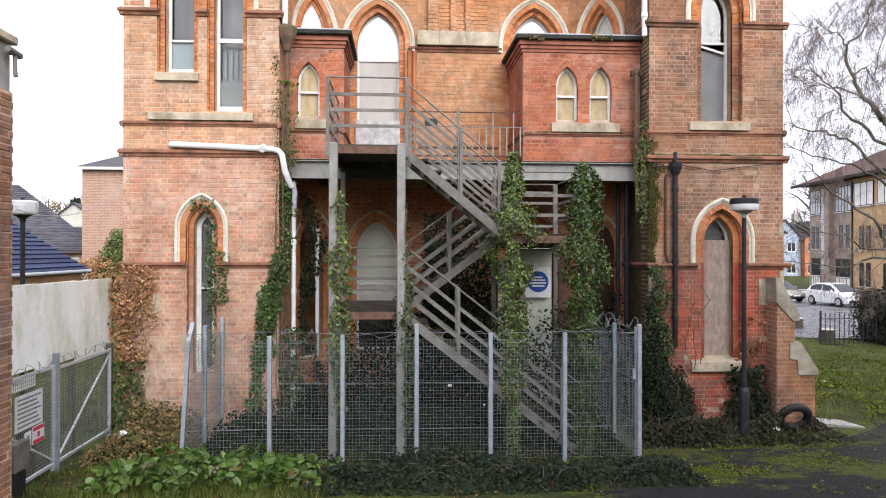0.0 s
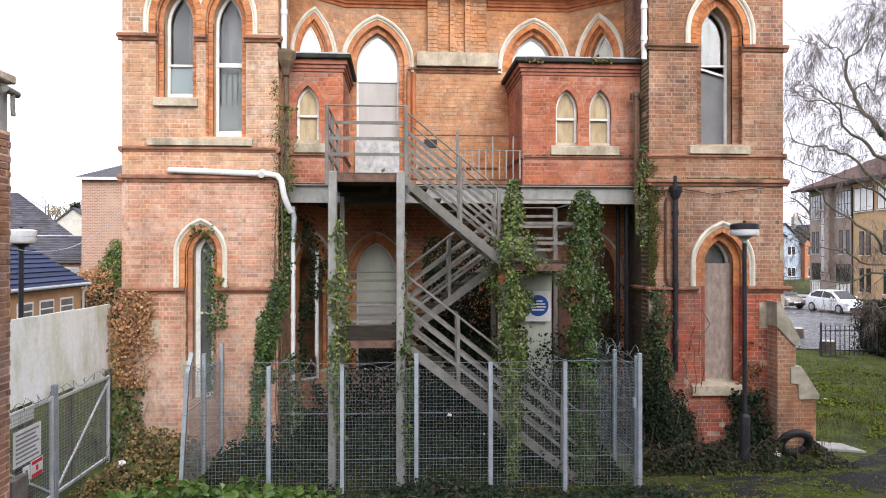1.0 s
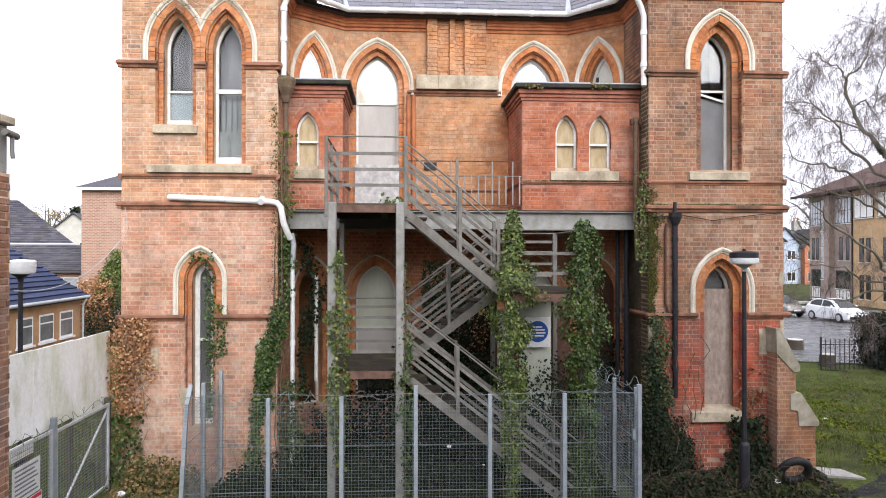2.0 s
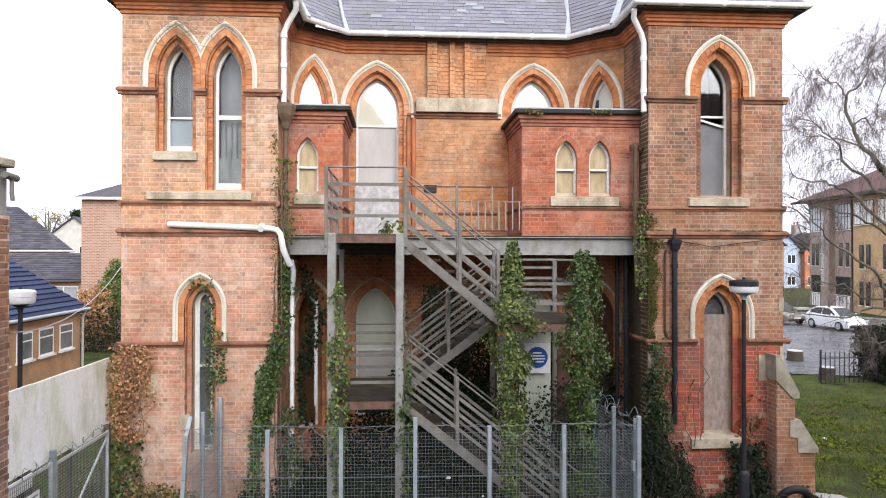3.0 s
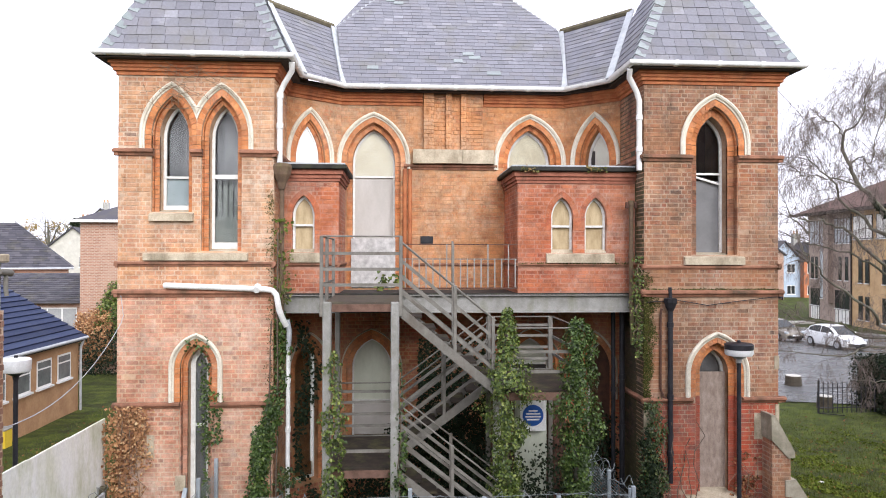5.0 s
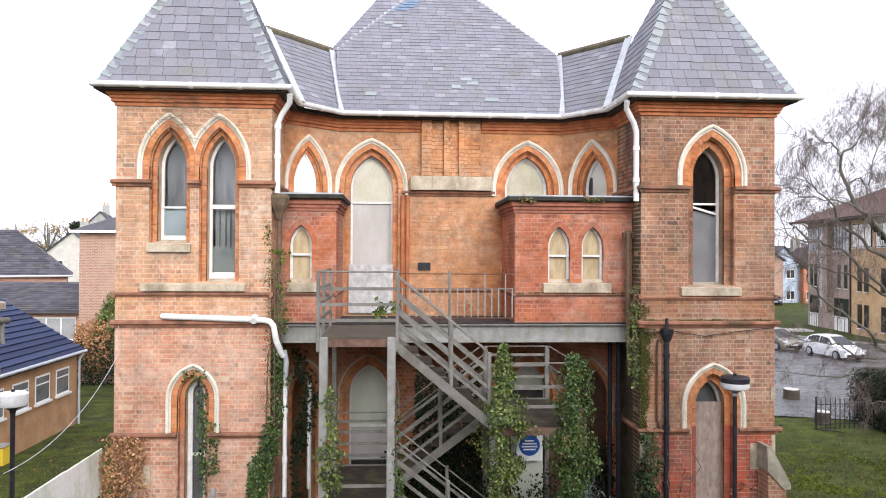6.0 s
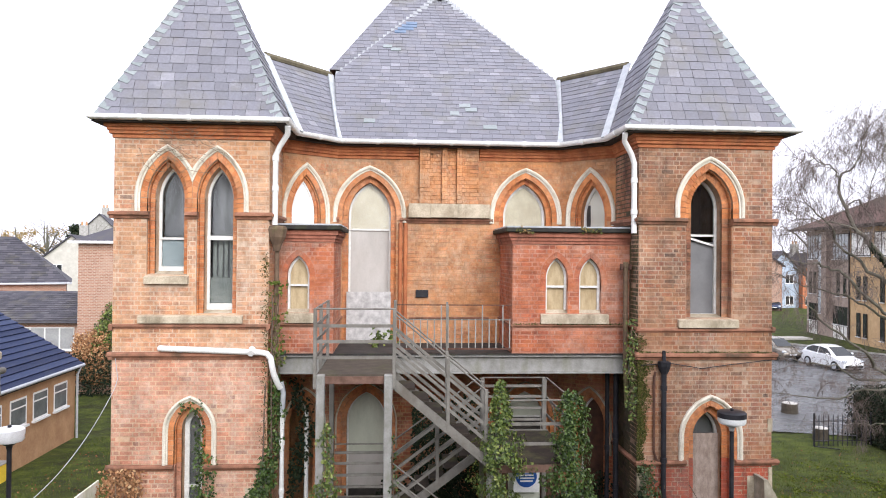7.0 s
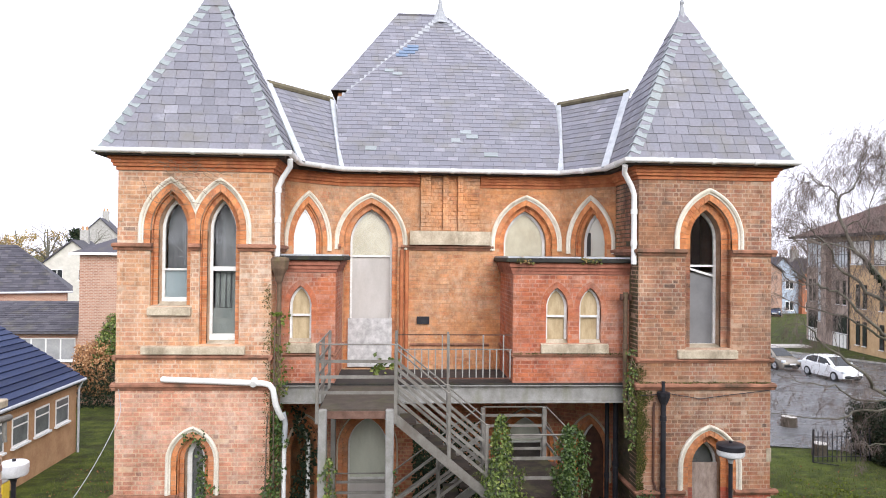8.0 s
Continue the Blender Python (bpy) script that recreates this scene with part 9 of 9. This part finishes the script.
for x, y, r_, lab in ((18.3, 18.3, 0.36, "cut tree stump with a pale top beside the road"), (16.9, 13.7, 0.3, "brown tree stump behind the railings")):
    st_ = thing("stump", lab, "stump", "stumps at the lawn's edge")
    part("side", Bag().lathe(x, y, [(r_ * 1.1, -0.5), (r_, -0.3), (r_ * 0.95, 0.05)], 16), M["bark_dark"], st_)
    part("top", Bag().lathe(x, y, [(r_ * 0.93, 0.05), (r_ * 0.9, 0.075)], 16), M["concrete"], st_)
kb = thing("pallet", "pale planks lying on the grass strip", "planks")
part("plank", Bag().box(33, 36.5, 46, 47.6, -0.4, -0.25), M["concrete"], kb)

# plain added blocks, unseen, that close the place behind the camera
row = thing("added_unseen_block", "plain brown block added unseen behind the camera to shade the low east side", "building", "houses across the yard")
# tall block placed to cut sun and sky from the low east side
part("wall", Bag().box(2.0, 55, -32, -20, -0.5, 12.5), M["brown_wall"], row)
row = thing("added_unseen_block", "lower plain brown block added unseen behind the camera", "building", "houses across the yard")
part("wall", Bag().box(-45, -6, -44, -36, -0.5, 8.0), M["brown_wall"], row)

# ---- pieces of the walls ----
for bg_, material, owner in arch_pieces:
    raw_part("brick", bg_, M[material], owner)
e = 0.004
unit = {}
for ln, tone in ((STRETCH, "brick_tower_low"), (HEAD, "brick_tower_low"), (STRETCH, "brick_east"), (HEAD, "brick_east")):
    q, t = ln - JOINT, COURSE - JOINT
    me = bpy.data.meshes.new("brick")
    me.from_pydata([(0, 0.012, 0), (q, 0.012, 0), (q, 0.012, t), (0, 0.012, t), (e, 0, e), (q - e, 0, e), (q - e, 0, t - e), (e, 0, t - e)], [],
                   [(4, 5, 6, 7), (0, 1, 5, 4), (1, 2, 6, 5), (2, 3, 7, 6), (3, 0, 4, 7)])
    me.materials.append(M[tone])
    unit[ln, tone] = me
rnd = random.Random(9)
for owner, bag, material, singles in brickwork:
    ob = raw_part("brickwork", bag, M[material], owner)
    ob["kind"] = "stuff"
    for u, d, z, ln in singles:
        br = new("brick", unit[ln, material])
        br.parent = owner
        br.location = (u + rnd.uniform(-0.001, 0.003), d, z + rnd.uniform(-0.001, 0.002))
        br.rotation_euler = (rnd.uniform(-0.03, 0.03), rnd.uniform(-0.012, 0.012), rnd.uniform(-0.01, 0.01))
        br.scale = (rnd.uniform(0.97, 1.005), 1, rnd.uniform(0.93, 1.0))
for quad, roof in slate_pieces:
    raw_part("slate", Bag().add(quad, [(2, 3, 4, 5), (0, 1, 3, 2), (0, 2, 5), (1, 4, 3)]), M["slate"], roof)
